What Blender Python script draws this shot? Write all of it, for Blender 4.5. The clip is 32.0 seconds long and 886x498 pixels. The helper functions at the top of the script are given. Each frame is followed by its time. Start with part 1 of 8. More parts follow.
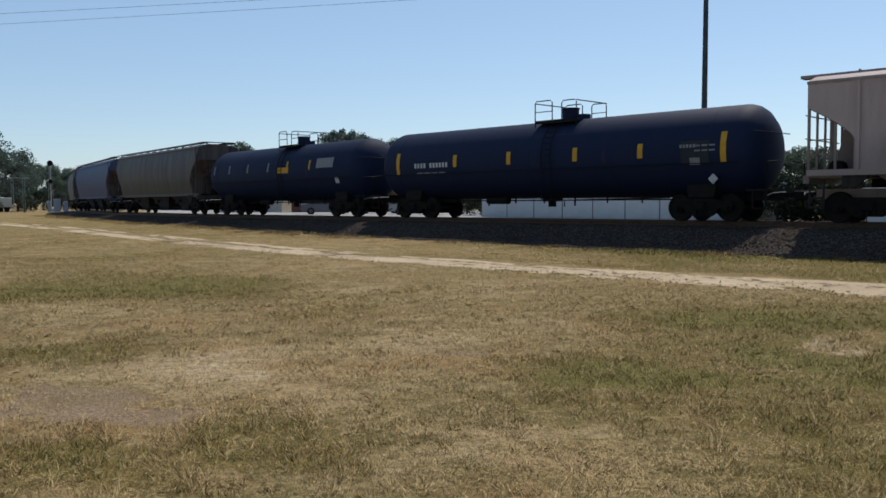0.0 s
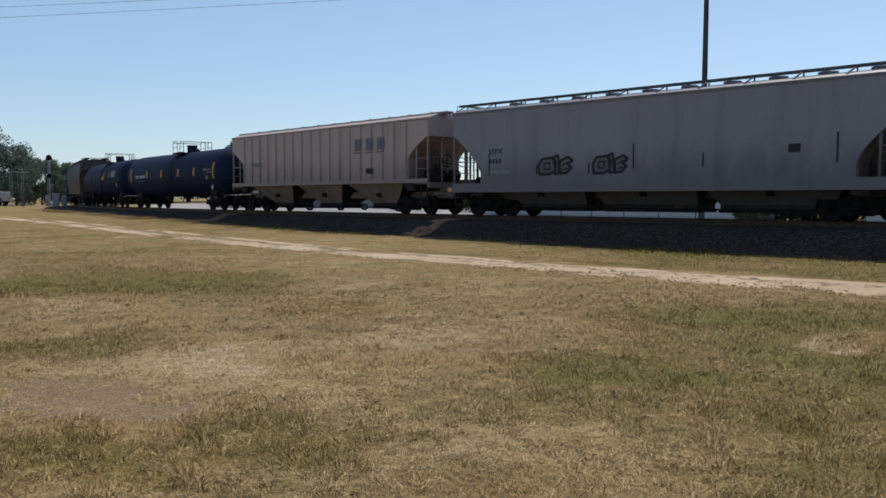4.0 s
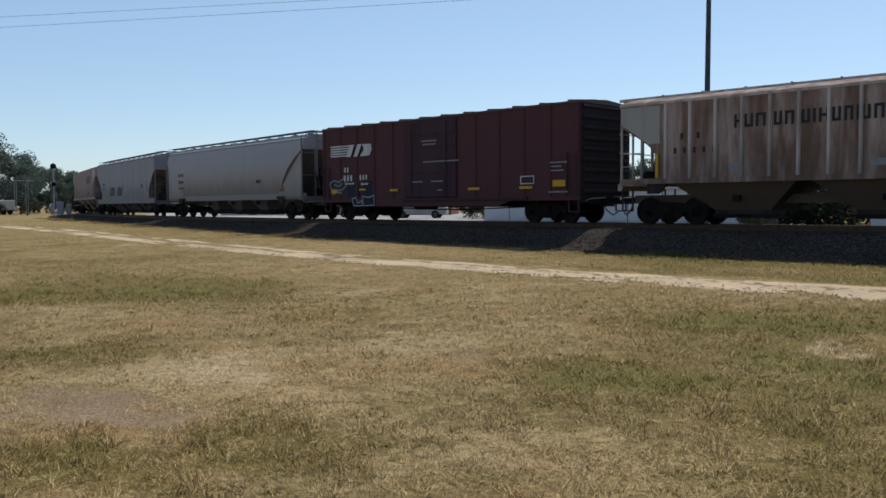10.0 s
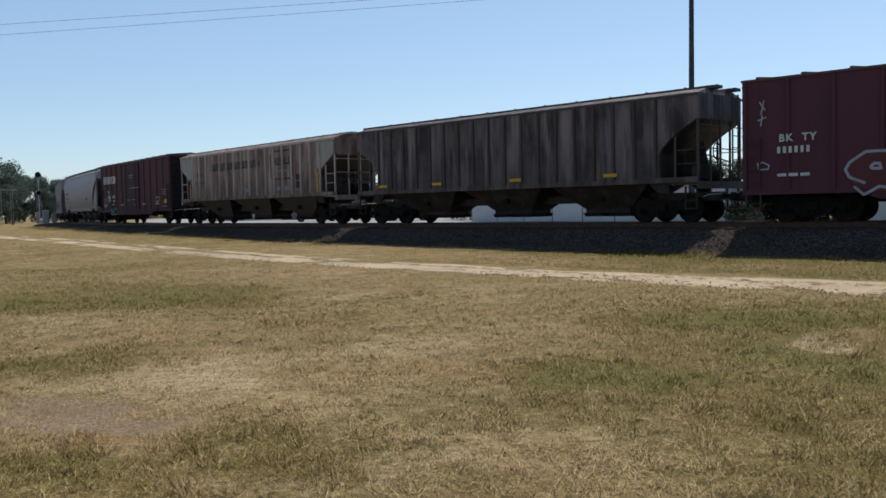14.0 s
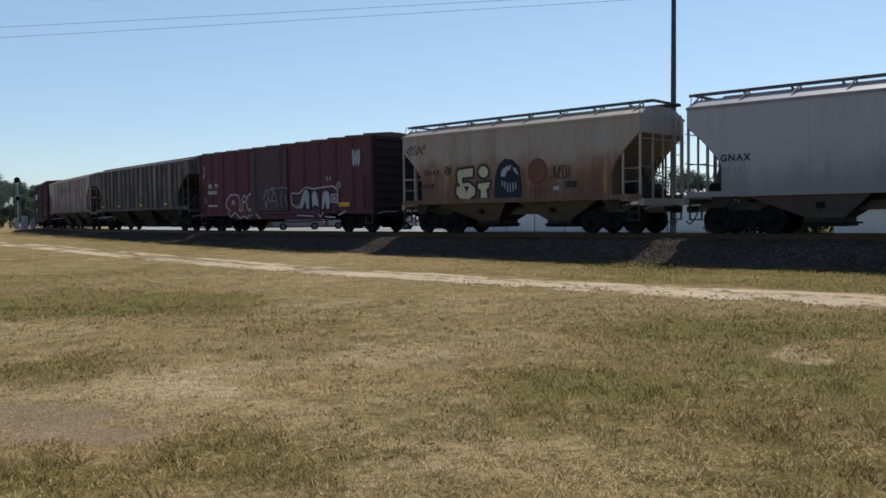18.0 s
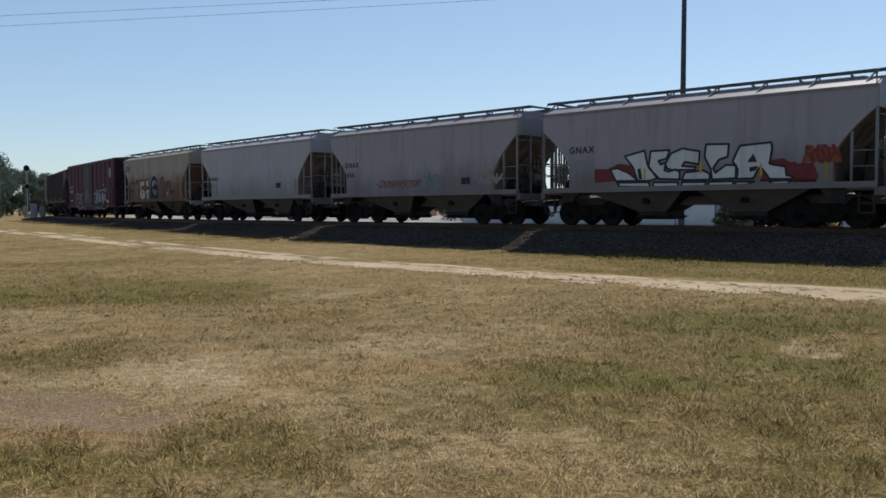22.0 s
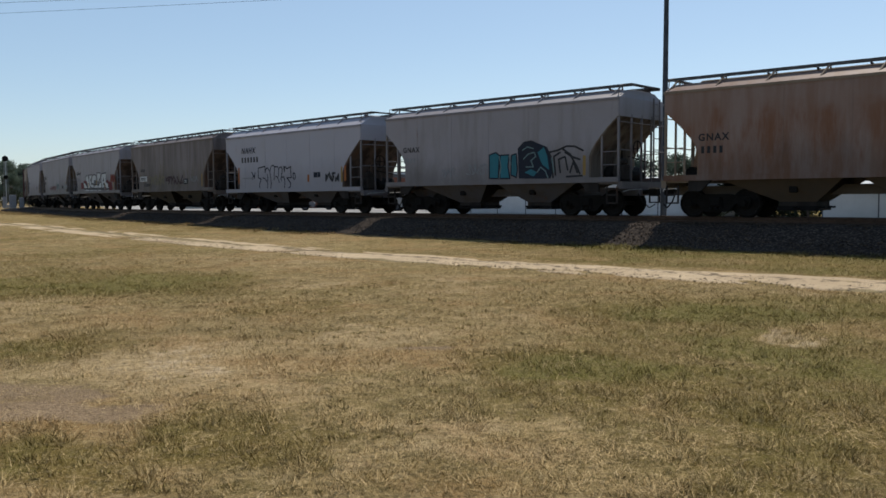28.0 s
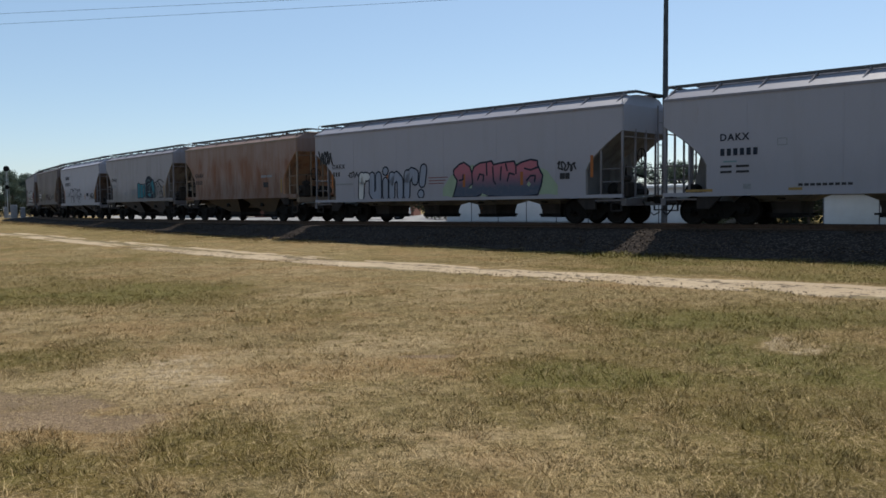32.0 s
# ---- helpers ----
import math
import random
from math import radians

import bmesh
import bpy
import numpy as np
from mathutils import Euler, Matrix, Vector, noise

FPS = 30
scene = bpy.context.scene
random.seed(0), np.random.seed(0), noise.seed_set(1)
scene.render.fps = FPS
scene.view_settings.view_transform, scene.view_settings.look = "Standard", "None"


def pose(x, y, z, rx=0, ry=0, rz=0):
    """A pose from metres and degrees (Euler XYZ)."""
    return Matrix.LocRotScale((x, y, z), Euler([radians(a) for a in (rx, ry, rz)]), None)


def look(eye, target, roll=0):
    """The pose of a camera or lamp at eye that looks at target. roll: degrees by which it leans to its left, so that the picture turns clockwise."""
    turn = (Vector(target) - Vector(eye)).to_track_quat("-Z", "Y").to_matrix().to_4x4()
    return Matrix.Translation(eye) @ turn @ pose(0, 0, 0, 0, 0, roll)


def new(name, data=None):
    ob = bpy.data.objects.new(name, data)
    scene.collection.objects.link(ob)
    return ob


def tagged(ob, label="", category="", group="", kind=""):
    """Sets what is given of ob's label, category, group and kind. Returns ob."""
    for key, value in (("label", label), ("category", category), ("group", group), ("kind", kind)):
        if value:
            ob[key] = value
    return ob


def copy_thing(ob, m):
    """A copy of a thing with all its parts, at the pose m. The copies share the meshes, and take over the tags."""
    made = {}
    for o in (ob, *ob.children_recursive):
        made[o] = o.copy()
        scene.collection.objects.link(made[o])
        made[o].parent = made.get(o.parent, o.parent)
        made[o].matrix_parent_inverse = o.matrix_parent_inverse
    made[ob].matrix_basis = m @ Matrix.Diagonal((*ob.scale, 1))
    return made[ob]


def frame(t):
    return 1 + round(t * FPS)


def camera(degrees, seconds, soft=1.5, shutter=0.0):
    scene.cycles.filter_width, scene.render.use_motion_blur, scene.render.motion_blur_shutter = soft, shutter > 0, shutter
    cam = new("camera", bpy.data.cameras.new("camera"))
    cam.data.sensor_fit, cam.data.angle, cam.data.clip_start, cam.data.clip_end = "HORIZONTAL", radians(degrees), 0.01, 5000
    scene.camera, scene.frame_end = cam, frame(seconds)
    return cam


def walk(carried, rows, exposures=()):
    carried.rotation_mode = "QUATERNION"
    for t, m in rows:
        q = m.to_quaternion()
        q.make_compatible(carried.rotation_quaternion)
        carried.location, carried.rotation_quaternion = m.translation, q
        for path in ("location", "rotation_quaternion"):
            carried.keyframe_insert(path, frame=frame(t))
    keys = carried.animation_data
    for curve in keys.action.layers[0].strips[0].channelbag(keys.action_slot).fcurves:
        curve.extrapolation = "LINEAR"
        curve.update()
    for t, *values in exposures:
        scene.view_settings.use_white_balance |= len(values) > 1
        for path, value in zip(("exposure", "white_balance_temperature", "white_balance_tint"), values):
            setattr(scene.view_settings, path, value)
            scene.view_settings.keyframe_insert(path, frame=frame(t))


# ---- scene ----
# A hand-held camera, standing at eye height on a dry lawn: seconds, place, yaw, pitch, roll.
PATH = [
    (0, -0.010, 0.002, 1.607, -0.05, -3.21, 0.40),
    (0.5, -0.011, 0.011, 1.610, -0.17, -3.45, 0.21),
    (1, -0.004, 0.017, 1.607, 0.01, -3.44, 0.24),
    (1.5, -0.004, 0.009, 1.603, -0.06, -3.34, 0.25),
    (2, -0.012, 0.003, 1.612, -0.07, -3.40, 0.23),
    (2.5, -0.005, 0.012, 1.617, -0.08, -3.06, 0.29),
    (3, -0.002, -0.001, 1.607, -0.23, -2.99, 0.26),
    (3.5, -0.005, 0.010, 1.604, -0.10, -3.25, 0.02),
    (5.5, -0.009, 0.004, 1.607, -0.26, -3.55, 0.17),
    (6, -0.007, 0.006, 1.619, -0.35, -3.38, 0.18),
    (6.5, -0.008, -0.004, 1.609, -0.39, -3.30, 0.16),
    (7, -0.012, 0.003, 1.606, -0.42, -3.48, 0.14),
    (7.5, -0.005, 0.003, 1.609, -0.42, -3.61, 0.16),
    (8, -0.003, 0.005, 1.610, -0.55, -3.67, 0.24),
    (8.5, -0.007, 0.005, 1.613, -0.54, -3.46, 0.24),
    (9, -0.023, 0.008, 1.615, 0.67, -2.85, 0.39),
    (9.5, 0.003, 0.008, 1.600, 0.35, -3.06, 0.22),
    (10, -0.005, 0.010, 1.599, 0.12, -2.98, 0.32),
    (10.5, -0.003, 0.005, 1.608, 0.09, -2.77, 0.04),
    (11, 0.003, -0.002, 1.606, 0.16, -2.69, 0.35),
    (11.5, 0.001, 0.003, 1.604, -0.10, -2.84, 0.93),
    (12, -0.004, -0.002, 1.603, -0.54, -2.65, 0.94),
    (12.5, 0.002, -0.007, 1.598, -0.54, -2.81, 1.21),
    (13, 0.004, -0.008, 1.602, -0.44, -2.87, 1.27),
    (13.5, 0.009, -0.003, 1.603, -0.57, -2.83, 1.23),
    (14, -0.001, -0.012, 1.604, -0.71, -2.86, 1.30),
    (14.5, 0.004, -0.009, 1.607, -0.85, -2.87, 1.41),
    (16.5, 0.013, -0.001, 1.600, -1.04, -2.95, 1.27),
    (17, 0.001, -0.008, 1.606, -1.31, -2.85, 1.06),
    (17.5, -0.002, -0.003, 1.602, -1.50, -2.33, 0.94),
    (18, 0.001, -0.002, 1.597, -1.87, -2.25, 0.79),
    (18.5, 0.000, -0.007, 1.606, -1.89, -2.28, 0.66),
    (19, 0.002, -0.007, 1.603, -1.84, -2.30, 0.76),
    (19.5, -0.004, -0.002, 1.595, -1.66, -2.46, 0.57),
    (20, -0.004, -0.006, 1.602, -1.74, -2.64, 0.62),
    (20.5, 0.001, -0.002, 1.597, -1.66, -2.45, 0.64),
    (21, -0.001, -0.004, 1.602, -1.31, -2.33, 0.64),
    (21.5, 0.004, -0.007, 1.592, -1.36, -2.52, 0.39),
    (22, 0.002, -0.002, 1.598, -1.35, -2.85, 0.37),
    (22.5, -0.001, 0.000, 1.600, -1.34, -3.06, 0.41),
    (23, -0.001, -0.002, 1.593, -1.34, -2.99, 0.40),
    (23.5, 0.000, 0.000, 1.592, -1.51, -3.16, 0.37),
    (24, 0.000, 0.001, 1.599, -1.46, -3.37, 0.47),
    (24.5, 0.001, 0.004, 1.592, -1.73, -3.47, 0.59),
    (25, 0.007, 0.003, 1.589, -1.92, -3.45, 0.56),
    (25.5, 0.007, 0.012, 1.596, -1.86, -3.38, 0.72),
    (27.5, 0.004, 0.003, 1.589, -2.25, -3.51, 0.53),
    (28, 0.013, 0.002, 1.589, -2.47, -3.48, 0.40),
    (28.5, 0.012, -0.002, 1.596, -2.42, -3.54, 0.37),
    (29, 0.008, -0.002, 1.595, -2.37, -3.31, 0.30),
    (29.5, 0.001, 0.000, 1.594, -2.49, -3.25, 0.22),
    (30, 0.008, -0.001, 1.595, -2.50, -3.47, 0.35),
    (30.5, 0.006, 0.011, 1.593, -2.55, -3.34, 0.52),
    (31, 0.004, 0.001, 1.596, -2.45, -2.77, 0.77),
    (31.5, 0.005, 0.003, 1.593, -2.51, -2.59, 0.75),
    (32, 0.009, -0.000, 1.589, -2.42, -2.92, 0.62),
]
cam = camera(55.18, 32.0, soft=1.6)
# the phone's slow drift: seconds, stops, kelvin, tint
LIGHT = [(0, 0.08, 6500, 10), (3, 0.09, 6500, 10), (6, 0.16, 6620, 10), (12, 0.17, 6480, 10), (18, 0.16, 6500, 10), (22, 0.08, 6570, 10), (24, 0.12, 6640, 10), (28, 0.15, 6850, 10), (31, 0.16, 6640, 10), (32, 0.16, 6600, 10)]
walk(cam, [(t, pose(x, y, z, 90 + p, r, a)) for t, x, y, z, a, p, r in PATH], LIGHT)

# ---- light: a high sun behind the train, ahead and to the right ----
SUN_AZ, SUN_EL = 34.0, 57.0          # degrees to the right of straight ahead, degrees above the horizon
world = bpy.data.worlds.new("world")
scene.world = world
world.use_nodes = True
wn = world.node_tree
sky = wn.nodes.new("ShaderNodeTexSky")
sky.sky_type, sky.sun_disc = "NISHITA", False
sky.sun_elevation, sky.sun_rotation = radians(SUN_EL), radians(SUN_AZ)
sky.air_density, sky.dust_density, sky.ozone_density = 1.0, 0.9, 1.8
sky.altitude = 900
# an even summer haze thins the contrast between zenith and horizon
haze = wn.nodes.new("ShaderNodeMix")
haze.data_type = "RGBA"
haze.inputs[0].default_value = 0.42
haze.inputs[7].default_value = (1.95, 3.05, 4.25, 1)
wn.links.new(sky.outputs[0], haze.inputs[6])
wn.links.new(haze.outputs[2], wn.nodes["Background"].inputs[0])
wn.nodes["Background"].inputs[1].default_value = 0.134
sun_data = bpy.data.lights.new("sun", "SUN")
sun_data.energy, sun_data.angle, sun_data.color = 3.35, radians(0.53), (1.0, 0.945, 0.85)
sun = new("sun", sun_data)
sun.matrix_basis = look((0, 0, 0), (-math.sin(radians(SUN_AZ)) * math.cos(radians(SUN_EL)), -math.cos(radians(SUN_AZ)) * math.cos(radians(SUN_EL)), -math.sin(radians(SUN_EL))))
sun.location = (40, 60, 60)


# ---- materials ----
def socket(n, nt, v):
    """Links a node's output or sets a plain value."""
    if hasattr(v, "is_output"):
        nt.links.new(v, n)
    else:
        n.default_value = v


def mixc(nt, fac, a, b, mode="MIX"):
    n = nt.nodes.new("ShaderNodeMix")
    n.data_type, n.blend_type = "RGBA", mode
    socket(n.inputs[0], nt, fac)
    socket(n.inputs[6], nt, a if hasattr(a, "is_output") else (*a, 1))
    socket(n.inputs[7], nt, b if hasattr(b, "is_output") else (*b, 1))
    return n.outputs[2]


def noise_tex(nt, co, scale, detail=5.0, rough=0.6, stretch=None, shift=(0, 0, 0)):
    if stretch or shift != (0, 0, 0):
        m = nt.nodes.new("ShaderNodeMapping")
        m.inputs["Scale"].default_value = stretch or (1, 1, 1)
        m.inputs["Location"].default_value = shift
        nt.links.new(co, m.inputs[0])
        co = m.outputs[0]
    n = nt.nodes.new("ShaderNodeTexNoise")
    n.inputs["Scale"].default_value, n.inputs["Detail"].default_value, n.inputs["Roughness"].default_value = scale, detail, rough
    nt.links.new(co, n.inputs["Vector"])
    return n.outputs[0]


def ramp(nt, fac, lo, hi, a=0.0, b=1.0):
    n = nt.nodes.new("ShaderNodeMapRange")
    n.interpolation_type = "SMOOTHSTEP"
    socket(n.inputs[0], nt, fac)
    for i, v in enumerate((lo, hi, a, b)):
        n.inputs[i + 1].default_value = v
    return n.outputs[0]


def math_node(nt, op, a, b=0.0):
    n = nt.nodes.new("ShaderNodeMath")
    n.operation = op
    socket(n.inputs[0], nt, a)
    socket(n.inputs[1], nt, b)
    return n.outputs[0]


def material(name):
    m = bpy.data.materials.new(name)
    m.use_nodes = True
    nt = m.node_tree
    return m, nt, nt.nodes["Principled BSDF"]


def bump(nt, bsdf, height, strength=0.3, distance=0.02):
    n = nt.nodes.new("ShaderNodeBump")
    n.inputs["Strength"].default_value, n.inputs["Distance"].default_value = strength, distance
    nt.links.new(height, n.inputs["Height"])
    nt.links.new(n.outputs[0], bsdf.inputs["Normal"])


def coords(nt, kind="Object"):
    return nt.nodes.new("ShaderNodeTexCoord").outputs[kind]


def paint(name, col, rust=0.2, streak=0.45, grime=(0.09, 0.075, 0.06), rough=0.6, rust_col=(0.17, 0.065, 0.025), rust_top=9.0, metallic=0.0, gloss=0.25, splash=0.0):
    """Weathered railway paint: run marks down the sides, blotches, rust flecks and patches (below rust_top metres)."""
    m, nt, b = material(name)
    co = coords(nt)
    seed = sum(map(ord, name)) % 97
    runs = ramp(nt, noise_tex(nt, co, 1.5, 6, 0.58, (1.5, 1.5, 0.16), (seed, 0, 0)), 0.52 - 0.16 * streak, 0.76 - 0.14 * streak)
    blot = ramp(nt, noise_tex(nt, co, 0.7, 5, 0.65, None, (0, seed, 0)), 0.35, 0.75)
    fine = noise_tex(nt, co, 24, 3, 0.6)
    c = mixc(nt, math_node(nt, "MULTIPLY", runs, min(1, streak)), col, grime)
    c = mixc(nt, math_node(nt, "MULTIPLY", blot, 0.6 * streak + 0.06), c, [0.55 * v + 0.45 * g for v, g in zip(col, grime)])
    spots = ramp(nt, noise_tex(nt, co, 1.5, 7, 0.72, (1.25, 1.25, 0.24), (seed, seed, 3)), 0.64 - 0.32 * rust, 0.86 - 0.18 * rust)
    sep = nt.nodes.new("ShaderNodeSeparateXYZ")
    nt.links.new(co, sep.inputs[0])
    edge = math_node(nt, "ADD", sep.outputs[2], math_node(nt, "MULTIPLY", noise_tex(nt, co, 1.1, 4), 1.6))
    spots = math_node(nt, "MULTIPLY", spots, ramp(nt, edge, rust_top + 0.4, rust_top + 1.4, 1.0, 0.12))
    c = mixc(nt, spots, c, rust_col)
    if splash:
        # dirt thrown up by the wheels, in ragged fans
        fans = math_node(nt, "ADD", sep.outputs[2], math_node(nt, "MULTIPLY", noise_tex(nt, co, 0.9, 6, 0.7, (1, 1, 0.35), (3, seed, 0)), -2.6))
        c = mixc(nt, ramp(nt, fans, 0.0, 1.5, splash, 0.0), c, (0.05, 0.04, 0.034))
    c = mixc(nt, math_node(nt, "MULTIPLY", ramp(nt, fine, 0.4, 0.75), 0.12), c, grime)
    nt.links.new(c, b.inputs["Base Color"])
    nt.links.new(ramp(nt, spots, 0, 1, rough, 0.85), b.inputs["Roughness"])
    b.inputs["Metallic"].default_value = metallic
    b.inputs["Specular IOR Level"].default_value = gloss
    bump(nt, b, math_node(nt, "ADD", fine, noise_tex(nt, co, 1.3, 2)), 0.12, 0.02)
    return m


def plain(name, col, rough=0.6, metallic=0.0, vary=0.25, scale=3.0):
    m, nt, b = material(name)
    co = coords(nt)
    n = noise_tex(nt, co, scale, 6, 0.65)
    c = mixc(nt, ramp(nt, n, 0.35, 0.75), col, [v * (1 - vary) for v in col])
    nt.links.new(c, b.inputs["Base Color"])
    b.inputs["Roughness"].default_value, b.inputs["Metallic"].default_value = rough, metallic
    b.inputs["Specular IOR Level"].default_value = 0.12
    bump(nt, b, noise_tex(nt, co, scale * 9, 3), 0.15, 0.01)
    return m


BLACK_STEEL = plain("grimy_black_steel", (0.012, 0.011, 0.011), 0.75, 0.0, 0.5, 4)
RUNNING_GEAR = plain("oily_brown_running_gear", (0.011, 0.0095, 0.0085), 0.85, 0.0, 0.5, 5)
WHEEL_STEEL = plain("wheel_steel", (0.014, 0.012, 0.011), 0.7, 0.1, 0.5, 6)
RAIL_STEEL = plain("rusty_rail_steel", (0.09, 0.055, 0.038), 0.6, 0.4, 0.4, 8)
GALVANISED = plain("galvanised_steel", (0.33, 0.34, 0.35), 0.5, 0.3, 0.35, 5)
# steel darkened so the walkways carry their backlit silhouette in the colour
WALKWAY = plain("silhouette_dark_steel", (0.085, 0.085, 0.09), 0.7, 0.0, 0.4, 5)
SLOPE_DUST = paint("dusty_slope_sheet", (0.2, 0.17, 0.145), 0.4, 0.7, (0.045, 0.036, 0.03), 0.85, gloss=0.1)
# road grime, darkened further to paint in the shade under the cars
GRIME_SHADE = paint("road_grime", (0.04, 0.034, 0.031), 0.2, 0.7, (0.016, 0.014, 0.014), 0.85, gloss=0.1)


def sprayed(name, col):
    """Faded, dusty paint of marks and graffiti."""
    return paint(name, col, rust=0.02, streak=0.45, grime=[0.35 * v + 0.02 for v in col], rough=0.75, gloss=0.12)


WHITE_MARK = sprayed("white_marking", (0.5, 0.5, 0.5))
BLACK_MARK = plain("black_marking", (0.03, 0.03, 0.033), 0.6, 0, 0.3, 9)
BLUE_MARK = plain("faded_blue_marking", (0.17, 0.17, 0.2), 0.7, 0, 0.4, 9)
YELLOW_MARK = plain("yellow_reflector", (0.5, 0.28, 0.03), 0.5, 0, 0.2, 9)
GREY_MARK = plain("grey_marking", (0.21, 0.215, 0.23), 0.6, 0, 0.3, 9)
RED_MARK = sprayed("red_spray_paint", (0.15, 0.033, 0.036))
NAVY_MARK = sprayed("navy_spray_paint", (0.018, 0.023, 0.036))


def faded_spray(name, low, high, z0, z1):
    """Graffiti paint sprayed from one colour at the foot to another at the top."""
    m, nt, b = material(name)
    co = coords(nt)
    sep = nt.nodes.new("ShaderNodeSeparateXYZ")
    nt.links.new(co, sep.inputs[0])
    z = math_node(nt, "ADD", sep.outputs[2], math_node(nt, "MULTIPLY", math_node(nt, "SUBTRACT", noise_tex(nt, co, 2.5, 4), 0.5), 0.3))
    c = mixc(nt, ramp(nt, z, z0, z1), low, high)
    c = mixc(nt, ramp(nt, noise_tex(nt, co, 7, 5, 0.7), 0.45, 0.75, 0.0, 0.35), c, (0.13, 0.11, 0.12))
    nt.links.new(c, b.inputs["Base Color"])
    b.inputs["Roughness"].default_value = 0.7
    return m


PINK_FADE = faded_spray("pink_to_blue_spray_paint", (0.035, 0.05, 0.085), (0.3, 0.085, 0.115), 1.3, 2.15)
FADED_RED_MARK = sprayed("faded_red_spray_paint", (0.2, 0.09, 0.09))
FADED_TEAL_MARK = sprayed("faded_teal_spray_paint", (0.13, 0.2, 0.21))
TEAL_MARK = sprayed("teal_spray_paint", (0.03, 0.15, 0.19))
GREEN_MARK = sprayed("pale_green_spray_paint", (0.24, 0.3, 0.215))
ORANGE_MARK = sprayed("orange_spray_paint", (0.28, 0.1, 0.035))
CREAM_MARK = sprayed("cream_spray_paint", (0.42, 0.39, 0.27))
SILVER_MARK = sprayed("silver_spray_paint", (0.31, 0.32, 0.36))


# ---- mesh tools ----
class Shape:
    """Gathers vertices and faces for one mesh."""

    def __init__(self):
        self.v, self.f = [], []

    def add(self, v, f):
        n = len(self.v)
        self.v += [tuple(p) for p in v]
        self.f += [tuple(i + n for i in q) for q in f]
        return self

    def box(self, x0, x1, y0, y1, z0, z1):
        v = [(x, y, z) for z in (z0, z1) for y in (y0, y1) for x in (x0, x1)]
        return self.add(v, [(0, 2, 3, 1), (4, 5, 7, 6), (0, 1, 5, 4), (2, 6, 7, 3), (0, 4, 6, 2), (1, 3, 7, 5)])

    def rounded(self, x0, x1, y0, y1, z0, z1, r):
        """A box whose upright and level edges are chamfered by r."""
        def ring(i, z):
            a, b, c, d = x0 + i, x1 - i, y0 + i, y1 - i
            return [(a + r, c, z), (b - r, c, z), (b, c + r, z), (b, d - r, z), (b - r, d, z), (a + r, d, z), (a, d - r, z), (a, c + r, z)]
        return self.loft([ring(r, z0), ring(0, z0 + r), ring(0, z1 - r), ring(r, z1)])

    def loft(self, rings, caps=True):
        n = len(rings[0])
        v = [p for r in rings for p in r]
        f = [(i * n + j, i * n + (j + 1) % n, (i + 1) * n + (j + 1) % n, (i + 1) * n + j) for i in range(len(rings) - 1) for j in range(n)]
        if caps:
            f += [tuple(reversed(range(n))), tuple(range((len(rings) - 1) * n, len(rings) * n))]
        return self.add(v, f)

    def tube(self, points, r, n=6):
        """A round bar along a line of points."""
        points = [Vector(p) for p in points]
        rings = []
        for i, p in enumerate(points):
            d = (points[min(i + 1, len(points) - 1)] - points[max(i - 1, 0)]).normalized()
            a = d.orthogonal().normalized() if abs(d.z) > 0.9 else d.cross(Vector((0, 0, 1))).normalized()
            b = d.cross(a)
            rr = r[i] if isinstance(r, (list, tuple)) else r
            rings.append([p + rr * (math.cos(2 * math.pi * k / n) * a + math.sin(2 * math.pi * k / n) * b) for k in range(n)])
        return self.loft(rings)

    def bar(self, p, q, w, h=None):
        """A square bar from p to q."""
        p, q = Vector(p), Vector(q)
        d = (q - p).normalized()
        a = (Vector((1, 0, 0)) if abs(d.z) > 0.9 else d.cross(Vector((0, 0, 1)))).normalized()
        b = d.cross(a)
        h = h or w
        return self.loft([[e + a * w / 2 * i + b * h / 2 * j for i, j in ((-1, -1), (1, -1), (1, 1), (-1, 1))] for e in (p, q)])

    def prism(self, outline, y0, y1):
        """An outline in x and z, drawn out from y0 to y1."""
        return self.loft([[(x, y, z) for x, z in outline] for y in (y0, y1)])

    def mesh(self, name, material_, smooth=None):
        me = bpy.data.meshes.new(name)
        me.from_pydata(self.v, [], self.f)
        me.validate()
        bm = bmesh.new()
        bm.from_mesh(me)
        bmesh.ops.recalc_face_normals(bm, faces=bm.faces)
        bm.to_mesh(me)
        bm.free()
        if material_:
            me.materials.append(material_)
        if smooth:
            me.shade_smooth()
            me.set_sharp_from_angle(angle=radians(smooth))
        return me


def part(name, shape, material_, parent, label="", smooth=None):
    """Links a shape, or a mesh made before, as one object under its thing or part."""
    me = shape if isinstance(shape, bpy.types.Mesh) else shape.mesh(name, material_, smooth)
    ob = new(name, me)
    ob.parent = parent
    return tagged(ob, label)


def thing(name, label, category, group="", m=None, kind=""):
    ob = new(name)
    ob.empty_display_size = 0.3
    if m is not None:
        ob.matrix_basis = m
    return tagged(ob, label, category, group, kind)


def value_noise(x, y, cell, seed):
    """Smooth noise from 0 to 1 for arrays of places."""
    g = np.random.default_rng(seed).random((256, 256))
    u, v = np.asarray(x) / cell + 1000, np.asarray(y) / cell + 1000
    i, j = np.floor(u).astype(int), np.floor(v).astype(int)
    a, b = u - i, v - j
    a, b = a * a * (3 - 2 * a), b * b * (3 - 2 * b)
    i, j, i1, j1 = i % 256, j % 256, (i + 1) % 256, (j + 1) % 256
    return (g[i, j] * (1 - a) + g[i1, j] * a) * (1 - b) + (g[i, j1] * (1 - a) + g[i1, j1] * a) * b


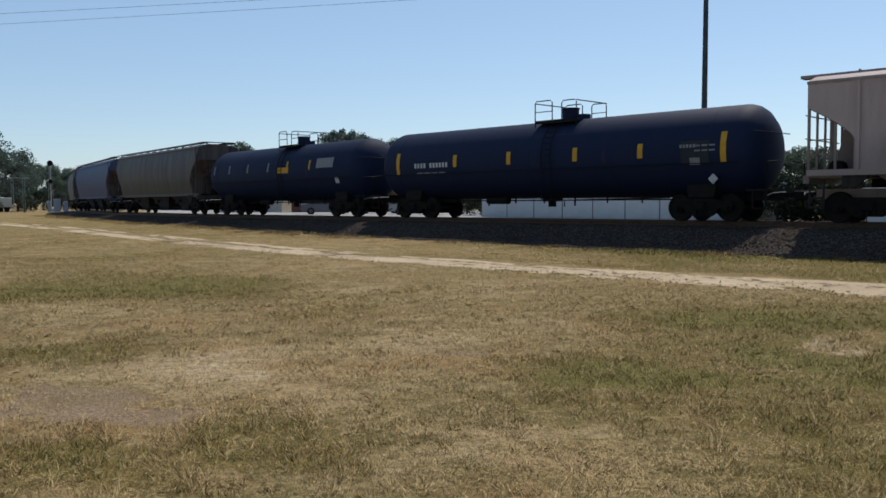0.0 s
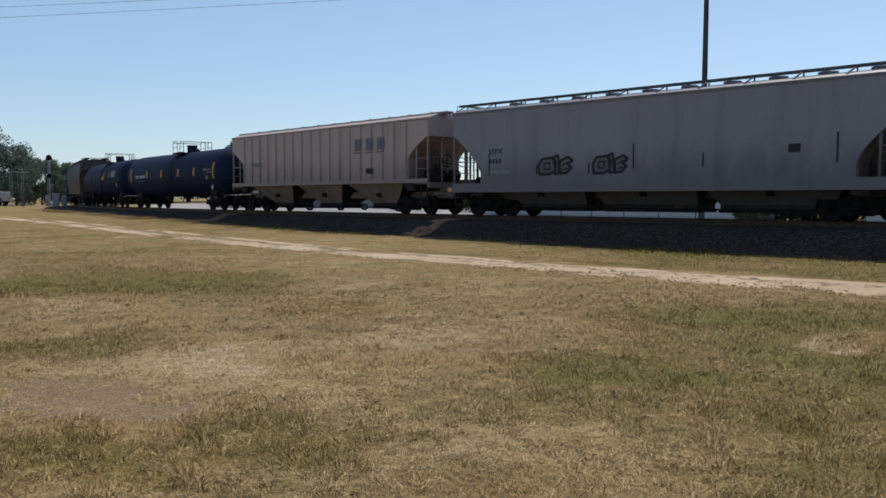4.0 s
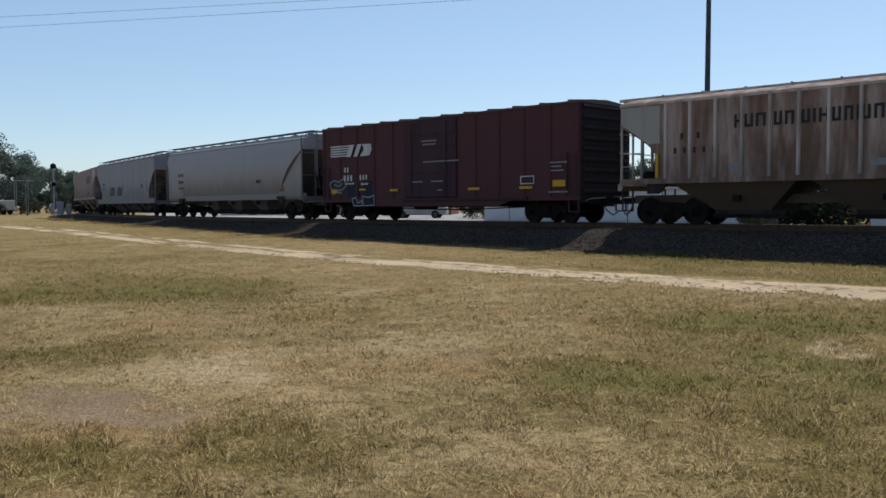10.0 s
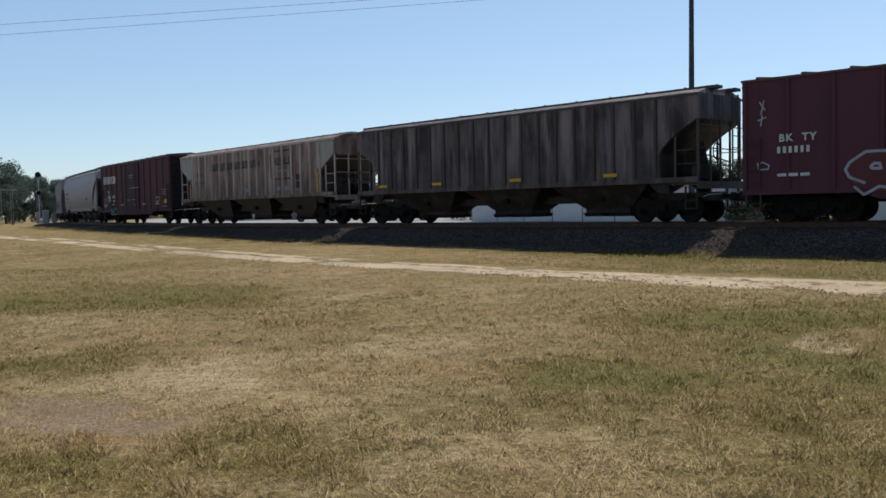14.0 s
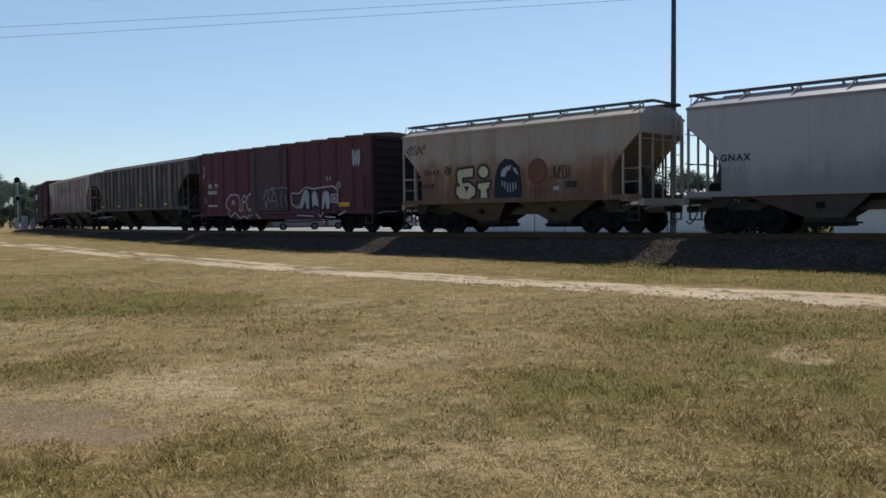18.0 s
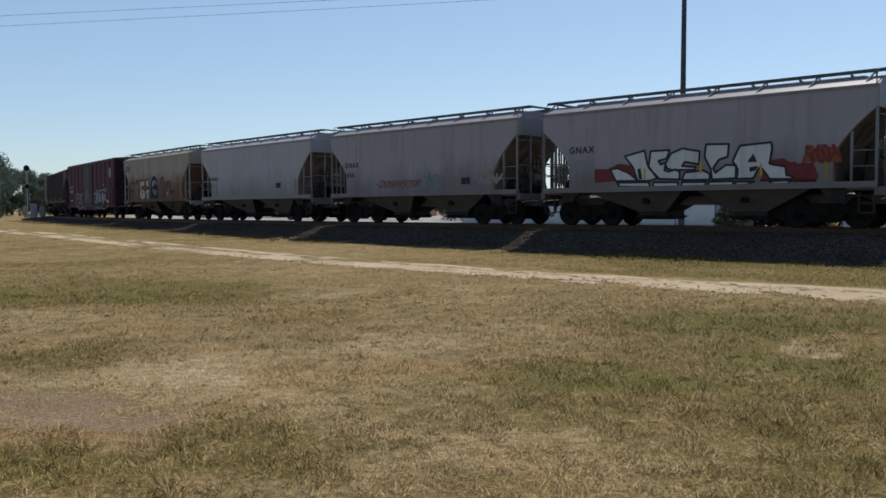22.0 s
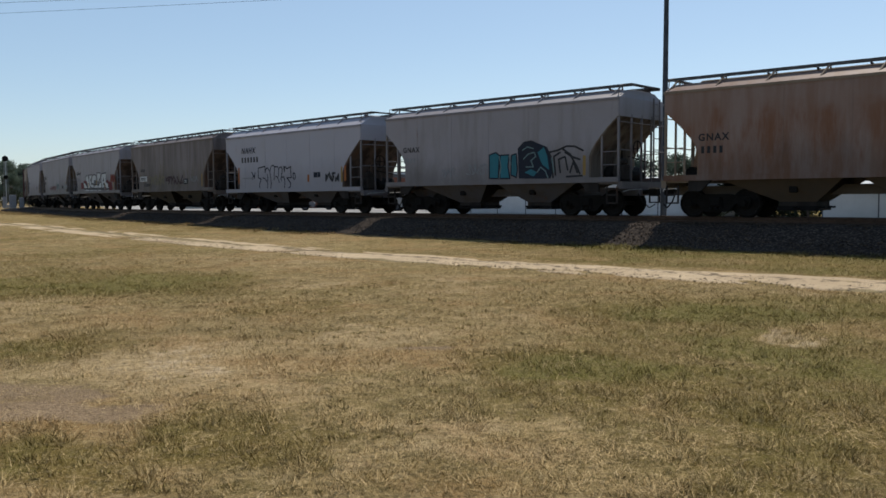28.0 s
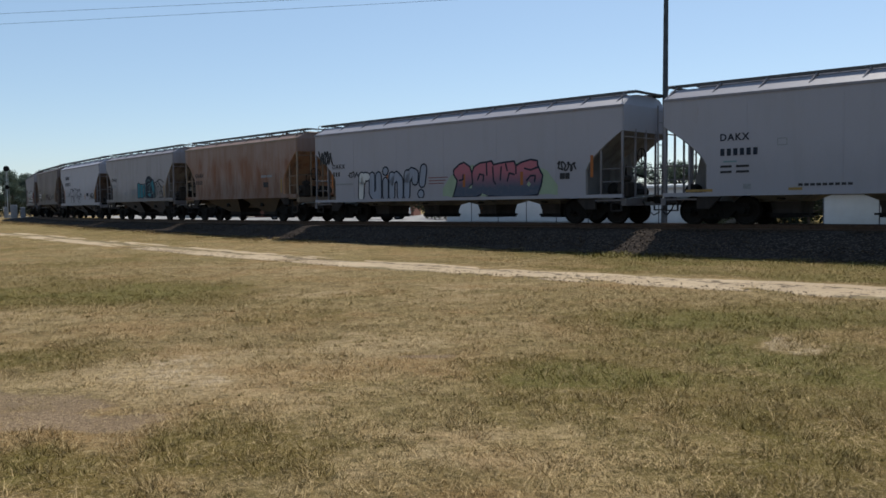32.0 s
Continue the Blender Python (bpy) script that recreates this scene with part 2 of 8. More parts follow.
# ---- plan: the curved track ----
RAIL_Z = 0.883
HEAD_S = [-400, -60, -25, 0, 25, 50, 75, 100, 130, 170, 210, 500]
HEAD_A = [38.7, 38.7, 41.9, 44.8, 50.1, 56.9, 63.7, 70.8, 77.8, 84.8, 88.0, 88.0]
TRACK_S = np.linspace(-400, 480, 8801)
TRACK_A = np.radians(np.interp(TRACK_S, HEAD_S, HEAD_A))
_dx, _dy = -np.cos(TRACK_A), np.sin(TRACK_A)
TRACK_X = np.concatenate([[0], np.cumsum((_dx[1:] + _dx[:-1]) / 2 * 0.1)])
TRACK_Y = np.concatenate([[0], np.cumsum((_dy[1:] + _dy[:-1]) / 2 * 0.1)])
TRACK_X += 4.922 - np.interp(0, TRACK_S, TRACK_X)
TRACK_Y += 33.345 - np.interp(0, TRACK_S, TRACK_Y)


def on_track(s, side=0.0):
    """Place and heading s metres along the track; side: metres to its far side."""
    a = float(np.interp(s, TRACK_S, TRACK_A))
    return float(np.interp(s, TRACK_S, TRACK_X)) + math.sin(a) * side, float(np.interp(s, TRACK_S, TRACK_Y)) + math.cos(a) * side, math.degrees(a)


def ground_z(x, y):
    """The lawn lies level and rises half a metre towards the far end."""
    t = np.clip((np.asarray(y, float) - 22) / 48, 0, 1)
    return 0.5 * t * t * (3 - 2 * t)


# ---- ground, lane, embankment, track ----
def lane_edges(y):
    """x of the sandy lane's far and near edge."""
    y = np.asarray(y, float)
    t, over = np.minimum(y, 60), np.maximum(y - 60, 0)
    far = -1.962e-4 * t**3 + 2.1584e-2 * t**2 - 1.63465 * t + 29.62
    near = -1.5456e-4 * t**3 + 1.6596e-2 * t**2 - 1.42347 * t + 23.7276
    return far - 1.16 * over, near - 1.1 * over


# spots of the lawn: x, y, half width, half depth, strength
BARE_SPOTS = ((-3.3, 6.5, 1.0, 0.95, 1.3), (-2.4, 6.05, 0.8, 0.42, 1.1), (-4.6, 6.8, 1.2, 0.9, 1.2), (-2.4, 8.2, 0.9, 0.9, 0.55), (-0.35, 8.75, 0.5, 0.3, 0.8), (1.95, 6.4, 0.14, 0.2, 0.7),
              (2.75, 6.38, 0.35, 0.1, 0.5), (-1.9, 15.9, 1.1, 0.6, 0.5), (0.1, 8.6, 0.55, 0.25, 1.1))
GREEN_SPOTS = ((-4.4, 9.25, 1.25, 0.9, 0.9), (-2.4, 4.95, 1.0, 0.6, 1.0), (-1.2, 5.5, 0.7, 0.65, 0.9), (-5.2, 16.2, 2.4, 2.6, 0.8), (-1.5, 12.4, 0.9, 1.5, 0.7), (1.7, 7.7, 0.9, 0.85, 0.6),
               (4.3, 11.7, 2.2, 1.3, 0.5), (3.6, 8.4, 1.1, 1.6, 0.5), (-0.75, 5.0, 0.3, 0.35, 0.7), (-7.8, 15.5, 1.2, 2.6, 0.55), (2.5, 5.4, 0.7, 0.6, 0.6))
PALE_SPOTS = ((3.1, 7.95, 0.6, 0.4, 0.8), (-2.3, 8.3, 0.95, 1.2, 0.8), (-0.5, 9.3, 1.1, 1.3, 0.7), (0.3, 5.3, 1.1, 0.8, 0.35), (4.3, 9.3, 0.4, 0.6, 2.2), (1.1, 15.8, 1.6, 2.2, 0.45),
              (-0.9, 6.7, 0.6, 0.6, 0.7), (1.95, 6.4, 0.35, 0.35, 0.6), (-1.9, 15.6, 1.3, 0.7, 0.9), (1.2, 10.2, 0.8, 1.0, 0.5), (-1.0, 7.5, 0.7, 0.3, 0.6))


def spots(x, y, rows):
    v = np.zeros_like(x)
    for px, py, rx, ry, k in rows:
        v = np.maximum(v, k * np.exp(-(((x - px) / rx) ** 2 + ((y - py) / ry) ** 2) ** 1.4))
    return v


def lawn_patches(x, y):
    """How bare, how green and how bleached the lawn is, from 0 to 1."""
    ox, oy = x, y
    x, y = x + 0.8 * (value_noise(ox, oy, 0.7, 14) - 0.5) + 0.4 * (value_noise(ox, oy, 0.22, 15) - 0.5), y + 0.9 * (value_noise(ox, oy, 0.7, 16) - 0.5) + 0.4 * (value_noise(ox, oy, 0.22, 17) - 0.5)
    n1, n2, n3 = value_noise(x, y, 0.5, 4) - 0.5, value_noise(ox, oy, 0.2, 18) - 0.5, value_noise(x, y, 2.6, 3) - 0.5
    bare = np.clip(spots(x, y, BARE_SPOTS) * (0.75 + 0.7 * n1 + 0.5 * n2) + 0.15 * n3 + 0.2 * n1 - 0.05, 0, 1)
    pale = np.clip(spots(x, y, PALE_SPOTS) * (0.85 + 0.7 * n1 + 0.4 * n2) + 0.4 * n3 + 0.35 * n1 + 0.08 - 0.38 * np.clip((x - 0.1 * y) / 1.5, 0, 1) + 0.12 * np.clip(-x / 2, 0, 1), 0, 1)
    green = spots(x, y, GREEN_SPOTS) * (0.9 + 0.5 * n1) + 0.45 * (value_noise(x, y, 4.0, 5) - 0.5) + 0.5 * (value_noise(x, y, 0.9, 6) - 0.5)
    green = green + 0.45 * np.clip((x - 0.1 * y + 0.2 + 0.9 * np.clip((8 - y) / 2, 0, 1)) / 1.2, 0, 1) * np.clip((17 - y) / 6, 0, 1)
    green = green + 0.35 * np.clip((-x - 2) / 7, 0, 1) * np.clip((y - 9) / 5, 0, 1)
    verge = np.clip(x - lane_edges(y)[0] + 0.3, 0, 1) * (y < 70) * (y > 8)
    green = green + verge * (0.08 + 0.6 * np.clip((x - 1) / 5, 0, 1))
    return bare, np.clip(green, 0, 1) * (1 - 0.8 * bare) * (1 - 0.45 * pale), pale


def set_attribute(me, name, values):
    me.attributes.new(name, "FLOAT", "POINT").data.foreach_set("value", np.asarray(values, np.float32))


def attribute(nt, name):
    n = nt.nodes.new("ShaderNodeAttribute")
    n.attribute_name = name
    return n.outputs["Fac"]


def grid_mesh(name, xs, ys, height):
    X, Y = np.meshgrid(xs, ys)
    x, y = X.ravel(), Y.ravel()
    z = height(x, y)
    nx, ny = len(xs), len(ys)
    i = (np.arange(ny - 1)[:, None] * nx + np.arange(nx - 1)[None, :]).ravel()
    f = np.stack([i, i + 1, i + 1 + nx, i + nx], 1)
    me = bpy.data.meshes.new(name)
    me.vertices.add(len(x))
    me.vertices.foreach_set("co", np.stack([x, y, z], 1).astype(np.float32).ravel())
    me.loops.add(f.size)
    me.loops.foreach_set("vertex_index", f.astype(np.int32).ravel())
    me.polygons.add(len(f))
    me.polygons.foreach_set("loop_start", np.arange(0, f.size, 4, dtype=np.int32))
    me.update(calc_edges=True)
    me.shade_smooth()
    return me, x, y


def lawn_material(name, blades, straw_tips=0.9):
    m, nt, b = material(name)
    geo = nt.nodes.new("ShaderNodeNewGeometry")
    co = geo.outputs["Position"]
    straw, tan, green, olive = (0.38, 0.27, 0.126), (0.235, 0.165, 0.072), (0.145, 0.132, 0.028), (0.195, 0.15, 0.048)
    mid = noise_tex(nt, co, 1.7, 5, 0.7)
    small = noise_tex(nt, co, 15, 6, 0.75)
    c = mixc(nt, ramp(nt, mid, 0.4, 0.6), straw, tan)
    c = mixc(nt, math_node(nt, "MULTIPLY", ramp(nt, noise_tex(nt, co, 0.16, 5, 0.65, (0.45, 1.6, 1)), 0.38, 0.64), 0.7), c, olive)
    thatch = math_node(nt, "ADD", noise_tex(nt, co, 1.3, 6, 0.72, (0.8, 1.3, 1), (5, 2, 0)), math_node(nt, "MULTIPLY", math_node(nt, "SUBTRACT", attribute(nt, "pale"), 0.25), 0.45))
    c = mixc(nt, ramp(nt, thatch, 0.48, 0.68, 0.0, 0.8), c, (0.5, 0.365, 0.2))
    c = mixc(nt, ramp(nt, noise_tex(nt, co, 0.5, 4, 0.6, None, (9, 3, 0)), 0.46, 0.64, 0.0, 0.6), c, (0.37, 0.215, 0.092))
    g = math_node(nt, "ADD", attribute(nt, "green"), math_node(nt, "MULTIPLY", math_node(nt, "SUBTRACT", mid, 0.5), 0.5))
    c = mixc(nt, ramp(nt, g, 0.1, 0.65, 0.0, 0.85), c, (0.15, 0.108, 0.022))
    c = mixc(nt, ramp(nt, g, 0.55, 1.0, 0.0, 0.9), c, green)
    tuft = noise_tex(nt, co, 5.0, 6, 0.72, (1, 1, 0.2), (1, 7, 0))
    c = mixc(nt, ramp(nt, tuft, 0.53, 0.68, 0.0, 0.75), c, mixc(nt, ramp(nt, attribute(nt, "green"), 0.3, 1.0), (0.54, 0.4, 0.21), (0.22, 0.172, 0.042)))
    c = mixc(nt, ramp(nt, tuft, 0.33, 0.47, 0.65, 0.0), c, (0.125, 0.098, 0.034))
    white = math_node(nt, "ADD", attribute(nt, "pale"), math_node(nt, "MULTIPLY", math_node(nt, "SUBTRACT", noise_tex(nt, co, 3.4, 5, 0.75, None, (3, 1, 0)), 0.5), 1.0))
    c = mixc(nt, ramp(nt, white, 0.9, 1.12, 0.0, 0.75), c, (0.68, 0.53, 0.36))
    if blades:
        r = geo.outputs["Random Per Island"]
        c = mixc(nt, ramp(nt, r, 0.45, 0.95, 0.0, straw_tips), c, mixc(nt, ramp(nt, attribute(nt, "green"), 0.35, 1.0), (0.7, 0.52, 0.27), (0.34, 0.272, 0.08)))
        c = mixc(nt, ramp(nt, r, 0.0, 0.2, 0.6, 0.0), c, (0.16, 0.115, 0.05))
        b.inputs["Roughness"].default_value = 0.65
        b.inputs["Specular IOR Level"].default_value = 0.25
        nt.links.new(c, b.inputs["Base Color"])
        tr = nt.nodes.new("ShaderNodeBsdfTranslucent")
        nt.links.new(c, tr.inputs[0])
        mx = nt.nodes.new("ShaderNodeMixShader")
        mx.inputs[0].default_value = 0.15
        nt.links.new(b.outputs[0], mx.inputs[1])
        nt.links.new(tr.outputs[0], mx.inputs[2])
        nt.links.new(mx.outputs[0], nt.nodes["Material Output"].inputs[0])
        return m
    br = math_node(nt, "ADD", attribute(nt, "bare"), math_node(nt, "MULTIPLY", math_node(nt, "SUBTRACT", small, 0.5), 0.7))
    c = mixc(nt, ramp(nt, small, 0.46, 0.64, 0.0, 0.75), c, (0.085, 0.062, 0.026))
    fine = math_node(nt, "MAXIMUM", noise_tex(nt, co, 70, 3, 0.7, (1, 0.3, 1)), noise_tex(nt, co, 70, 3, 0.7, (0.35, 1, 1)))
    c = mixc(nt, ramp(nt, fine, 0.55, 0.68, 0.0, 0.6), c, (0.56, 0.42, 0.22))
    c = mixc(nt, ramp(nt, fine, 0.36, 0.5, 0.65, 0.0), c, (0.1, 0.075, 0.034))
    grit = noise_tex(nt, co, 42, 4, 0.75)
    soil = mixc(nt, ramp(nt, grit, 0.42, 0.6), (0.2, 0.138, 0.088), (0.42, 0.3, 0.19))
    soil = mixc(nt, ramp(nt, mid, 0.4, 0.6, 0.0, 0.5), soil, (0.21, 0.145, 0.088))
    c = mixc(nt, ramp(nt, math_node(nt, "ADD", br, math_node(nt, "MULTIPLY", math_node(nt, "SUBTRACT", thatch, 0.55), -0.9)), 0.3, 0.75, 0.0, 0.85), c, soil)
    nt.links.new(c, b.inputs["Base Color"])
    b.inputs["Roughness"].default_value = 0.95
    b.inputs["Specular IOR Level"].default_value = 0.1
    bump(nt, b, math_node(nt, "ADD", small, fine), 0.8, 0.05)
    return m


def lawn_height(x, y):
    near = np.exp(-((np.hypot(x, y) / 45) ** 2))
    return ground_z(x, y) + near * (0.07 * (value_noise(x, y, 3.1, 11) - 0.5) + 0.035 * (value_noise(x, y, 0.7, 12) - 0.5))


def build_ground():
    xs = np.concatenate([[-3000, -1500, -800, -500, -350, -250, -180, -130], np.arange(-100, -24, 4.0), np.arange(-24, -9, 0.3), np.arange(-9, 9, 0.12), np.arange(9, 24.1, 0.3), np.arange(26, 101, 4.0), [130, 180, 250, 350, 500, 800, 1500, 3000]])
    ys = np.concatenate([[-3000, -1500, -800, -400, -200, -100, -50, -20, -8], np.arange(0, 3, 0.3), np.arange(3, 14, 0.12), np.arange(14, 42, 0.3), np.arange(43, 150, 4.0), [170, 200, 260, 350, 500, 800, 1500, 3000]])
    me, x, y = grid_mesh("ground", xs, ys, lawn_height)
    bare, green, pale = lawn_patches(x, y)
    set_attribute(me, "bare", bare)
    set_attribute(me, "green", green)
    set_attribute(me, "pale", pale)
    me.materials.append(lawn_material("dry_mown_lawn", False))
    tagged(new("ground", me), "dry patchy mown lawn with straw, bare soil and green tufts", "lawn", kind="structure")


def sand_material():
    m, nt, b = material("pale_sandy_lane")
    geo = nt.nodes.new("ShaderNodeNewGeometry")
    co = geo.outputs["Position"]
    big, mid, fine = noise_tex(nt, co, 0.5, 5), noise_tex(nt, co, 2.6, 6, 0.75), noise_tex(nt, co, 30, 4, 0.7)
    c = mixc(nt, ramp(nt, big, 0.35, 0.7), (0.53, 0.405, 0.265), (0.43, 0.32, 0.205))
    c = mixc(nt, ramp(nt, fine, 0.5, 0.75, 0, 0.45), c, (0.34, 0.27, 0.19))
    weeds = math_node(nt, "ADD", attribute(nt, "weeds"), math_node(nt, "MULTIPLY", math_node(nt, "SUBTRACT", mid, 0.5), 1.5))
    c = mixc(nt, ramp(nt, weeds, 0.35, 0.75), c, mixc(nt, fine, (0.2, 0.16, 0.08), (0.36, 0.27, 0.15)))
    clods = math_node(nt, "ADD", noise_tex(nt, co, 6.5, 4, 0.7, None, (2, 8, 0)), math_node(nt, "MULTIPLY", math_node(nt, "SUBTRACT", attribute(nt, "grit"), 0.5), 0.3))
    c = mixc(nt, ramp(nt, clods, 0.6, 0.68, 0.0, 0.85), c, (0.11, 0.082, 0.055))
    nt.links.new(c, b.inputs["Base Color"])
    b.inputs["Roughness"].default_value = 0.95
    b.inputs["Specular IOR Level"].default_value = 0.1
    bump(nt, b, math_node(nt, "ADD", clods, fine), 0.6, 0.04)
    return m


def build_lane():
    ys = np.concatenate([np.arange(-30, 8, 2.0), np.arange(8, 46, 0.25), np.arange(46, 130, 1.0)])
    n = 33
    t, Y = np.meshgrid(np.linspace(0, 1, n), ys)
    far, near = lane_edges(Y)
    # the edges wander, the middle strip keeps its weeds, the near side is gravelly
    x = near + (far - near) * t
    far_off = np.clip((Y - 20) / 12, 0, 1)
    t2 = t + (0.16 - 0.1 * far_off) * (value_noise(x, Y, 1.3, 23) - 0.5) + (0.1 - 0.06 * far_off) * (value_noise(x, Y, 0.5, 24) - 0.5)
    rut = -0.04 * np.exp(-(((t2 - 0.27) / 0.12) ** 2)) - 0.045 * np.exp(-(((t2 - 0.76) / 0.12) ** 2))
    z = 0.05 + rut - 0.10 * np.abs(2 * t - 1) ** 6 + lawn_height(x, Y) + 0.05 * (value_noise(x, Y, 0.8, 21) - 0.55) + 0.05 * (value_noise(x, Y, 2.3, 22) - 0.5)
    weeds = (0.4 + 0.55 * far_off) * np.exp(-(((t2 - 0.5) / (0.11 + 0.05 * far_off)) ** 2)) + 1.1 * np.clip(np.abs(2 * t2 - 1) - 0.86, 0, 1) / 0.14
    grit = np.exp(-(((t2 - 0.5) / 0.13) ** 2)) + 0.75 * np.clip((0.4 - t2) / 0.3, 0, 1) * np.clip((24 - Y) / 6, 0.2, 1) - 0.4 * np.exp(-(((t2 - 0.76) / 0.12) ** 2))
    f = [(i * n + j, i * n + j + 1, (i + 1) * n + j + 1, (i + 1) * n + j) for i in range(len(ys) - 1) for j in range(n - 1)]
    me = bpy.data.meshes.new("dirt_lane")
    me.from_pydata(np.stack([x.ravel(), Y.ravel(), z.ravel()], 1).tolist(), [], f)
    me.shade_smooth()
    set_attribute(me, "weeds", weeds.ravel())
    set_attribute(me, "grit", grit.ravel())
    me.materials.append(sand_material())
    tagged(new("dirt_lane", me), "pale sandy two-rut lane with weeds down its middle", "dirt road", kind="structure")


def ballast_material():
    m, nt, b = material("crushed_stone_ballast")
    geo = nt.nodes.new("ShaderNodeNewGeometry")
    co = geo.outputs["Position"]
    vor = nt.nodes.new("ShaderNodeTexVoronoi")
    vor.inputs["Scale"].default_value = 14
    nt.links.new(co, vor.inputs["Vector"])
    sep = nt.nodes.new("ShaderNodeSeparateColor")
    nt.links.new(vor.outputs["Color"], sep.inputs[0])
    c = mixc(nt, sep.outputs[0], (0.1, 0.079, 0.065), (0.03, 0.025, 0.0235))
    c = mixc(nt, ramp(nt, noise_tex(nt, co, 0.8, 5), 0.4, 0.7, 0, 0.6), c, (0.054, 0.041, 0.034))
    # crevice shade between the stones is put into the colour
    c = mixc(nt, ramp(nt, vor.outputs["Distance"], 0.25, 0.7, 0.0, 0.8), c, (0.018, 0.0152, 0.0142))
    nt.links.new(c, b.inputs["Base Color"])
    b.inputs["Roughness"].default_value = 0.95
    b.inputs["Specular IOR Level"].default_value = 0.03
    bump(nt, b, vor.outputs["Distance"], -0.55, 0.05)
    return m


def loose_stone(name, light, dark):
    """Dull broken stone, each piece of its own shade."""
    m, nt, b = material(name)
    geo = nt.nodes.new("ShaderNodeNewGeometry")
    c = mixc(nt, geo.outputs["Random Per Island"], light, dark)
    c = mixc(nt, ramp(nt, noise_tex(nt, geo.outputs["Position"], 40, 3), 0.4, 0.7, 0, 0.4), c, dark)
    nt.links.new(c, b.inputs["Base Color"])
    b.inputs["Roughness"].default_value = 0.95
    b.inputs["Specular IOR Level"].default_value = 0.03
    return m


BALLAST = ballast_material()


def build_bank():
    """The ballast bank on which the track lies."""
    prof = [(-4.3, None), (-3.9, None), (-3.3, 0.19), (-2.7, 0.42), (-2.2, 0.6), (-1.9, 0.68), (-1.5, 0.70), (-0.7, 0.685), (0.7, 0.685), (1.5, 0.70), (1.9, 0.68), (2.3, 0.56), (3.0, 0.34), (4.2, None), (4.8, None)]
    ss = np.concatenate([np.arange(-330, -30, 5.0), np.arange(-30, 60, 0.35), np.arange(60, 130, 1.5), np.arange(130, 440, 6.0)])
    v = []
    for s in ss:
        for k, (lat, z) in enumerate(prof):
            x, y, a = on_track(s, lat)
            if z is None:
                z = float(ground_z(x, y)) + (-0.06 if abs(lat) > 4 else 0.03)
            else:
                z = max(z, float(ground_z(x, y)) + 0.05)
            v.append((x, y, z))
    v = np.array(v)
    v[:, 2] += 0.09 * (value_noise(v[:, 0], v[:, 1], 0.45, 31) - 0.5) + 0.07 * (value_noise(v[:, 0], v[:, 1], 1.7, 32) - 0.5)
    n = len(prof)
    f = [(i * n + j, i * n + j + 1, (i + 1) * n + j + 1, (i + 1) * n + j) for i in range(len(ss) - 1) for j in range(n - 1)]
    me = bpy.data.meshes.new("ballast_bank")
    me.from_pydata(v.tolist(), [], f)
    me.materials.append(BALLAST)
    tagged(new("ballast_bank", me), "low bank of grey-brown crushed stone under the railway track", "ballast bank", kind="structure")


def stones(name, label, count, place, size, mat, seed):
    """Loose angular stones in one mesh."""
    rng = np.random.default_rng(seed)
    v, f = [], []
    base = np.array([(1, 0, 0), (-1, 0, 0), (0, 1, 0), (0, -1, 0), (0, 0, 1), (0, 0, -1)], float)
    tris = [(0, 2, 4), (2, 1, 4), (1, 3, 4), (3, 0, 4), (2, 0, 5), (1, 2, 5), (3, 1, 5), (0, 3, 5)]
    for _ in range(count):
        p = place(rng)
        q = base * rng.uniform(0.6, 1.2, (6, 1)) * size * rng.uniform(0.5, 1.3)
        a = rng.uniform(0, 6.28)
        q = q @ np.array([(math.cos(a), math.sin(a), 0), (-math.sin(a), math.cos(a), 0), (0, 0, 0.75)]) + p
        n = len(v)
        v += q.tolist()
        f += [tuple(i + n for i in t) for t in tris]
    me = bpy.data.meshes.new(name)
    me.from_pydata(v, [], f)
    me.materials.append(mat)
    return tagged(new(name, me), label, "stones", kind="stuff")


def bank_place(rng):
    s = -26 + 78 * rng.random() ** 1.3
    lat = rng.uniform(-4.1, -1.0)
    x, y, _ = on_track(s, lat)
    z = np.interp(lat, [-4.3, -3.9, -1.9, -1.5, -0.9], [0, 0.03, 0.68, 0.7, 0.69])
    return np.array([x, y, max(z, float(ground_z(x, y)) + 0.03) + 0.01])


def lane_place(rng):
    y = rng.uniform(11, 34)
    f, e = lane_edges(y)
    x = float(e + (f - e) * (rng.normal(0.5, 0.07) if rng.random() < 0.5 else rng.beta(1.0, 3.5)))
    return np.array([x, y, float(lawn_height(np.array(x), np.array(y))) + 0.02])


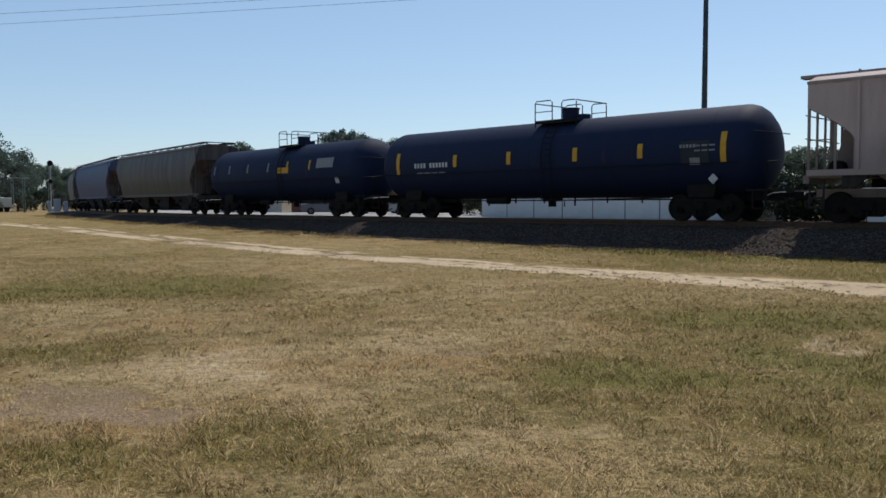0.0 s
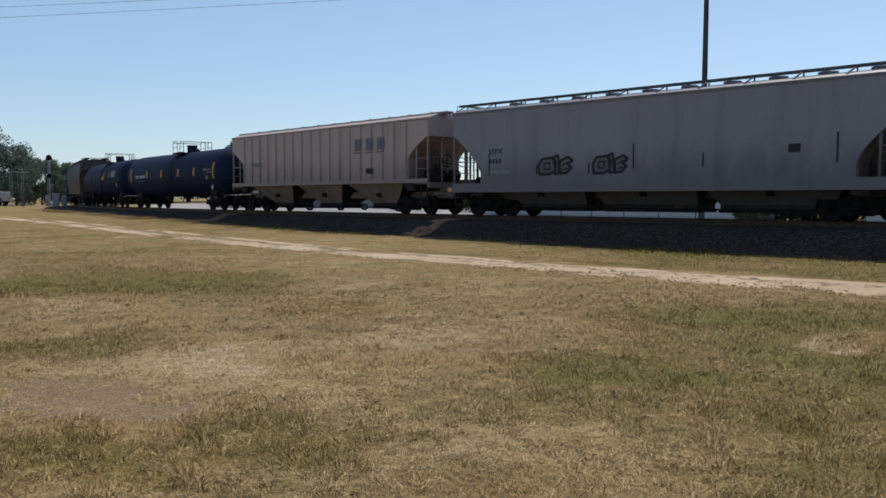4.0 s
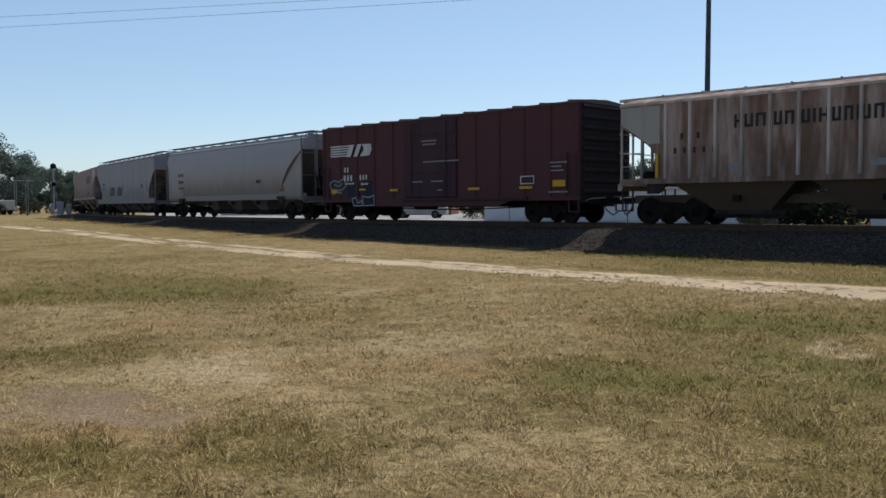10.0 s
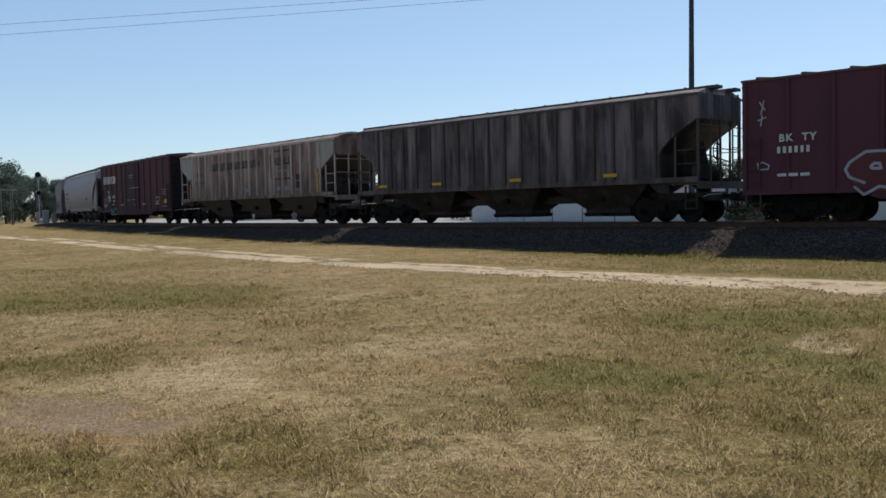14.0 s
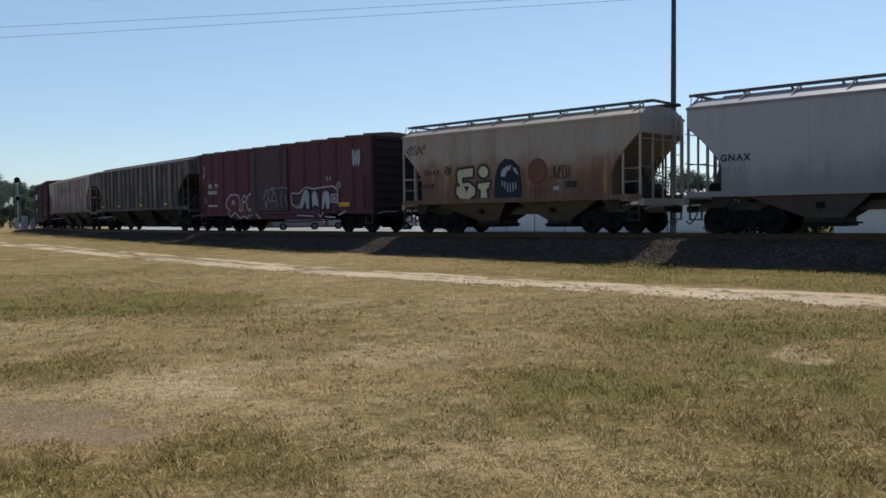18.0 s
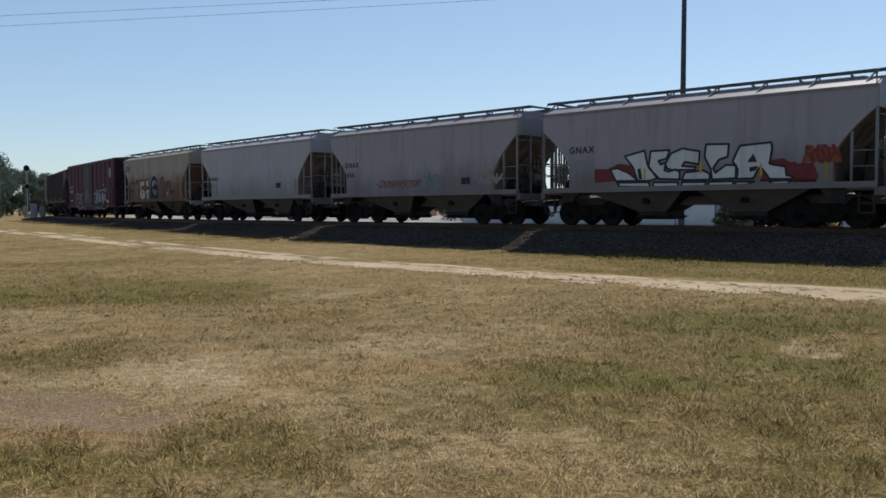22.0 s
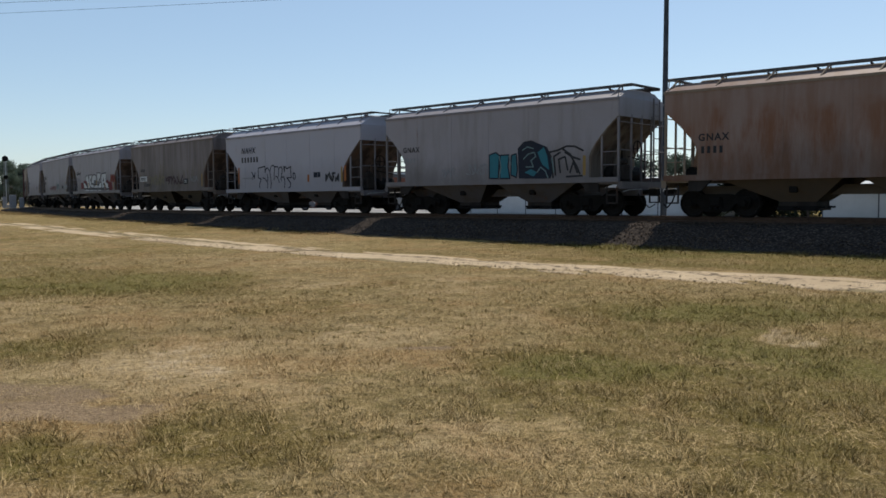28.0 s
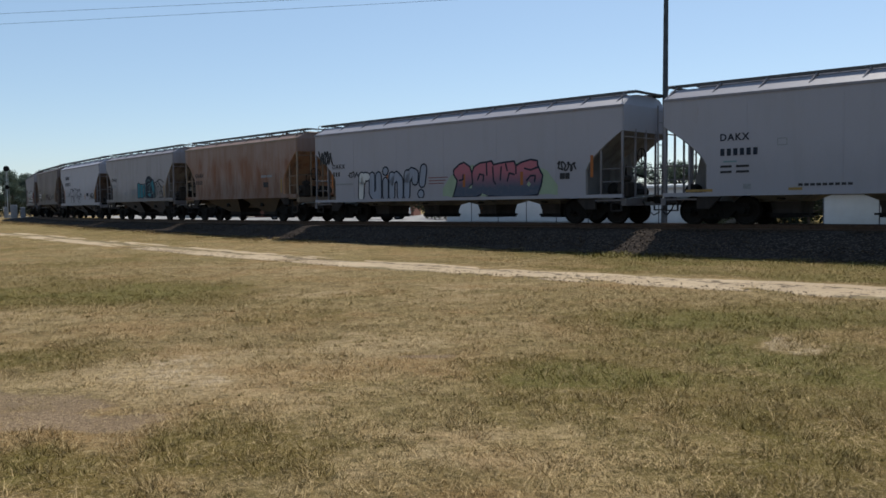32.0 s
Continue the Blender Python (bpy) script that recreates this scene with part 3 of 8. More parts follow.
def build_track():
    """Two rails on wooden ties."""
    track = thing("railway_track", "single curved railway track, rusty rails on dark wooden ties", "railway track", kind="structure")
    prof = [(-0.07, -0.16), (0.07, -0.16), (0.07, -0.135), (0.012, -0.12), (0.012, -0.045), (0.036, -0.035), (0.036, -0.004), (0.028, 0.0), (-0.028, 0.0), (-0.036, -0.004), (-0.036, -0.035), (-0.012, -0.045), (-0.012, -0.12), (-0.07, -0.135)]
    for side in (-0.753, 0.753):
        sh = Shape()
        rings = []
        for s in np.concatenate([np.arange(-330, 0, 6.0), np.arange(0, 440, 3.0)]):
            ring = []
            for px, pz in prof:
                x, y, a = on_track(s, side + px)
                ring.append((x, y, RAIL_Z + pz))
            rings.append(ring)
        sh.loft(rings)
        part("rail", sh, RAIL_STEEL, track)
    wood = plain("creosoted_tie_wood", (0.05, 0.04, 0.032), 0.9, 0, 0.5, 6)
    tie = Shape().rounded(-0.11, 0.11, -1.28, 1.28, -0.18, 0, 0.012).mesh("tie", wood)
    for k in range(220):
        s = -32 + 0.52 * k
        x, y, a = on_track(s)
        ob = part("tie", tie, None, track)
        ob.matrix_basis = pose(x, y, RAIL_Z - 0.163, 0, 0, 180 - a)


def up_normals(me, rng, n):
    """Blades are shaded by a nearly upright normal, as a soft mat of grass is."""
    nv = np.stack([rng.normal(0, 0.28, n), rng.normal(0, 0.28, n), np.ones(n)], 1)
    nv /= np.linalg.norm(nv, axis=1)[:, None]
    me.shade_smooth()
    me.normals_split_custom_set_from_vertices(np.repeat(nv, 3, axis=0).tolist())


def build_grass():
    """Short dry blades on the lawn in front of the camera, thinning out with distance."""
    rng = np.random.default_rng(7)
    xs, ys, hs, ws = [], [], [], []
    for y0, y1, dens, h, w in ((3.6, 7, 4400, 0.052, 0.0042), (7, 11, 3000, 0.046, 0.005), (11, 16, 1500, 0.044, 0.007), (16, 26, 650, 0.04, 0.009), (26, 46, 150, 0.035, 0.014)):
        half = 0.6 * y1 + 0.8
        n = int(dens * 2 * half * (y1 - y0))
        x, y = rng.uniform(-half, half, n), rng.uniform(y0, y1, n)
        keep = np.abs(x) < 0.6 * y + 0.8
        xs.append(x[keep]), ys.append(y[keep])
        hs.append(np.full(keep.sum(), h)), ws.append(np.full(keep.sum(), w))
    x, y, h, w = map(np.concatenate, (xs, ys, hs, ws))
    x, y = x + 0.05 * (value_noise(x, y, 0.09, 41) - 0.5), y + 0.05 * (value_noise(x, y, 0.09, 42) - 0.5)
    bare, green, pale = lawn_patches(x, y)
    clump = value_noise(x, y, 0.16, 43)
    far, near = lane_edges(y)
    on_lane = (x > near) & (x < far + 0.2)
    keep = (rng.random(len(x)) > bare * 0.95 - 0.05) & (rng.random(len(x)) < 0.12 + 1.15 * clump ** 1.5) & ~(on_lane & (rng.random(len(x)) < 1.0 - 0.75 * np.exp(-(((x - near) / (far - near) - 0.48) / 0.1) ** 2) - 0.6 * np.clip(np.abs(2 * (x - near) / (far - near) - 1) - 0.6, 0, 1)))
    x, y, h, w, green, bare, pale, clump = (a[keep] for a in (x, y, h, w, green, bare, pale, clump))
    n = len(x)
    h = h * (0.35 + 0.9 * rng.random(n)) * (0.3 + 1.2 * clump) * (0.9 + 0.6 * green) * (1 - 0.4 * bare)
    a = rng.uniform(0, 2 * np.pi, n)
    flat = rng.random(n) < 0.4
    h = np.where(flat, 0.5 * h, h)
    lean, la = h * np.where(flat, rng.uniform(1.5, 4.5, n), rng.uniform(0.3, 1.5, n)), rng.uniform(0, 2 * np.pi, n)
    z = lawn_height(x, y) - 0.004
    dx, dy = np.cos(a) * w / 2, np.sin(a) * w / 2
    base0, base1 = np.stack([x - dx, y - dy, z], 1), np.stack([x + dx, y + dy, z], 1)
    tip = np.stack([x + np.cos(la) * lean, y + np.sin(la) * lean, z + h], 1)
    co = np.stack([base0, base1, tip], 1).reshape(-1, 3)
    me = bpy.data.meshes.new("lawn_grass")
    me.vertices.add(3 * n)
    me.vertices.foreach_set("co", co.astype(np.float32).ravel())
    me.loops.add(3 * n)
    me.loops.foreach_set("vertex_index", np.arange(3 * n, dtype=np.int32))
    me.polygons.add(n)
    me.polygons.foreach_set("loop_start", np.arange(0, 3 * n, 3, dtype=np.int32))
    me.update(calc_edges=True)
    up_normals(me, rng, n)
    set_attribute(me, "green", np.repeat(green, 3))
    set_attribute(me, "pale", np.repeat(pale, 3))
    me.materials.append(lawn_material("dry_grass_blades", True))
    tagged(new("lawn_grass", me), "short dry straw-coloured grass blades with green tufts", "grass", kind="stuff")


def build_straw():
    """Long pale fallen straws strewn in swathes over the near lawn."""
    rng = np.random.default_rng(27)
    n = 260000
    y = 3.4 + 12 * rng.random(n) ** 1.35
    x = rng.uniform(-1, 1, n) * (0.6 * y + 0.6)
    bare, green, pale = lawn_patches(x, y)
    swathe = value_noise(x, y, 1.1, 44) * 0.6 + value_noise(x, y, 0.28, 45) * 0.6
    keep = rng.random(n) < np.clip((swathe - 0.5) * 1.6 + 0.5 * (pale - 0.3), 0.06, 0.9) * (1 - 0.7 * green) * (1 - 0.5 * bare)
    x, y = x[keep], y[keep]
    n = len(x)
    length, w = 0.02 + 0.15 * rng.random(n) ** 2.5, 0.0009 + 0.00018 * y
    a = rng.uniform(0, 2 * np.pi, n)
    z = lawn_height(x, y) + rng.uniform(0.004, 0.028, n)
    ux, uy = np.cos(a), np.sin(a)
    rise = rng.normal(0, 0.2, n) * length
    co = np.stack([np.stack([x - uy * w, y + ux * w, z], 1), np.stack([x + uy * w, y - ux * w, z], 1), np.stack([x + ux * length, y + uy * length, z + np.abs(rise)], 1)], 1).reshape(-1, 3)
    me = bpy.data.meshes.new("fallen_straw")
    me.vertices.add(3 * n)
    me.vertices.foreach_set("co", co.astype(np.float32).ravel())
    me.loops.add(3 * n)
    me.loops.foreach_set("vertex_index", np.arange(3 * n, dtype=np.int32))
    me.polygons.add(n)
    me.polygons.foreach_set("loop_start", np.arange(0, 3 * n, 3, dtype=np.int32))
    me.update(calc_edges=True)
    up_normals(me, rng, n)
    m, nt, b = material("bleached_straw")
    r = nt.nodes.new("ShaderNodeNewGeometry").outputs["Random Per Island"]
    nt.links.new(mixc(nt, r, (0.36, 0.24, 0.105), (0.66, 0.48, 0.25)), b.inputs["Base Color"])
    b.inputs["Roughness"].default_value = 0.8
    b.inputs["Specular IOR Level"].default_value = 0.1
    me.materials.append(m)
    tagged(new("fallen_straw", me), "pale bleached straws strewn over the mown lawn", "straw", kind="stuff")


def build_tufts():
    """Coarse dark tufts that the mower left standing, in loose drifts."""
    rng = np.random.default_rng(37)
    n = 1500
    y = 3.6 + 13 * rng.random(n) ** 1.4
    x = rng.uniform(-1, 1, n) * (0.6 * y + 0.6)
    bare, green, pale = lawn_patches(x, y)
    far, near = lane_edges(y)
    keep = (rng.random(n) < (0.06 + 0.5 * value_noise(x, y, 1.6, 46) ** 3 + 0.25 * green) * (1 - np.clip(1.5 * bare, 0, 0.95))) & ((x < near) | (x > far))
    x, y, green = x[keep], y[keep], green[keep]
    k = 46
    n = len(x) * k
    r = np.repeat(rng.uniform(0.02, 0.07, len(x)), k)
    a, d = rng.uniform(0, 6.28, n), np.sqrt(rng.random(n))
    x, y, green = np.repeat(x, k) + r * d * np.cos(a), np.repeat(y, k) + 0.8 * r * d * np.sin(a), np.repeat(green, k)
    h = (0.012 + 0.28 * r) * rng.uniform(0.5, 1.3, n)
    w = 0.002 + 0.0002 * y
    b = rng.uniform(0, 6.28, n)
    z = lawn_height(x, y) - 0.004
    dx, dy = np.cos(b) * w, np.sin(b) * w
    out = h * rng.uniform(0.2, 1.1, n)
    co = np.stack([np.stack([x - dx, y - dy, z], 1), np.stack([x + dx, y + dy, z], 1), np.stack([x + np.cos(a) * out, y + np.sin(a) * out, z + h], 1)], 1).reshape(-1, 3)
    me = bpy.data.meshes.new("grass_tufts")
    me.from_pydata(co.tolist(), [], [(3 * i, 3 * i + 1, 3 * i + 2) for i in range(n)])
    up_normals(me, rng, n)
    m, nt, bs = material("coarse_tuft_blades")
    rnd = nt.nodes.new("ShaderNodeNewGeometry").outputs["Random Per Island"]
    nt.links.new(mixc(nt, ramp(nt, rnd, 0.5, 1.0), (0.2, 0.16, 0.055), (0.45, 0.35, 0.16)), bs.inputs["Base Color"])
    bs.inputs["Roughness"].default_value = 0.75
    bs.inputs["Specular IOR Level"].default_value = 0.15
    me.materials.append(m)
    tagged(new("grass_tufts", me), "coarse dark tufts standing out of the mown lawn", "grass", kind="stuff")


def build_verge():
    """Ragged taller grass along the foot of the bank and beside the lane."""
    rng = np.random.default_rng(17)
    n = 60000
    s = -24 + 90 * rng.random(n) ** 1.4
    lat = -3.75 - np.abs(rng.normal(0, 1.0, n))
    xy = np.array([on_track(a, b)[:2] for a, b in zip(s, lat)])
    x, y = xy[:, 0], xy[:, 1]
    keep = value_noise(x, y, 0.9, 51) > 0.3
    x, y, s, lat = x[keep], y[keep], s[keep], lat[keep]
    n = len(x)
    h = 0.075 * (0.4 + rng.random(n)) * (0.4 + 1.1 * value_noise(x, y, 1.3, 52)) * np.exp(-((lat + 3.9) / 2.2) ** 2)
    w = 0.012 + 0.0005 * y
    a, la = rng.uniform(0, 6.28, n), rng.uniform(0, 6.28, n)
    z = ground_z(x, y) - 0.01 + np.clip((lat + 3.9) * 0.3, 0, 0.1)
    dx, dy = np.cos(a) * w / 2, np.sin(a) * w / 2
    lean = h * rng.uniform(0.2, 1.0, n)
    co = np.stack([np.stack([x - dx, y - dy, z], 1), np.stack([x + dx, y + dy, z], 1), np.stack([x + np.cos(la) * lean, y + np.sin(la) * lean, z + h], 1)], 1).reshape(-1, 3)
    me = bpy.data.meshes.new("verge_grass")
    me.from_pydata(co.tolist(), [], [(3 * i, 3 * i + 1, 3 * i + 2) for i in range(n)])
    up_normals(me, rng, n)
    set_attribute(me, "green", np.repeat(np.clip(0.2 + 0.75 * np.clip((x - 1) / 5, 0, 1) + 0.7 * (value_noise(x, y, 2.0, 53) - 0.5), 0, 1), 3))
    set_attribute(me, "pale", np.zeros(3 * n))
    me.materials.append(lawn_material("verge_grass_blades", True, 0.3))
    tagged(new("verge_grass", me), "ragged green and straw grass along the foot of the bank", "grass", kind="stuff")


build_ground()
build_lane()
build_bank()
build_track()
build_grass()
build_straw()
build_tufts()
build_verge()
stones("ballast_stones", "loose angular grey-brown ballast stones on the bank", 12000, bank_place, 0.038, loose_stone("ballast_stone", (0.105, 0.078, 0.06), (0.035, 0.027, 0.022)), 61)
stones("lane_gravel", "small dark and pale stones scattered on the sandy lane", 3600, lane_place, 0.02, loose_stone("lane_stone", (0.45, 0.35, 0.24), (0.17, 0.13, 0.09)), 62)


# ---- beyond the track: trees, poles, sheds, parked cars ----
def bearing(px_right, dist):
    """A place dist metres off, px_right being its sideways share of the distance ahead."""
    y = dist / math.hypot(1, px_right)
    return px_right * y, y


def leaf_material(name, light, dark, thin=0.45):
    m, nt, b = material(name)
    geo = nt.nodes.new("ShaderNodeNewGeometry")
    c = mixc(nt, geo.outputs["Random Per Island"], light, dark)
    c = mixc(nt, ramp(nt, noise_tex(nt, coords(nt), 0.5, 3), 0.35, 0.7, 0, 0.6), c, [0.85 * v for v in dark])
    nt.links.new(c, b.inputs["Base Color"])
    b.inputs["Roughness"].default_value = 0.7
    b.inputs["Specular IOR Level"].default_value = 0.2
    tr = nt.nodes.new("ShaderNodeBsdfTranslucent")
    nt.links.new(c, tr.inputs[0])
    mx = nt.nodes.new("ShaderNodeMixShader")
    mx.inputs[0].default_value = thin
    nt.links.new(b.outputs[0], mx.inputs[1])
    nt.links.new(tr.outputs[0], mx.inputs[2])
    nt.links.new(mx.outputs[0], nt.nodes["Material Output"].inputs[0])
    return m


BARK = plain("tree_bark", (0.09, 0.07, 0.055), 0.95, 0, 0.5, 5)
# leaf greens lightened and blued, with the distance haze put into them
LEAVES = [leaf_material("dark_green_leaves", (0.125, 0.16, 0.13), (0.07, 0.1, 0.085)), leaf_material("mid_green_leaves", (0.13, 0.165, 0.12), (0.075, 0.105, 0.08))]


def tree(name, label, category, seed, h, spread, leaf, leaves=5200, size=0.3, trunk=0.35, group="trees round the field", slim=1.0):
    """A tapered trunk with limbs and a ragged crown of many small leaf clumps."""
    rng = np.random.default_rng(seed)
    t = thing(name, label, category, group)
    sh = Shape()
    base_r = 0.022 * h + 0.03
    sh.tube([(0, 0, -0.1), (0.02 * h * rng.normal(), 0.02 * h * rng.normal(), trunk * h), (0.04 * h * rng.normal(), 0.04 * h * rng.normal(), 0.85 * h)], [base_r, 0.75 * base_r, 0.15 * base_r], 8)
    blobs = []
    n = 26 if h > 4 else 12
    for k in range(n):
        a, u = rng.uniform(0, 6.28), rng.uniform(-1, 1)
        rr = math.sqrt(max(0, 1 - u * u)) * rng.uniform(0.45, 1.0)
        c = np.array([math.cos(a) * rr * spread, math.sin(a) * rr * spread, h * (trunk + (1 - trunk) * (0.5 + 0.44 * u * rng.uniform(0.75, 1.05)))])
        blobs.append((c, spread * rng.uniform(0.2, 0.42)))
        if k % 2 == 0:
            z0 = min(c[2] * rng.uniform(0.45, 0.75), 0.8 * h)
            sh.tube([(0, 0, z0), tuple(c * [0.55, 0.55, 0] + [0, 0, 0.55 * c[2] + 0.45 * z0]), tuple(c)], [0.4 * base_r, 0.25 * base_r, 0.07 * base_r], 5)
    part("trunk", sh, BARK, t)
    per = leaves // n
    co = []
    for c, r in blobs:
        d = rng.normal(size=(per, 3))
        d /= np.linalg.norm(d, axis=1)[:, None]
        p = c + d * r * rng.uniform(0.35, 1.08, (per, 1)) ** 0.6 * [1, 1, 0.85 * slim]
        e1 = rng.normal(size=(per, 3))
        e1 /= np.linalg.norm(e1, axis=1)[:, None]
        e2 = np.cross(e1, rng.normal(size=(per, 3)))
        e2 /= np.linalg.norm(e2, axis=1)[:, None]
        s = size * rng.uniform(0.45, 1.1, (per, 1))
        co.append(np.stack([p - e1 * s * 0.5, p + e2 * s * 0.4, p + e1 * s * 0.5, p - e2 * s * 0.4], 1))
    co = np.concatenate(co).reshape(-1, 3)
    me = bpy.data.meshes.new("crown")
    me.from_pydata(co.tolist(), [], [(4 * i, 4 * i + 1, 4 * i + 2, 4 * i + 3) for i in range(len(co) // 4)])
    me.materials.append(leaf)
    part("crown", me, None, t)
    return t


def plant_trees():
    oak = tree("tree", "broad dark green leafy tree", "tree", 1, 10, 4.6, LEAVES[0], 7000, 0.34, 0.12)
    ash = tree("tree", "mid-green leafy tree with a ragged crown", "tree", 2, 10, 3.8, LEAVES[1], 6500, 0.34, 0.14)
    slim = tree("tree", "slim tall green tree", "tree", 3, 10, 2.0, LEAVES[0], 3600, 0.3, 0.25, slim=1.5)
    bush = tree("bush", "rounded green bush by the roadside", "bush", 4, 3, 2.0, leaf_material("bush_leaves", (0.04, 0.05, 0.025), (0.022, 0.03, 0.016), 0.12), 2600, 0.22, 0.08, "bushes")
    young = tree("young_tree", "thin young tree on the verge", "tree", 5, 2.6, 0.55, LEAVES[1], 260, 0.16, 0.4)
    x, y = bearing(-0.492, 122)
    young.matrix_basis = pose(x, y, float(ground_z(x, y)))
    rng = random.Random(11)
    first = {}

    def put(kind, side, dist, h):
        x, y = bearing(side, dist)
        k = h / (3.0 if kind is bush else 10.0)
        m = pose(x, y, float(ground_z(x, y)) - 0.05, 0, 0, rng.uniform(0, 360)) @ Matrix.Diagonal((k * rng.uniform(0.9, 1.15), k * rng.uniform(0.9, 1.15), k, 1))
        if kind not in first:
            first[kind] = True
            kind.matrix_basis = m
        else:
            ob = copy_thing(kind, Matrix())
            ob.matrix_basis = m
    # the dark wood at the far end of the field
    for side, d, h in ((-0.60, 150, 12.5), (-0.565, 156, 12.8), (-0.535, 149, 12.6), (-0.512, 158, 11.2), (-0.50, 150, 9.0), (-0.58, 165, 13.0), (-0.63, 152, 11.5), (-0.66, 160, 12)):
        put(oak, side, d, h)
    for side, d, h in ((-0.492, 190, 9.2), (-0.478, 196, 9.6), (-0.463, 188, 8.8), (-0.45, 198, 9.2), (-0.437, 205, 9.0), (-0.425, 200, 8.4), (-0.41, 214, 8.6), (-0.39, 218, 8.5), (-0.37, 216, 8.2), (-0.485, 172, 6.5), (-0.455, 176, 6.2), (-0.435, 178, 5.8), (-0.415, 185, 6.0)):
        put(ash if rng.random() < 0.6 else oak, side, d, h)
    for side, d, h in ((-0.53, 143, 2.6), (-0.50, 143, 2.2), (-0.49, 150, 3.0), (-0.535, 138, 2.4), (-0.47, 158, 3.2), (-0.45, 160, 3.0), (-0.435, 158, 2.8), (-0.56, 140, 2.4)):
        put(bush, side, d, h)
    # tree tops behind the train
    for side, d, h in ((-0.132, 122, 11.6), (-0.122, 126, 12.2), (-0.111, 124, 11.2), (-0.10, 121, 11.6), (-0.091, 127, 11.4), (-0.083, 122, 10.8)):
        put(slim, side, d, h)
    for side, d, h in ((-0.24, 128, 9.9), (-0.05, 124, 10.2), (-0.035, 128, 10.4), (0.19, 98, 6.2), (0.17, 110, 6.4)):
        put(ash, side, d, h)
    # trees behind the sheds
    for side, d, h in ((0.21, 98, 5.6), (0.24, 96, 5.9), (0.27, 97, 5.7), (0.30, 96, 5.5), (0.325, 94, 5.6), (0.345, 97, 5.2), (0.372, 92, 5.4), (0.40, 88, 5.7), (0.425, 86, 6.0), (0.452, 84, 5.8), (0.48, 88, 5.9), (0.505, 82, 5.8), (0.53, 80, 6.2), (0.555, 79, 6.6), (0.59, 82, 7.0), (0.63, 80, 7.0), (0.68, 84, 7)):
        put(oak if rng.random() < 0.5 else ash, side, d, h)
    for side, d, h in ((0.35, 58, 3.1), (0.362, 60, 2.9), (0.375, 62, 2.6), (0.42, 60, 3.0), (0.44, 58, 3.2), (0.46, 57, 3.1), (0.48, 56, 3.0), (0.452, 50.5, 3.0), (0.482, 48.5, 2.8), (0.468, 53, 3.3), (0.44, 53.5, 2.8), (0.357, 47.2, 1.15), (0.365, 47.6, 1.25), (0.395, 51, 2.6), (0.412, 51.5, 2.7), (0.428, 51, 2.8), (0.045, 66, 2.4), (0.028, 70, 2.2), (-0.06, 80, 2.0), (-0.005, 84, 2.3)):
        put(bush, side, d, h)


plant_trees()

# pole wood with the bluish haze veil mixed into its colour
WOOD_POLE = plain("haze_tinted_pole_wood", (0.068, 0.076, 0.088), 0.9, 0, 0.4, 4)


def build_pole():
    pole = thing("utility_pole", "tall dark wooden utility pole behind the track, haze tint in its colour", "utility pole", m=pose(11.95, 39.0, float(ground_z(11.95, 39)), 0, 0.35, 0))
    part("shaft", Shape().tube([(0, 0, -0.5), (0, 0, 6), (0, 0, 15)], [0.15, 0.125, 0.09], 12), WOOD_POLE, pole)
    part("number_tag", Shape().rounded(-0.05, 0.05, -0.155, -0.14, 1.7, 1.85, 0.004), GALVANISED, pole)
    part("ground_wire", Shape().tube([(0.07, -0.12, 0), (0.06, -0.1, 8), (0.04, -0.08, 14.5)], 0.008, 5), BLACK_STEEL, pole)


def build_wires():
    """Two power lines high over the field, with a slight sag."""
    for (ax, ay, az), (bx, by, bz) in (((-95.0, 58.2, 11.3), (75.0, 20.8, 11.3)), ((-95.0, 54.3, 11.4), (75.0, 22.1, 11.4))):
        pts = []
        for k in range(41):
            t = k / 40
            pts.append((ax + (bx - ax) * t, ay + (by - ay) * t, az + (bz - az) * t - 3.6 * t * (1 - t)))
        ob = new("power_line", Shape().tube(pts, 0.007, 5).mesh("power_line", BLACK_STEEL))
        tagged(ob, "thin dark overhead power line across the sky", "power line", "power lines")


SHED_WHITE = plain("white_metal_siding", (0.54, 0.545, 0.54), 0.55, 0, 0.12, 1.2)
SHED_ROOF = plain("pale_metal_roof", (0.45, 0.46, 0.47), 0.5, 0.2, 0.2, 1.5)
TRIM_DARK = plain("dark_trim", (0.12, 0.12, 0.13), 0.6, 0, 0.3, 4)
BRICK = plain("red_brown_brick", (0.2, 0.085, 0.06), 0.85, 0, 0.4, 6)
CABINET_GREY = plain("weathered_cabinet_paint", (0.24, 0.26, 0.3), 0.6, 0.1, 0.25, 3)
PALE_WALL = plain("pale_painted_block", (0.5, 0.46, 0.4), 0.8, 0, 0.2, 2)
GLASS = plain("dark_window_glass", (0.03, 0.035, 0.04), 0.12, 0, 0.1, 1)


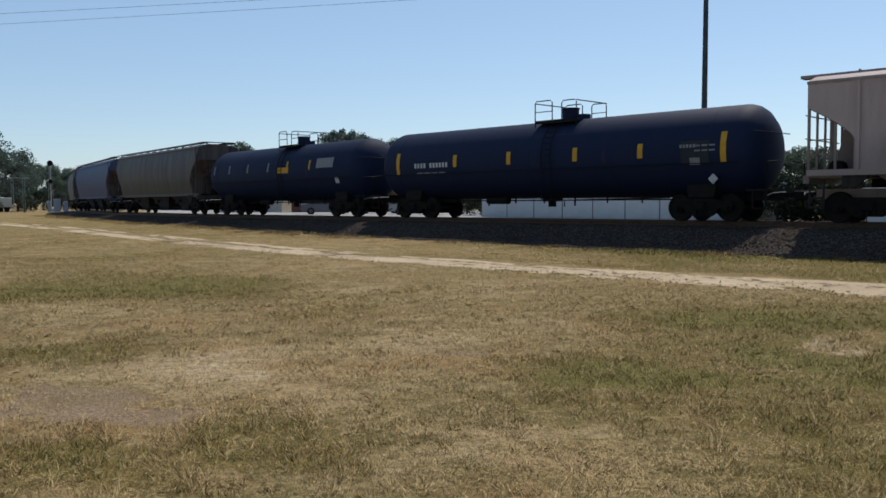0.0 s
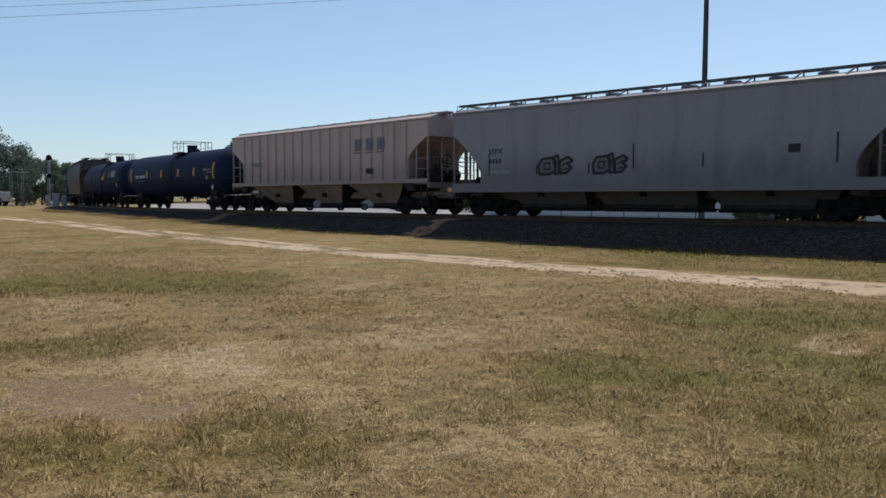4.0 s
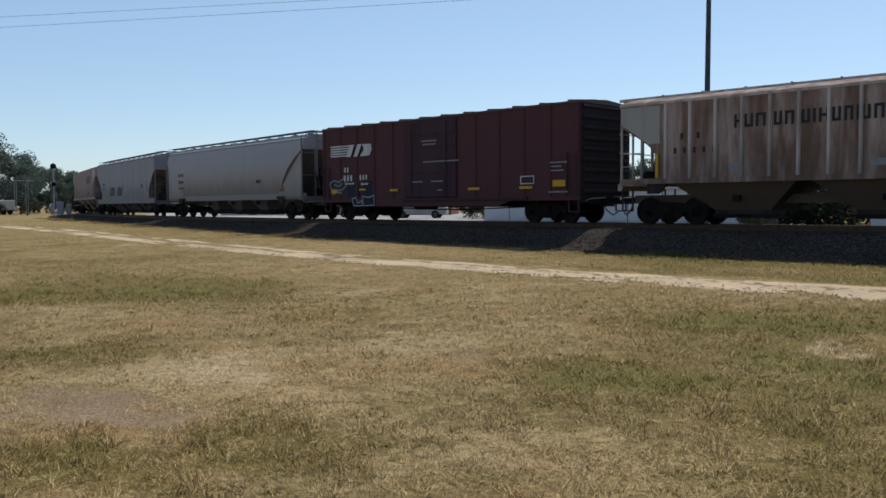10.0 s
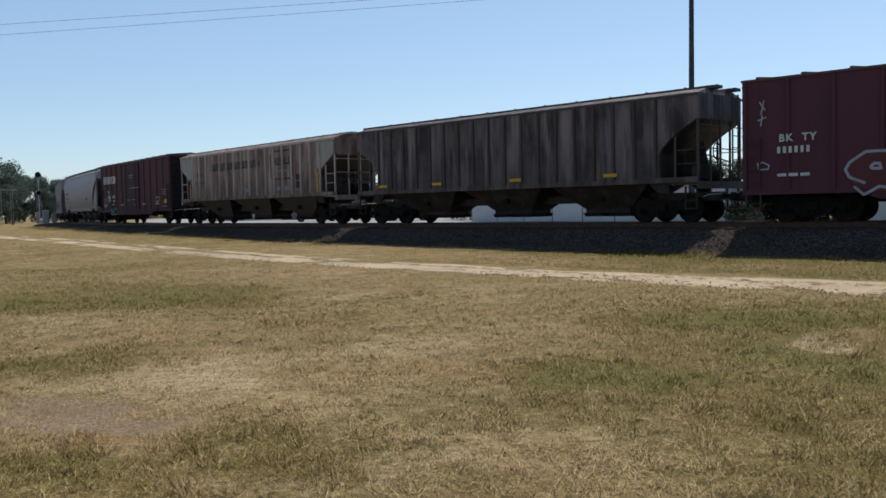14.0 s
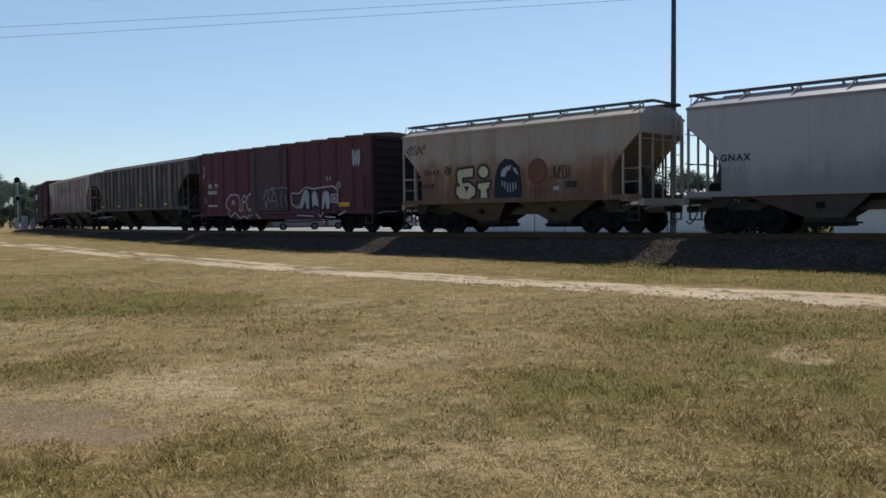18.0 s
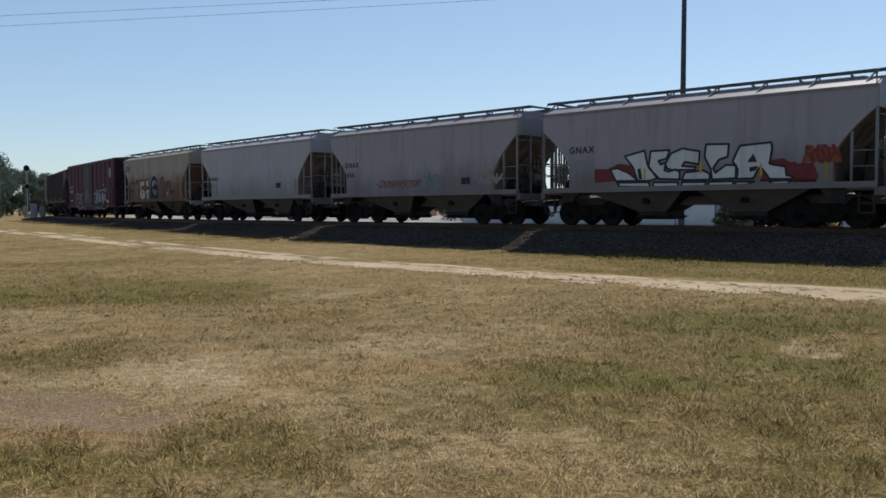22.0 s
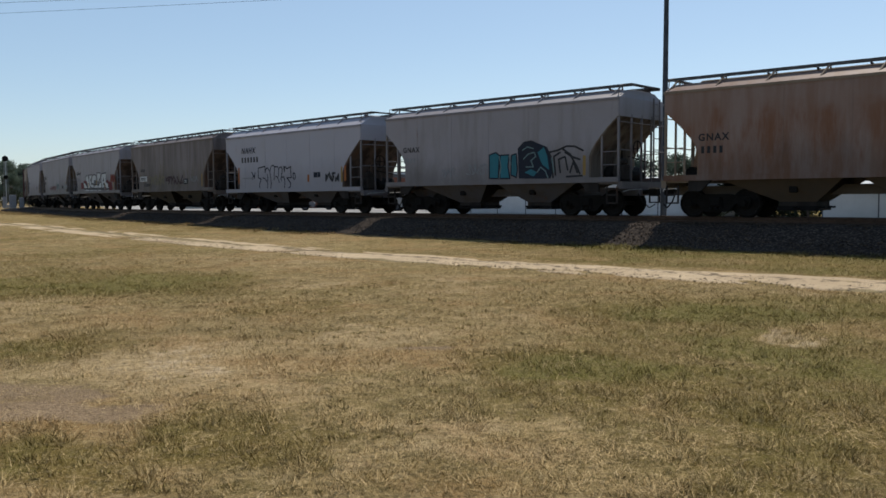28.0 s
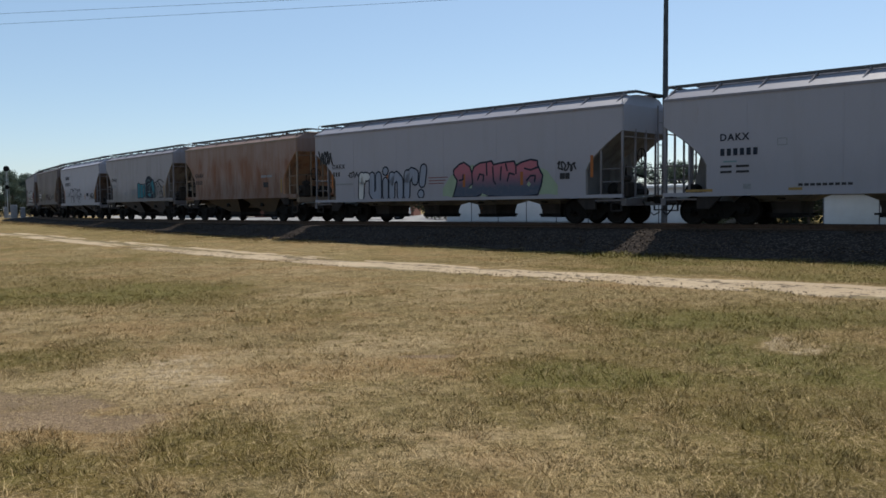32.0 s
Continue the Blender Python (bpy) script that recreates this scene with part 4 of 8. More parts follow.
def shed(label, x0, y0, x1, y1, depth, h, panel=2.45):
    """A long low metal shed whose near wall runs from one place to the other."""
    length = math.hypot(x1 - x0, y1 - y0)
    s = thing("metal_shed", label, "shed", "sheds beyond the track", pose(x0, y0, float(ground_z((x0 + x1) / 2, (y0 + y1) / 2)) - 0.05, 0, 0, math.degrees(math.atan2(y1 - y0, x1 - x0))))
    part("wall", Shape().box(0, length, 0, depth, 0, h), SHED_WHITE, s)
    n = int(length / panel)
    pm = Shape().rounded(0, length / n - 0.05, -0.04, 0, 0.15, h - 0.1, 0.012).mesh("panel", SHED_WHITE)
    for k in range(n):
        p = part("panel", pm, None, s)
        p.location.x = k * length / n + 0.025
    for k in range(n + 1):
        part("seam", Shape().box(k * length / n - 0.03, k * length / n + 0.03, -0.05, -0.005, 0.1, h - 0.05), TRIM_DARK, s)
    part("roof", Shape().loft([[(x, -0.25, h - 0.02), (x, -0.25, h + 0.1), (x, depth / 2, h + 0.3), (x, depth + 0.25, h + 0.1), (x, depth + 0.25, h - 0.02)] for x in (-0.2, length + 0.2)]), SHED_ROOF, s)
    part("gutter", Shape().box(-0.2, length + 0.2, -0.36, -0.25, h - 0.03, h + 0.08), SHED_WHITE, s)
    return s


def building(name, label, category, x, y, yaw, w, d, h, wall, windows):
    b = thing(name, label, category, "buildings beyond the track", pose(x, y, float(ground_z(x, y)), 0, 0, yaw))
    part("wall", Shape().box(-w / 2, w / 2, 0, d, -0.1, h), wall, b)
    part("roof", Shape().box(-w / 2 - 0.2, w / 2 + 0.2, -0.2, d + 0.2, h, h + 0.18), SHED_ROOF, b)
    part("parapet", Shape().box(-w / 2 - 0.05, w / 2 + 0.05, -0.05, 0.15, h - 0.3, h + 0.3), TRIM_DARK, b)
    for k in range(windows):
        wx = -w / 2 + (k + 0.5) * w / windows
        wi = part("window", Shape().rounded(wx - 0.75, wx + 0.75, -0.06, 0.02, 0.9, 2.2, 0.02), PALE_WALL, b)
        part("pane", Shape().box(wx - 0.66, wx + 0.66, -0.075, -0.061, 0.98, 2.12), GLASS, wi)
        part("sill", Shape().box(wx - 0.85, wx + 0.85, -0.16, 0.0, 0.82, 0.9), PALE_WALL, wi)
    part("door", Shape().rounded(-0.5, 0.5, -0.06, 0.0, 0.0, 2.1, 0.02), TRIM_DARK, b)


def parked_car(label, x, y, yaw, col, suv=False):
    car = thing("parked_car", label, "car", "parked cars", pose(x, y, float(ground_z(x, y)), 0, 0, yaw))
    m = plain("car_paint_" + label.split()[0], col, 0.25, 0.3, 0.08, 1)
    up = 0.2 if suv else 0.0
    prof = [(-2.2, 0.35), (2.2, 0.35), (2.25, 0.62), (2.05, 0.8 + up / 2), (1.15, 0.9 + up / 2), (-2.1, 0.95 + up / 2), (-2.25, 0.7)]
    part("body", Shape().prism(prof, -0.88, 0.88), m, car, smooth=30)
    cab = [(-2.0 if suv else -1.75, 0.93 + up / 2), (1.1, 0.88 + up / 2), (0.45, 1.42 + up), (-1.5 if suv else -1.1, 1.45 + up)]
    part("cabin", Shape().loft([[(px, -0.8 * k, pz) for px, pz in cab] for k in (1, -1)]), m, car, smooth=30)
    for side in (-1, 1):
        for a, b_ in ((-1.55, -0.5), (-0.42, 0.55)):
            part("side_window", Shape().loft([[(a, side * yy, 0.98 + up / 2), (b_ + 0.1, side * yy, 0.98 + up / 2), (b_ - 0.15, side * yy, 1.36 + up), (a + 0.2, side * yy, 1.36 + up)] for yy in (0.795, 0.806)]), GLASS, car)
        for wx in (-1.35, 1.38):
            w = part("wheel", Shape().tube([(wx, side * 0.7, 0.33), (wx, side * 0.9, 0.33)], 0.33, 18), BLACK_STEEL, car)
            part("rim", Shape().tube([(wx, side * 0.895, 0.33), (wx, side * 0.91, 0.33)], 0.2, 14), WALKWAY, w)
    part("windscreen", Shape().loft([[(1.06, -0.7, 0.95 + up / 2), (1.06, 0.7, 0.95 + up / 2), (0.52, 0.66, 1.38 + up), (0.52, -0.66, 1.38 + up)], [(1.09, -0.7, 0.96 + up / 2), (1.09, 0.7, 0.96 + up / 2), (0.55, 0.66, 1.39 + up), (0.55, -0.66, 1.39 + up)]]), GLASS, car)
    for side in (-1, 1):
        part("headlight", Shape().rounded(2.18, 2.27, side * 0.65 - 0.17, side * 0.65 + 0.17, 0.6, 0.74, 0.02), WHITE_MARK, car)
        part("tail_light", Shape().rounded(-2.28, -2.2, side * 0.7 - 0.13, side * 0.7 + 0.13, 0.68, 0.88, 0.02), RED_MARK, car)


def build_beyond():
    build_pole()
    build_wires()
    shed("long low white metal shed with vertical panels", 2.9, 62.0, 16.55, 47.65, 10, 2.2)
    shed("low white metal shed with vertical panels, standing apart", 21.4, 42.75, 38.0, 25.3, 9, 2.0)
    building("brick_building", "low red-brown brick building with white-framed windows", "building", -8.0, 93.0, -6, 17.5, 9, 3.6, BRICK, 6)
    building("block_building", "small pale painted block building", "building", -22.0, 97.0, -6, 7.5, 8, 3.5, PALE_WALL, 2)
    parked_car("silver parked hatchback beside the brick building", -10.4, 76.0, 8, (0.14, 0.145, 0.16))
    parked_car("white parked estate car beside the brick building", -2.0, 69.5, 172, (0.3, 0.3, 0.3), True)
    ub = thing("utility_box", "white metal utility box standing between bushes", "utility box", m=pose(19.4, 49.4, float(ground_z(19.4, 49.4)), 0, 0, -20))
    part("case", Shape().rounded(-0.55, 0.55, -0.4, 0.4, 0.1, 1.35, 0.04), SHED_WHITE, ub)
    part("lid", Shape().rounded(-0.6, 0.6, -0.45, 0.45, 1.35, 1.43, 0.02), GALVANISED, ub)
    part("plinth", Shape().box(-0.62, 0.62, -0.46, 0.46, -0.1, 0.1), PALE_WALL, ub)
    parked_car("grey parked saloon near the sheds", -5.8, 79.0, 5, (0.2, 0.21, 0.23))
    # railway signal and equipment cabinets at the far end
    x, y = bearing(-0.4605, 140)
    sig = thing("railway_signal", "tall dark railway signal mast with a round signal head", "railway signal", m=pose(x, y, float(ground_z(x, y)), 0, 0, 25))
    part("mast", Shape().tube([(0, 0, -0.2), (0, 0, 7.65)], 0.09, 10), GALVANISED, sig)
    part("base", Shape().rounded(-0.35, 0.35, -0.35, 0.35, -0.1, 0.5, 0.05), GALVANISED, sig)
    for z, r in ((7.2, 0.42), (4.5, 0.3)):
        hd = part("signal_head", Shape().tube([(0, -0.14, z), (0, -0.06, z)], r, 20).rounded(-0.16, 0.16, -0.08, 0.2, z - 0.3, z + 0.3, 0.03), BLACK_STEEL, sig)
        part("lens", Shape().tube([(0, -0.2, z), (0, -0.141, z)], 0.11, 12), GLASS, hd)
        part("hood", Shape().tube([(0, -0.32, z + 0.06), (0, -0.142, z + 0.06)], 0.14, 12), BLACK_STEEL, hd)
    part("signal_ladder", Shape().bar((0.35, 0.25, 0.2), (0.2, 0.2, 6.9), 0.05).bar((-0.35, 0.25, 0.2), (-0.2, 0.2, 6.9), 0.05), GALVANISED, sig)
    part("signal_platform", Shape().box(-0.5, 0.5, 0.05, 0.6, 6.1, 6.16), BLACK_STEEL, sig)
    for side, d, w, h in ((-0.463, 132, 0.45, 1.6), (-0.4535, 130, 0.85, 1.85), (-0.4435, 130, 0.6, 1.5)):
        x, y = bearing(side, d)
        c = thing("signal_cabinet", "pale grey metal railway equipment cabinet", "cabinet", "signal cabinets", pose(x, y, float(ground_z(x, y)), 0, 0, 24))
        part("case", Shape().rounded(-w / 2, w / 2, -0.3, 0.3, 0.1, h, 0.03), CABINET_GREY, c)
        part("cabinet_door", Shape().rounded(-w / 2 + 0.06, w / 2 - 0.06, -0.33, -0.3, 0.2, h - 0.1, 0.01), CABINET_GREY, c)
        part("plinth", Shape().box(-w / 2 - 0.05, w / 2 + 0.05, -0.35, 0.35, -0.1, 0.1), PALE_WALL, c)
    x, y = bearing(-0.499, 138)
    f = thing("lattice_mast", "pale lattice steel frame at the road crossing", "mast", m=pose(x, y, float(ground_z(x, y)), 0, 0, 26))
    for dx in (-0.75, 0.75):
        part("upright", Shape().bar((dx - 0.14, 0, 0), (dx - 0.14, 0, 5.0), 0.05).bar((dx + 0.14, 0, 0), (dx + 0.14, 0, 5.0), 0.05), GALVANISED, f)
        for k in range(8):
            part("lacing", Shape().bar((dx - 0.14, 0, 0.3 + 0.58 * k), (dx + 0.14, 0, 0.6 + 0.58 * k), 0.03), GALVANISED, f)
    part("crossbeam", Shape().bar((-1.0, 0, 4.95), (1.6, 0, 4.95), 0.09), GALVANISED, f)
    x, y = bearing(-0.5175, 140)
    tr = thing("box_trailer", "plain white box trailer among bushes", "trailer", m=pose(x, y, float(ground_z(x, y)), 0, 0, 27))
    part("box", Shape().rounded(-1.2, 1.2, -0.8, 0.8, 0.7, 2.1, 0.05), PALE_WALL, tr)
    part("chassis", Shape().box(-1.9, 1.15, -0.4, 0.4, 0.5, 0.69), BLACK_STEEL, tr)
    for wx in (-0.3, 0.5):
        for wy in (-0.7, 0.7):
            part("wheel", Shape().tube([(wx, wy - 0.1, 0.36), (wx, wy + 0.1, 0.36)], 0.36, 14), BLACK_STEEL, tr)
    road = Shape()
    rings = []
    for k in range(30):
        x = -190 + 5 * k
        y = 150 - 0.12 * (x + 120)
        rings.append((x, y))
    road.loft([[(x, y - 3.2, 0.5), (x, y + 3.2, 0.5), (x, y + 3.0, 0.54), (x, y - 3.0, 0.54)] for x, y in rings])
    tagged(new("crossing_road", road.mesh("crossing_road", plain("pale_asphalt", (0.3, 0.28, 0.25), 0.9, 0, 0.25, 1))), "pale sun-bleached road beyond the field", "road", kind="structure")


def build_lot():
    """A wide pale gravel yard between the track and the buildings."""
    ss = np.arange(-6, 150, 2.0)
    lats = np.linspace(6.5, 46, 14)
    v = []
    for i, s in enumerate(ss):
        for k, lat in enumerate(lats):
            a = float(np.interp(s, [-6, 20], [0.35, 1.0]))
            wob = 1.6 * math.sin(0.31 * s + 1.3) * (k == 0) + 3.0 * math.sin(0.17 * s) * (k == 13)
            x, y, _ = on_track(s, 6.5 + (lat - 6.5) * a + wob)
            v.append((x, y, float(ground_z(x, y)) + (0.035 if 0 < k < 13 else -0.03)))
    n = len(lats)
    f = [(i * n + j, i * n + j + 1, (i + 1) * n + j + 1, (i + 1) * n + j) for i in range(len(ss) - 1) for j in range(n - 1)]
    me = bpy.data.meshes.new("gravel_yard")
    me.from_pydata(v, [], f)
    me.shade_smooth()
    me.materials.append(plain("pale_yard_gravel", (0.36, 0.345, 0.33), 0.95, 0, 0.35, 0.8))
    tagged(new("gravel_yard", me), "wide pale gravel yard between the track and the buildings", "gravel yard", kind="structure")


build_beyond()
build_lot()


# ---- railway cars ----
# In a car's space x runs the way it travels, y to the side that faces the lawn, z up from the rail tops.
def wheelset_mesh():
    sh = Shape()
    for side in (-1, 1):
        prof = [(0.70, 0.16), (0.70, 0.457), (0.735, 0.457), (0.80, 0.452), (0.835, 0.445), (0.835, 0.40), (0.795, 0.385), (0.785, 0.2), (0.82, 0.17), (0.82, 0.1)]
        prof[1] = (0.70, 0.482)
        rings = []
        for y, r in [(0.70, 0.08)] + prof + [(0.83, 0.01)]:
            rings.append([(r * math.cos(2 * math.pi * k / 24), side * y, r * math.sin(2 * math.pi * k / 24)) for k in range(24)])
        sh.loft(rings)
    sh.tube([(0, -1.1, 0), (0, 1.1, 0)], 0.075, 10)
    return sh.mesh("wheelset", WHEEL_STEEL, 40)


def sideframe_mesh():
    out = [(-1.12, 0.06), (-1.08, 0.2), (-0.72, 0.22), (-0.42, 0.3), (0.42, 0.3), (0.72, 0.22), (1.08, 0.2), (1.12, 0.06), (1.05, -0.1), (0.74, -0.1), (0.66, 0.0), (0.45, -0.22), (0.38, -0.27), (-0.38, -0.27), (-0.45, -0.22), (-0.66, 0.0), (-0.74, -0.1), (-1.05, -0.1)]
    hole = Shape()
    hole.prism(out, -0.07, 0.07)
    for x in (-0.89, 0.89):
        hole.tube([(x, -0.02, 0), (x, 0.17, 0)], 0.11, 12)
    return hole.mesh("sideframe", RUNNING_GEAR)


def spring_mesh():
    sh = Shape()
    for x in (-0.17, 0.0, 0.17):
        sh.tube([(x, 0.075, -0.2), (x, 0.075, 0.1)], 0.065, 8)
    return sh.mesh("spring_nest", BLACK_STEEL)


WHEELSET, SIDEFRAME, SPRINGS = wheelset_mesh(), sideframe_mesh(), spring_mesh()
BOLSTER = Shape().rounded(-0.2, 0.2, -1.2, 1.2, 0.35, 0.66, 0.04).mesh("bolster", RUNNING_GEAR)
BRAKE_BEAM = Shape().box(-0.36, -0.28, -0.9, 0.9, 0.28, 0.36).box(0.28, 0.36, -0.9, 0.9, 0.28, 0.36).mesh("brake_beam", BLACK_STEEL)
WHEELSETS = []


def truck(car, x):
    """A two-axle truck under a car, with turning wheels."""
    t = part("truck", Shape().tube([(0, 0, 0.6), (0, 0, 0.78)], 0.3, 12), RUNNING_GEAR, car, "oily dark cast-steel truck")
    t.location.x = x
    part("bolster", BOLSTER, None, t)
    part("brake_beam", BRAKE_BEAM, None, t)
    for side in (-1, 1):
        f = part("sideframe", SIDEFRAME, None, t)
        f.location = (0, side * 0.99, 0.457)
        if side < 0:
            f.rotation_euler.z = math.pi
        sp = part("spring_nest", SPRINGS, None, t)
        sp.location = (0, side * 0.99, 0.457)
        if side < 0:
            sp.rotation_euler.z = math.pi
    for ax in (-0.89, 0.89):
        w = part("wheelset", WHEELSET, None, t, "steel wheels on an axle")
        w.location = (ax, 0, 0.457)
        WHEELSETS.append((w, ax))


def coupler(car, x_end):
    """A knuckle coupler with its draft gear and hanging air hose at each end."""
    for d in (-1, 1):
        sh = Shape().box(min(d * (x_end - 0.5), d * (x_end + 0.32)), max(d * (x_end - 0.5), d * (x_end + 0.32)), -0.09, 0.09, 0.78, 0.93)
        sh.rounded(min(d * (x_end + 0.3), d * (x_end + 0.62)), max(d * (x_end + 0.3), d * (x_end + 0.62)), -0.17, 0.17, 0.7, 1.0, 0.05)
        part("coupler", sh, RUNNING_GEAR, car)
        hose = [(d * (x_end + 0.05), 0.42, 0.8), (d * (x_end + 0.2), 0.36, 0.5), (d * (x_end + 0.42), 0.28, 0.3), (d * (x_end + 0.6), 0.2, 0.42)]
        part("air_hose", Shape().tube(hose, 0.025, 6), BLACK_STEEL, car)
        lever = [(d * (x_end + 0.02), 1.4, 0.85), (d * (x_end + 0.1), 1.2, 0.92), (d * (x_end + 0.12), 0.3, 0.95)]
        part("uncoupling_lever", Shape().tube(lever, 0.016, 5), GALVANISED, car)


def ladder(car, x, y, z0, z1, mat, along="x", width=0.42, rungs=None):
    sh = Shape()
    w = width / 2
    n = rungs or max(3, int((z1 - z0) / 0.36))
    ends = [(x - w, y), (x + w, y)] if along == "x" else [(x, y - w), (x, y + w)]
    for ex, ey in ends:
        sh.bar((ex, ey, z0), (ex, ey, z1), 0.045)
    for k in range(n):
        z = z0 + (k + 0.5) * (z1 - z0) / n
        sh.bar((*ends[0], z), (*ends[1], z), 0.028)
    part("ladder", sh, mat, car)


def mark_row(car, name, u, z, n, h, mat, y, B, gap=0.45, widths=None):
    """A row of plain bars of a line of lettering's size."""
    x = B / 2 - u
    for k in range(n):
        w = 0.46 * h if not widths else widths[k % len(widths)] * h
        part(name, Shape().box(x - w, x, y - 0.002, y + 0.005, z, z + h), mat, car)
        x -= w + gap * h


def lettering(car, text, u, z, h, mat, y, B, slant=0.0):
    """A painted line of letters on the side that faces the lawn."""
    cu = bpy.data.curves.new("lettering", "FONT")
    cu.body, cu.size, cu.extrude, cu.space_character, cu.resolution_u = text, h / 0.7, 0.002, 1.2, 3
    cu.offset, cu.shear = 0.035 * h, slant
    tmp = bpy.data.objects.new("lettering", cu)
    me = bpy.data.meshes.new_from_object(tmp)
    bpy.data.objects.remove(tmp)
    me.materials.clear()
    me.materials.append(mat)
    ob = part("lettering", me, None, car)
    ob.matrix_basis = pose(B / 2 - u, y + 0.004, z, 90, 0, 180)


def stroke(sh, p, q, w, y0, y1, n=6):
    """A flat round-ended stroke from p to q in x and z."""
    (x0, z0), (x1, z1) = p, q
    y1 += 0.00004 * (len(sh.f) // 3 % 60)          # strokes that cross lie one over the other
    a = math.atan2(z1 - z0, x1 - x0)
    ring = []
    for k in range(n + 1):
        t = a + math.pi / 2 + math.pi * k / n
        ring.append((x0 + w * math.cos(t), z0 + w * math.sin(t)))
    for k in range(n + 1):
        t = a - math.pi / 2 + math.pi * k / n
        ring.append((x1 + w * math.cos(t), z1 + w * math.sin(t)))
    sh.prism(ring, y0, y1)


def graffiti(car, B, u, z, w, h, glyphs, edge, y, seed, fat=0.1, rim=0.045):
    """A painted row of abstract thick-stroked shapes: it spells nothing."""
    rng = random.Random(seed)
    gw = w / glyphs
    for g in range(glyphs):
        rim_sh = Shape()
        cx = B / 2 - u - gw * (g + 0.5)
        hh = h * rng.uniform(0.82, 1.05)
        zz = z + rng.uniform(0, 0.08) * h
        r = fat * gw * 2
        pts = [(cx + sx * (gw / 2 - r * 0.9) + rng.uniform(-0.06, 0.06) * gw, zz + r + tz * (hh - 2 * r)) for sx, tz in ((1, 0), (1, 0.5), (1, 1), (-1, 1), (-1, 0.5), (-1, 0), (0, 0.5))]
        way = rng.sample(range(7), rng.choice((4, 5)))
        for i, j in zip(way, way[1:]):
            stroke(rim_sh, pts[i], pts[j], r + rim, y + 0.001, y + 0.004)
        part("graffiti_line", rim_sh, edge, car, "spray-painted abstract strokes")


def scribble(car, B, u, z, w, h, n, mat, y, seed, r=0.02):
    """A thin looping spray-can scrawl that spells nothing."""
    rng = random.Random(seed)
    sh = Shape()
    a, b, c = rng.uniform(0, 6), rng.uniform(0, 6), rng.uniform(0.8, 1.3)
    pts = []
    for k in range(6 * n + 1):
        t = k / (6 * n)
        ph = math.pi * n * t
        pts.append((B / 2 - u - w * t + 0.55 * w / n * math.sin(ph * 1.7 + a), z + h * (0.5 + 0.38 * math.sin(ph + b) + 0.12 * math.sin(2.3 * c * ph))))
    for p, q in zip(pts, pts[1:]):
        stroke(sh, p, q, r, y + 0.001, y + 0.005, 2)
    part("graffiti_scrawl", sh, mat, car, "thin spray-can scrawl")


def repaint_faces(ob, rule, mat):
    """Gives the faces of a part that the rule picks (normal, centre) a second material."""
    me = ob.data
    me.materials.append(mat)
    for f in me.polygons:
        if rule(f.normal, f.center):
            f.material_index = 1


def glyph_lines(car, B, u, z, lines, sx, sz, r, fill, edge, y, rim=0.05, names=("graffiti_rim", "graffiti_fill")):
    """Thick painted strokes along polylines (along the car, up), each with a dark rim."""
    for line in lines:
        rim_sh, face = Shape(), Shape()
        pts = [(B / 2 - u - sx * a, z + sz * b) for a, b in line]
        for p, q in zip(pts, pts[1:]):
            stroke(rim_sh, p, q, r + rim, y + 0.001, y + 0.004, 4)
            if fill:
                stroke(face, p, q, r, y + 0.004, y + 0.008, 4)
        part(names[0], rim_sh, edge, car, "rim of painted graffiti shapes")
        if fill:
            part(names[1], face, fill, car, "spray-painted graffiti shapes")


def painted(car, B, outlines, mat, y, name="graffiti_fill", label="spray-painted graffiti shape"):
    """Flat painted shapes, each given by its outline (along the car, up)."""
    for line in outlines:
        part(name, Shape().prism([(B / 2 - u, z) for u, z in line], y, y + 0.003), mat, car, label)


def outlined(car, B, outlines, mat, y, r=0.03, closed=True, name="graffiti_rim", label="rim of painted graffiti shapes"):
    """Painted lines along outlines, closed or open."""
    for line in outlines:
        sh = Shape()
        pts = [(B / 2 - u, z) for u, z in line]
        for p, q in zip(pts, pts[1:] + pts[:1] if closed else pts[1:]):
            stroke(sh, p, q, r, y + 0.001, y + 0.004, 3)
        part(name, sh, mat, car, label)


def arch_row(car, name, u, z, h, widths, mat, y, B):
    """A row of plain upright pairs tied by a bar, as wide as the worn letters that they stand for."""
    x = B / 2 - u
    for k, w in enumerate(widths):
        w, t = w * h, 0.2 * h
        sh = Shape().box(x - t, x, y, y + 0.005, z, z + h)
        if w > 2.2 * t:
            tie = (0.4, 0.0, 0.8)[k % 3] * h
            sh.box(x - w, x - w + t, y, y + 0.005, z, z + h).box(x - w + t + 0.001, x - t - 0.001, y, y + 0.005, z + tie, z + tie + t)
        part(name, sh, mat, car)
        x -= w + 0.2 * h


def cloud_shape(u0, u1, z0, z1, bumps, B, seed, rough=0.14):
    """A lumpy painted outline between u0 and u1, as points along the car and up."""
    rng = random.Random(seed)
    top = []
    n = bumps * 5
    for k in range(n + 1):
        t = k / n
        top.append((B / 2 - (u0 + (u1 - u0) * t), z1 - rough * (1 - abs(math.sin(math.pi * bumps * t))) - rough * 0.6 * rng.random() - 0.6 * (z1 - z0) * abs(2 * t - 1) ** 4))
    low = [(B / 2 - (u1 - (u1 - u0) * k / n), z0 + rough * 0.5 * rng.random()) for k in range(n + 1)]
    return top + low


# brown grime plus the overhang's shade, both put into the colour
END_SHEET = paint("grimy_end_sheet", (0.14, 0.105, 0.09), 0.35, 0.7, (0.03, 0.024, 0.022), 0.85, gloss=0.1)


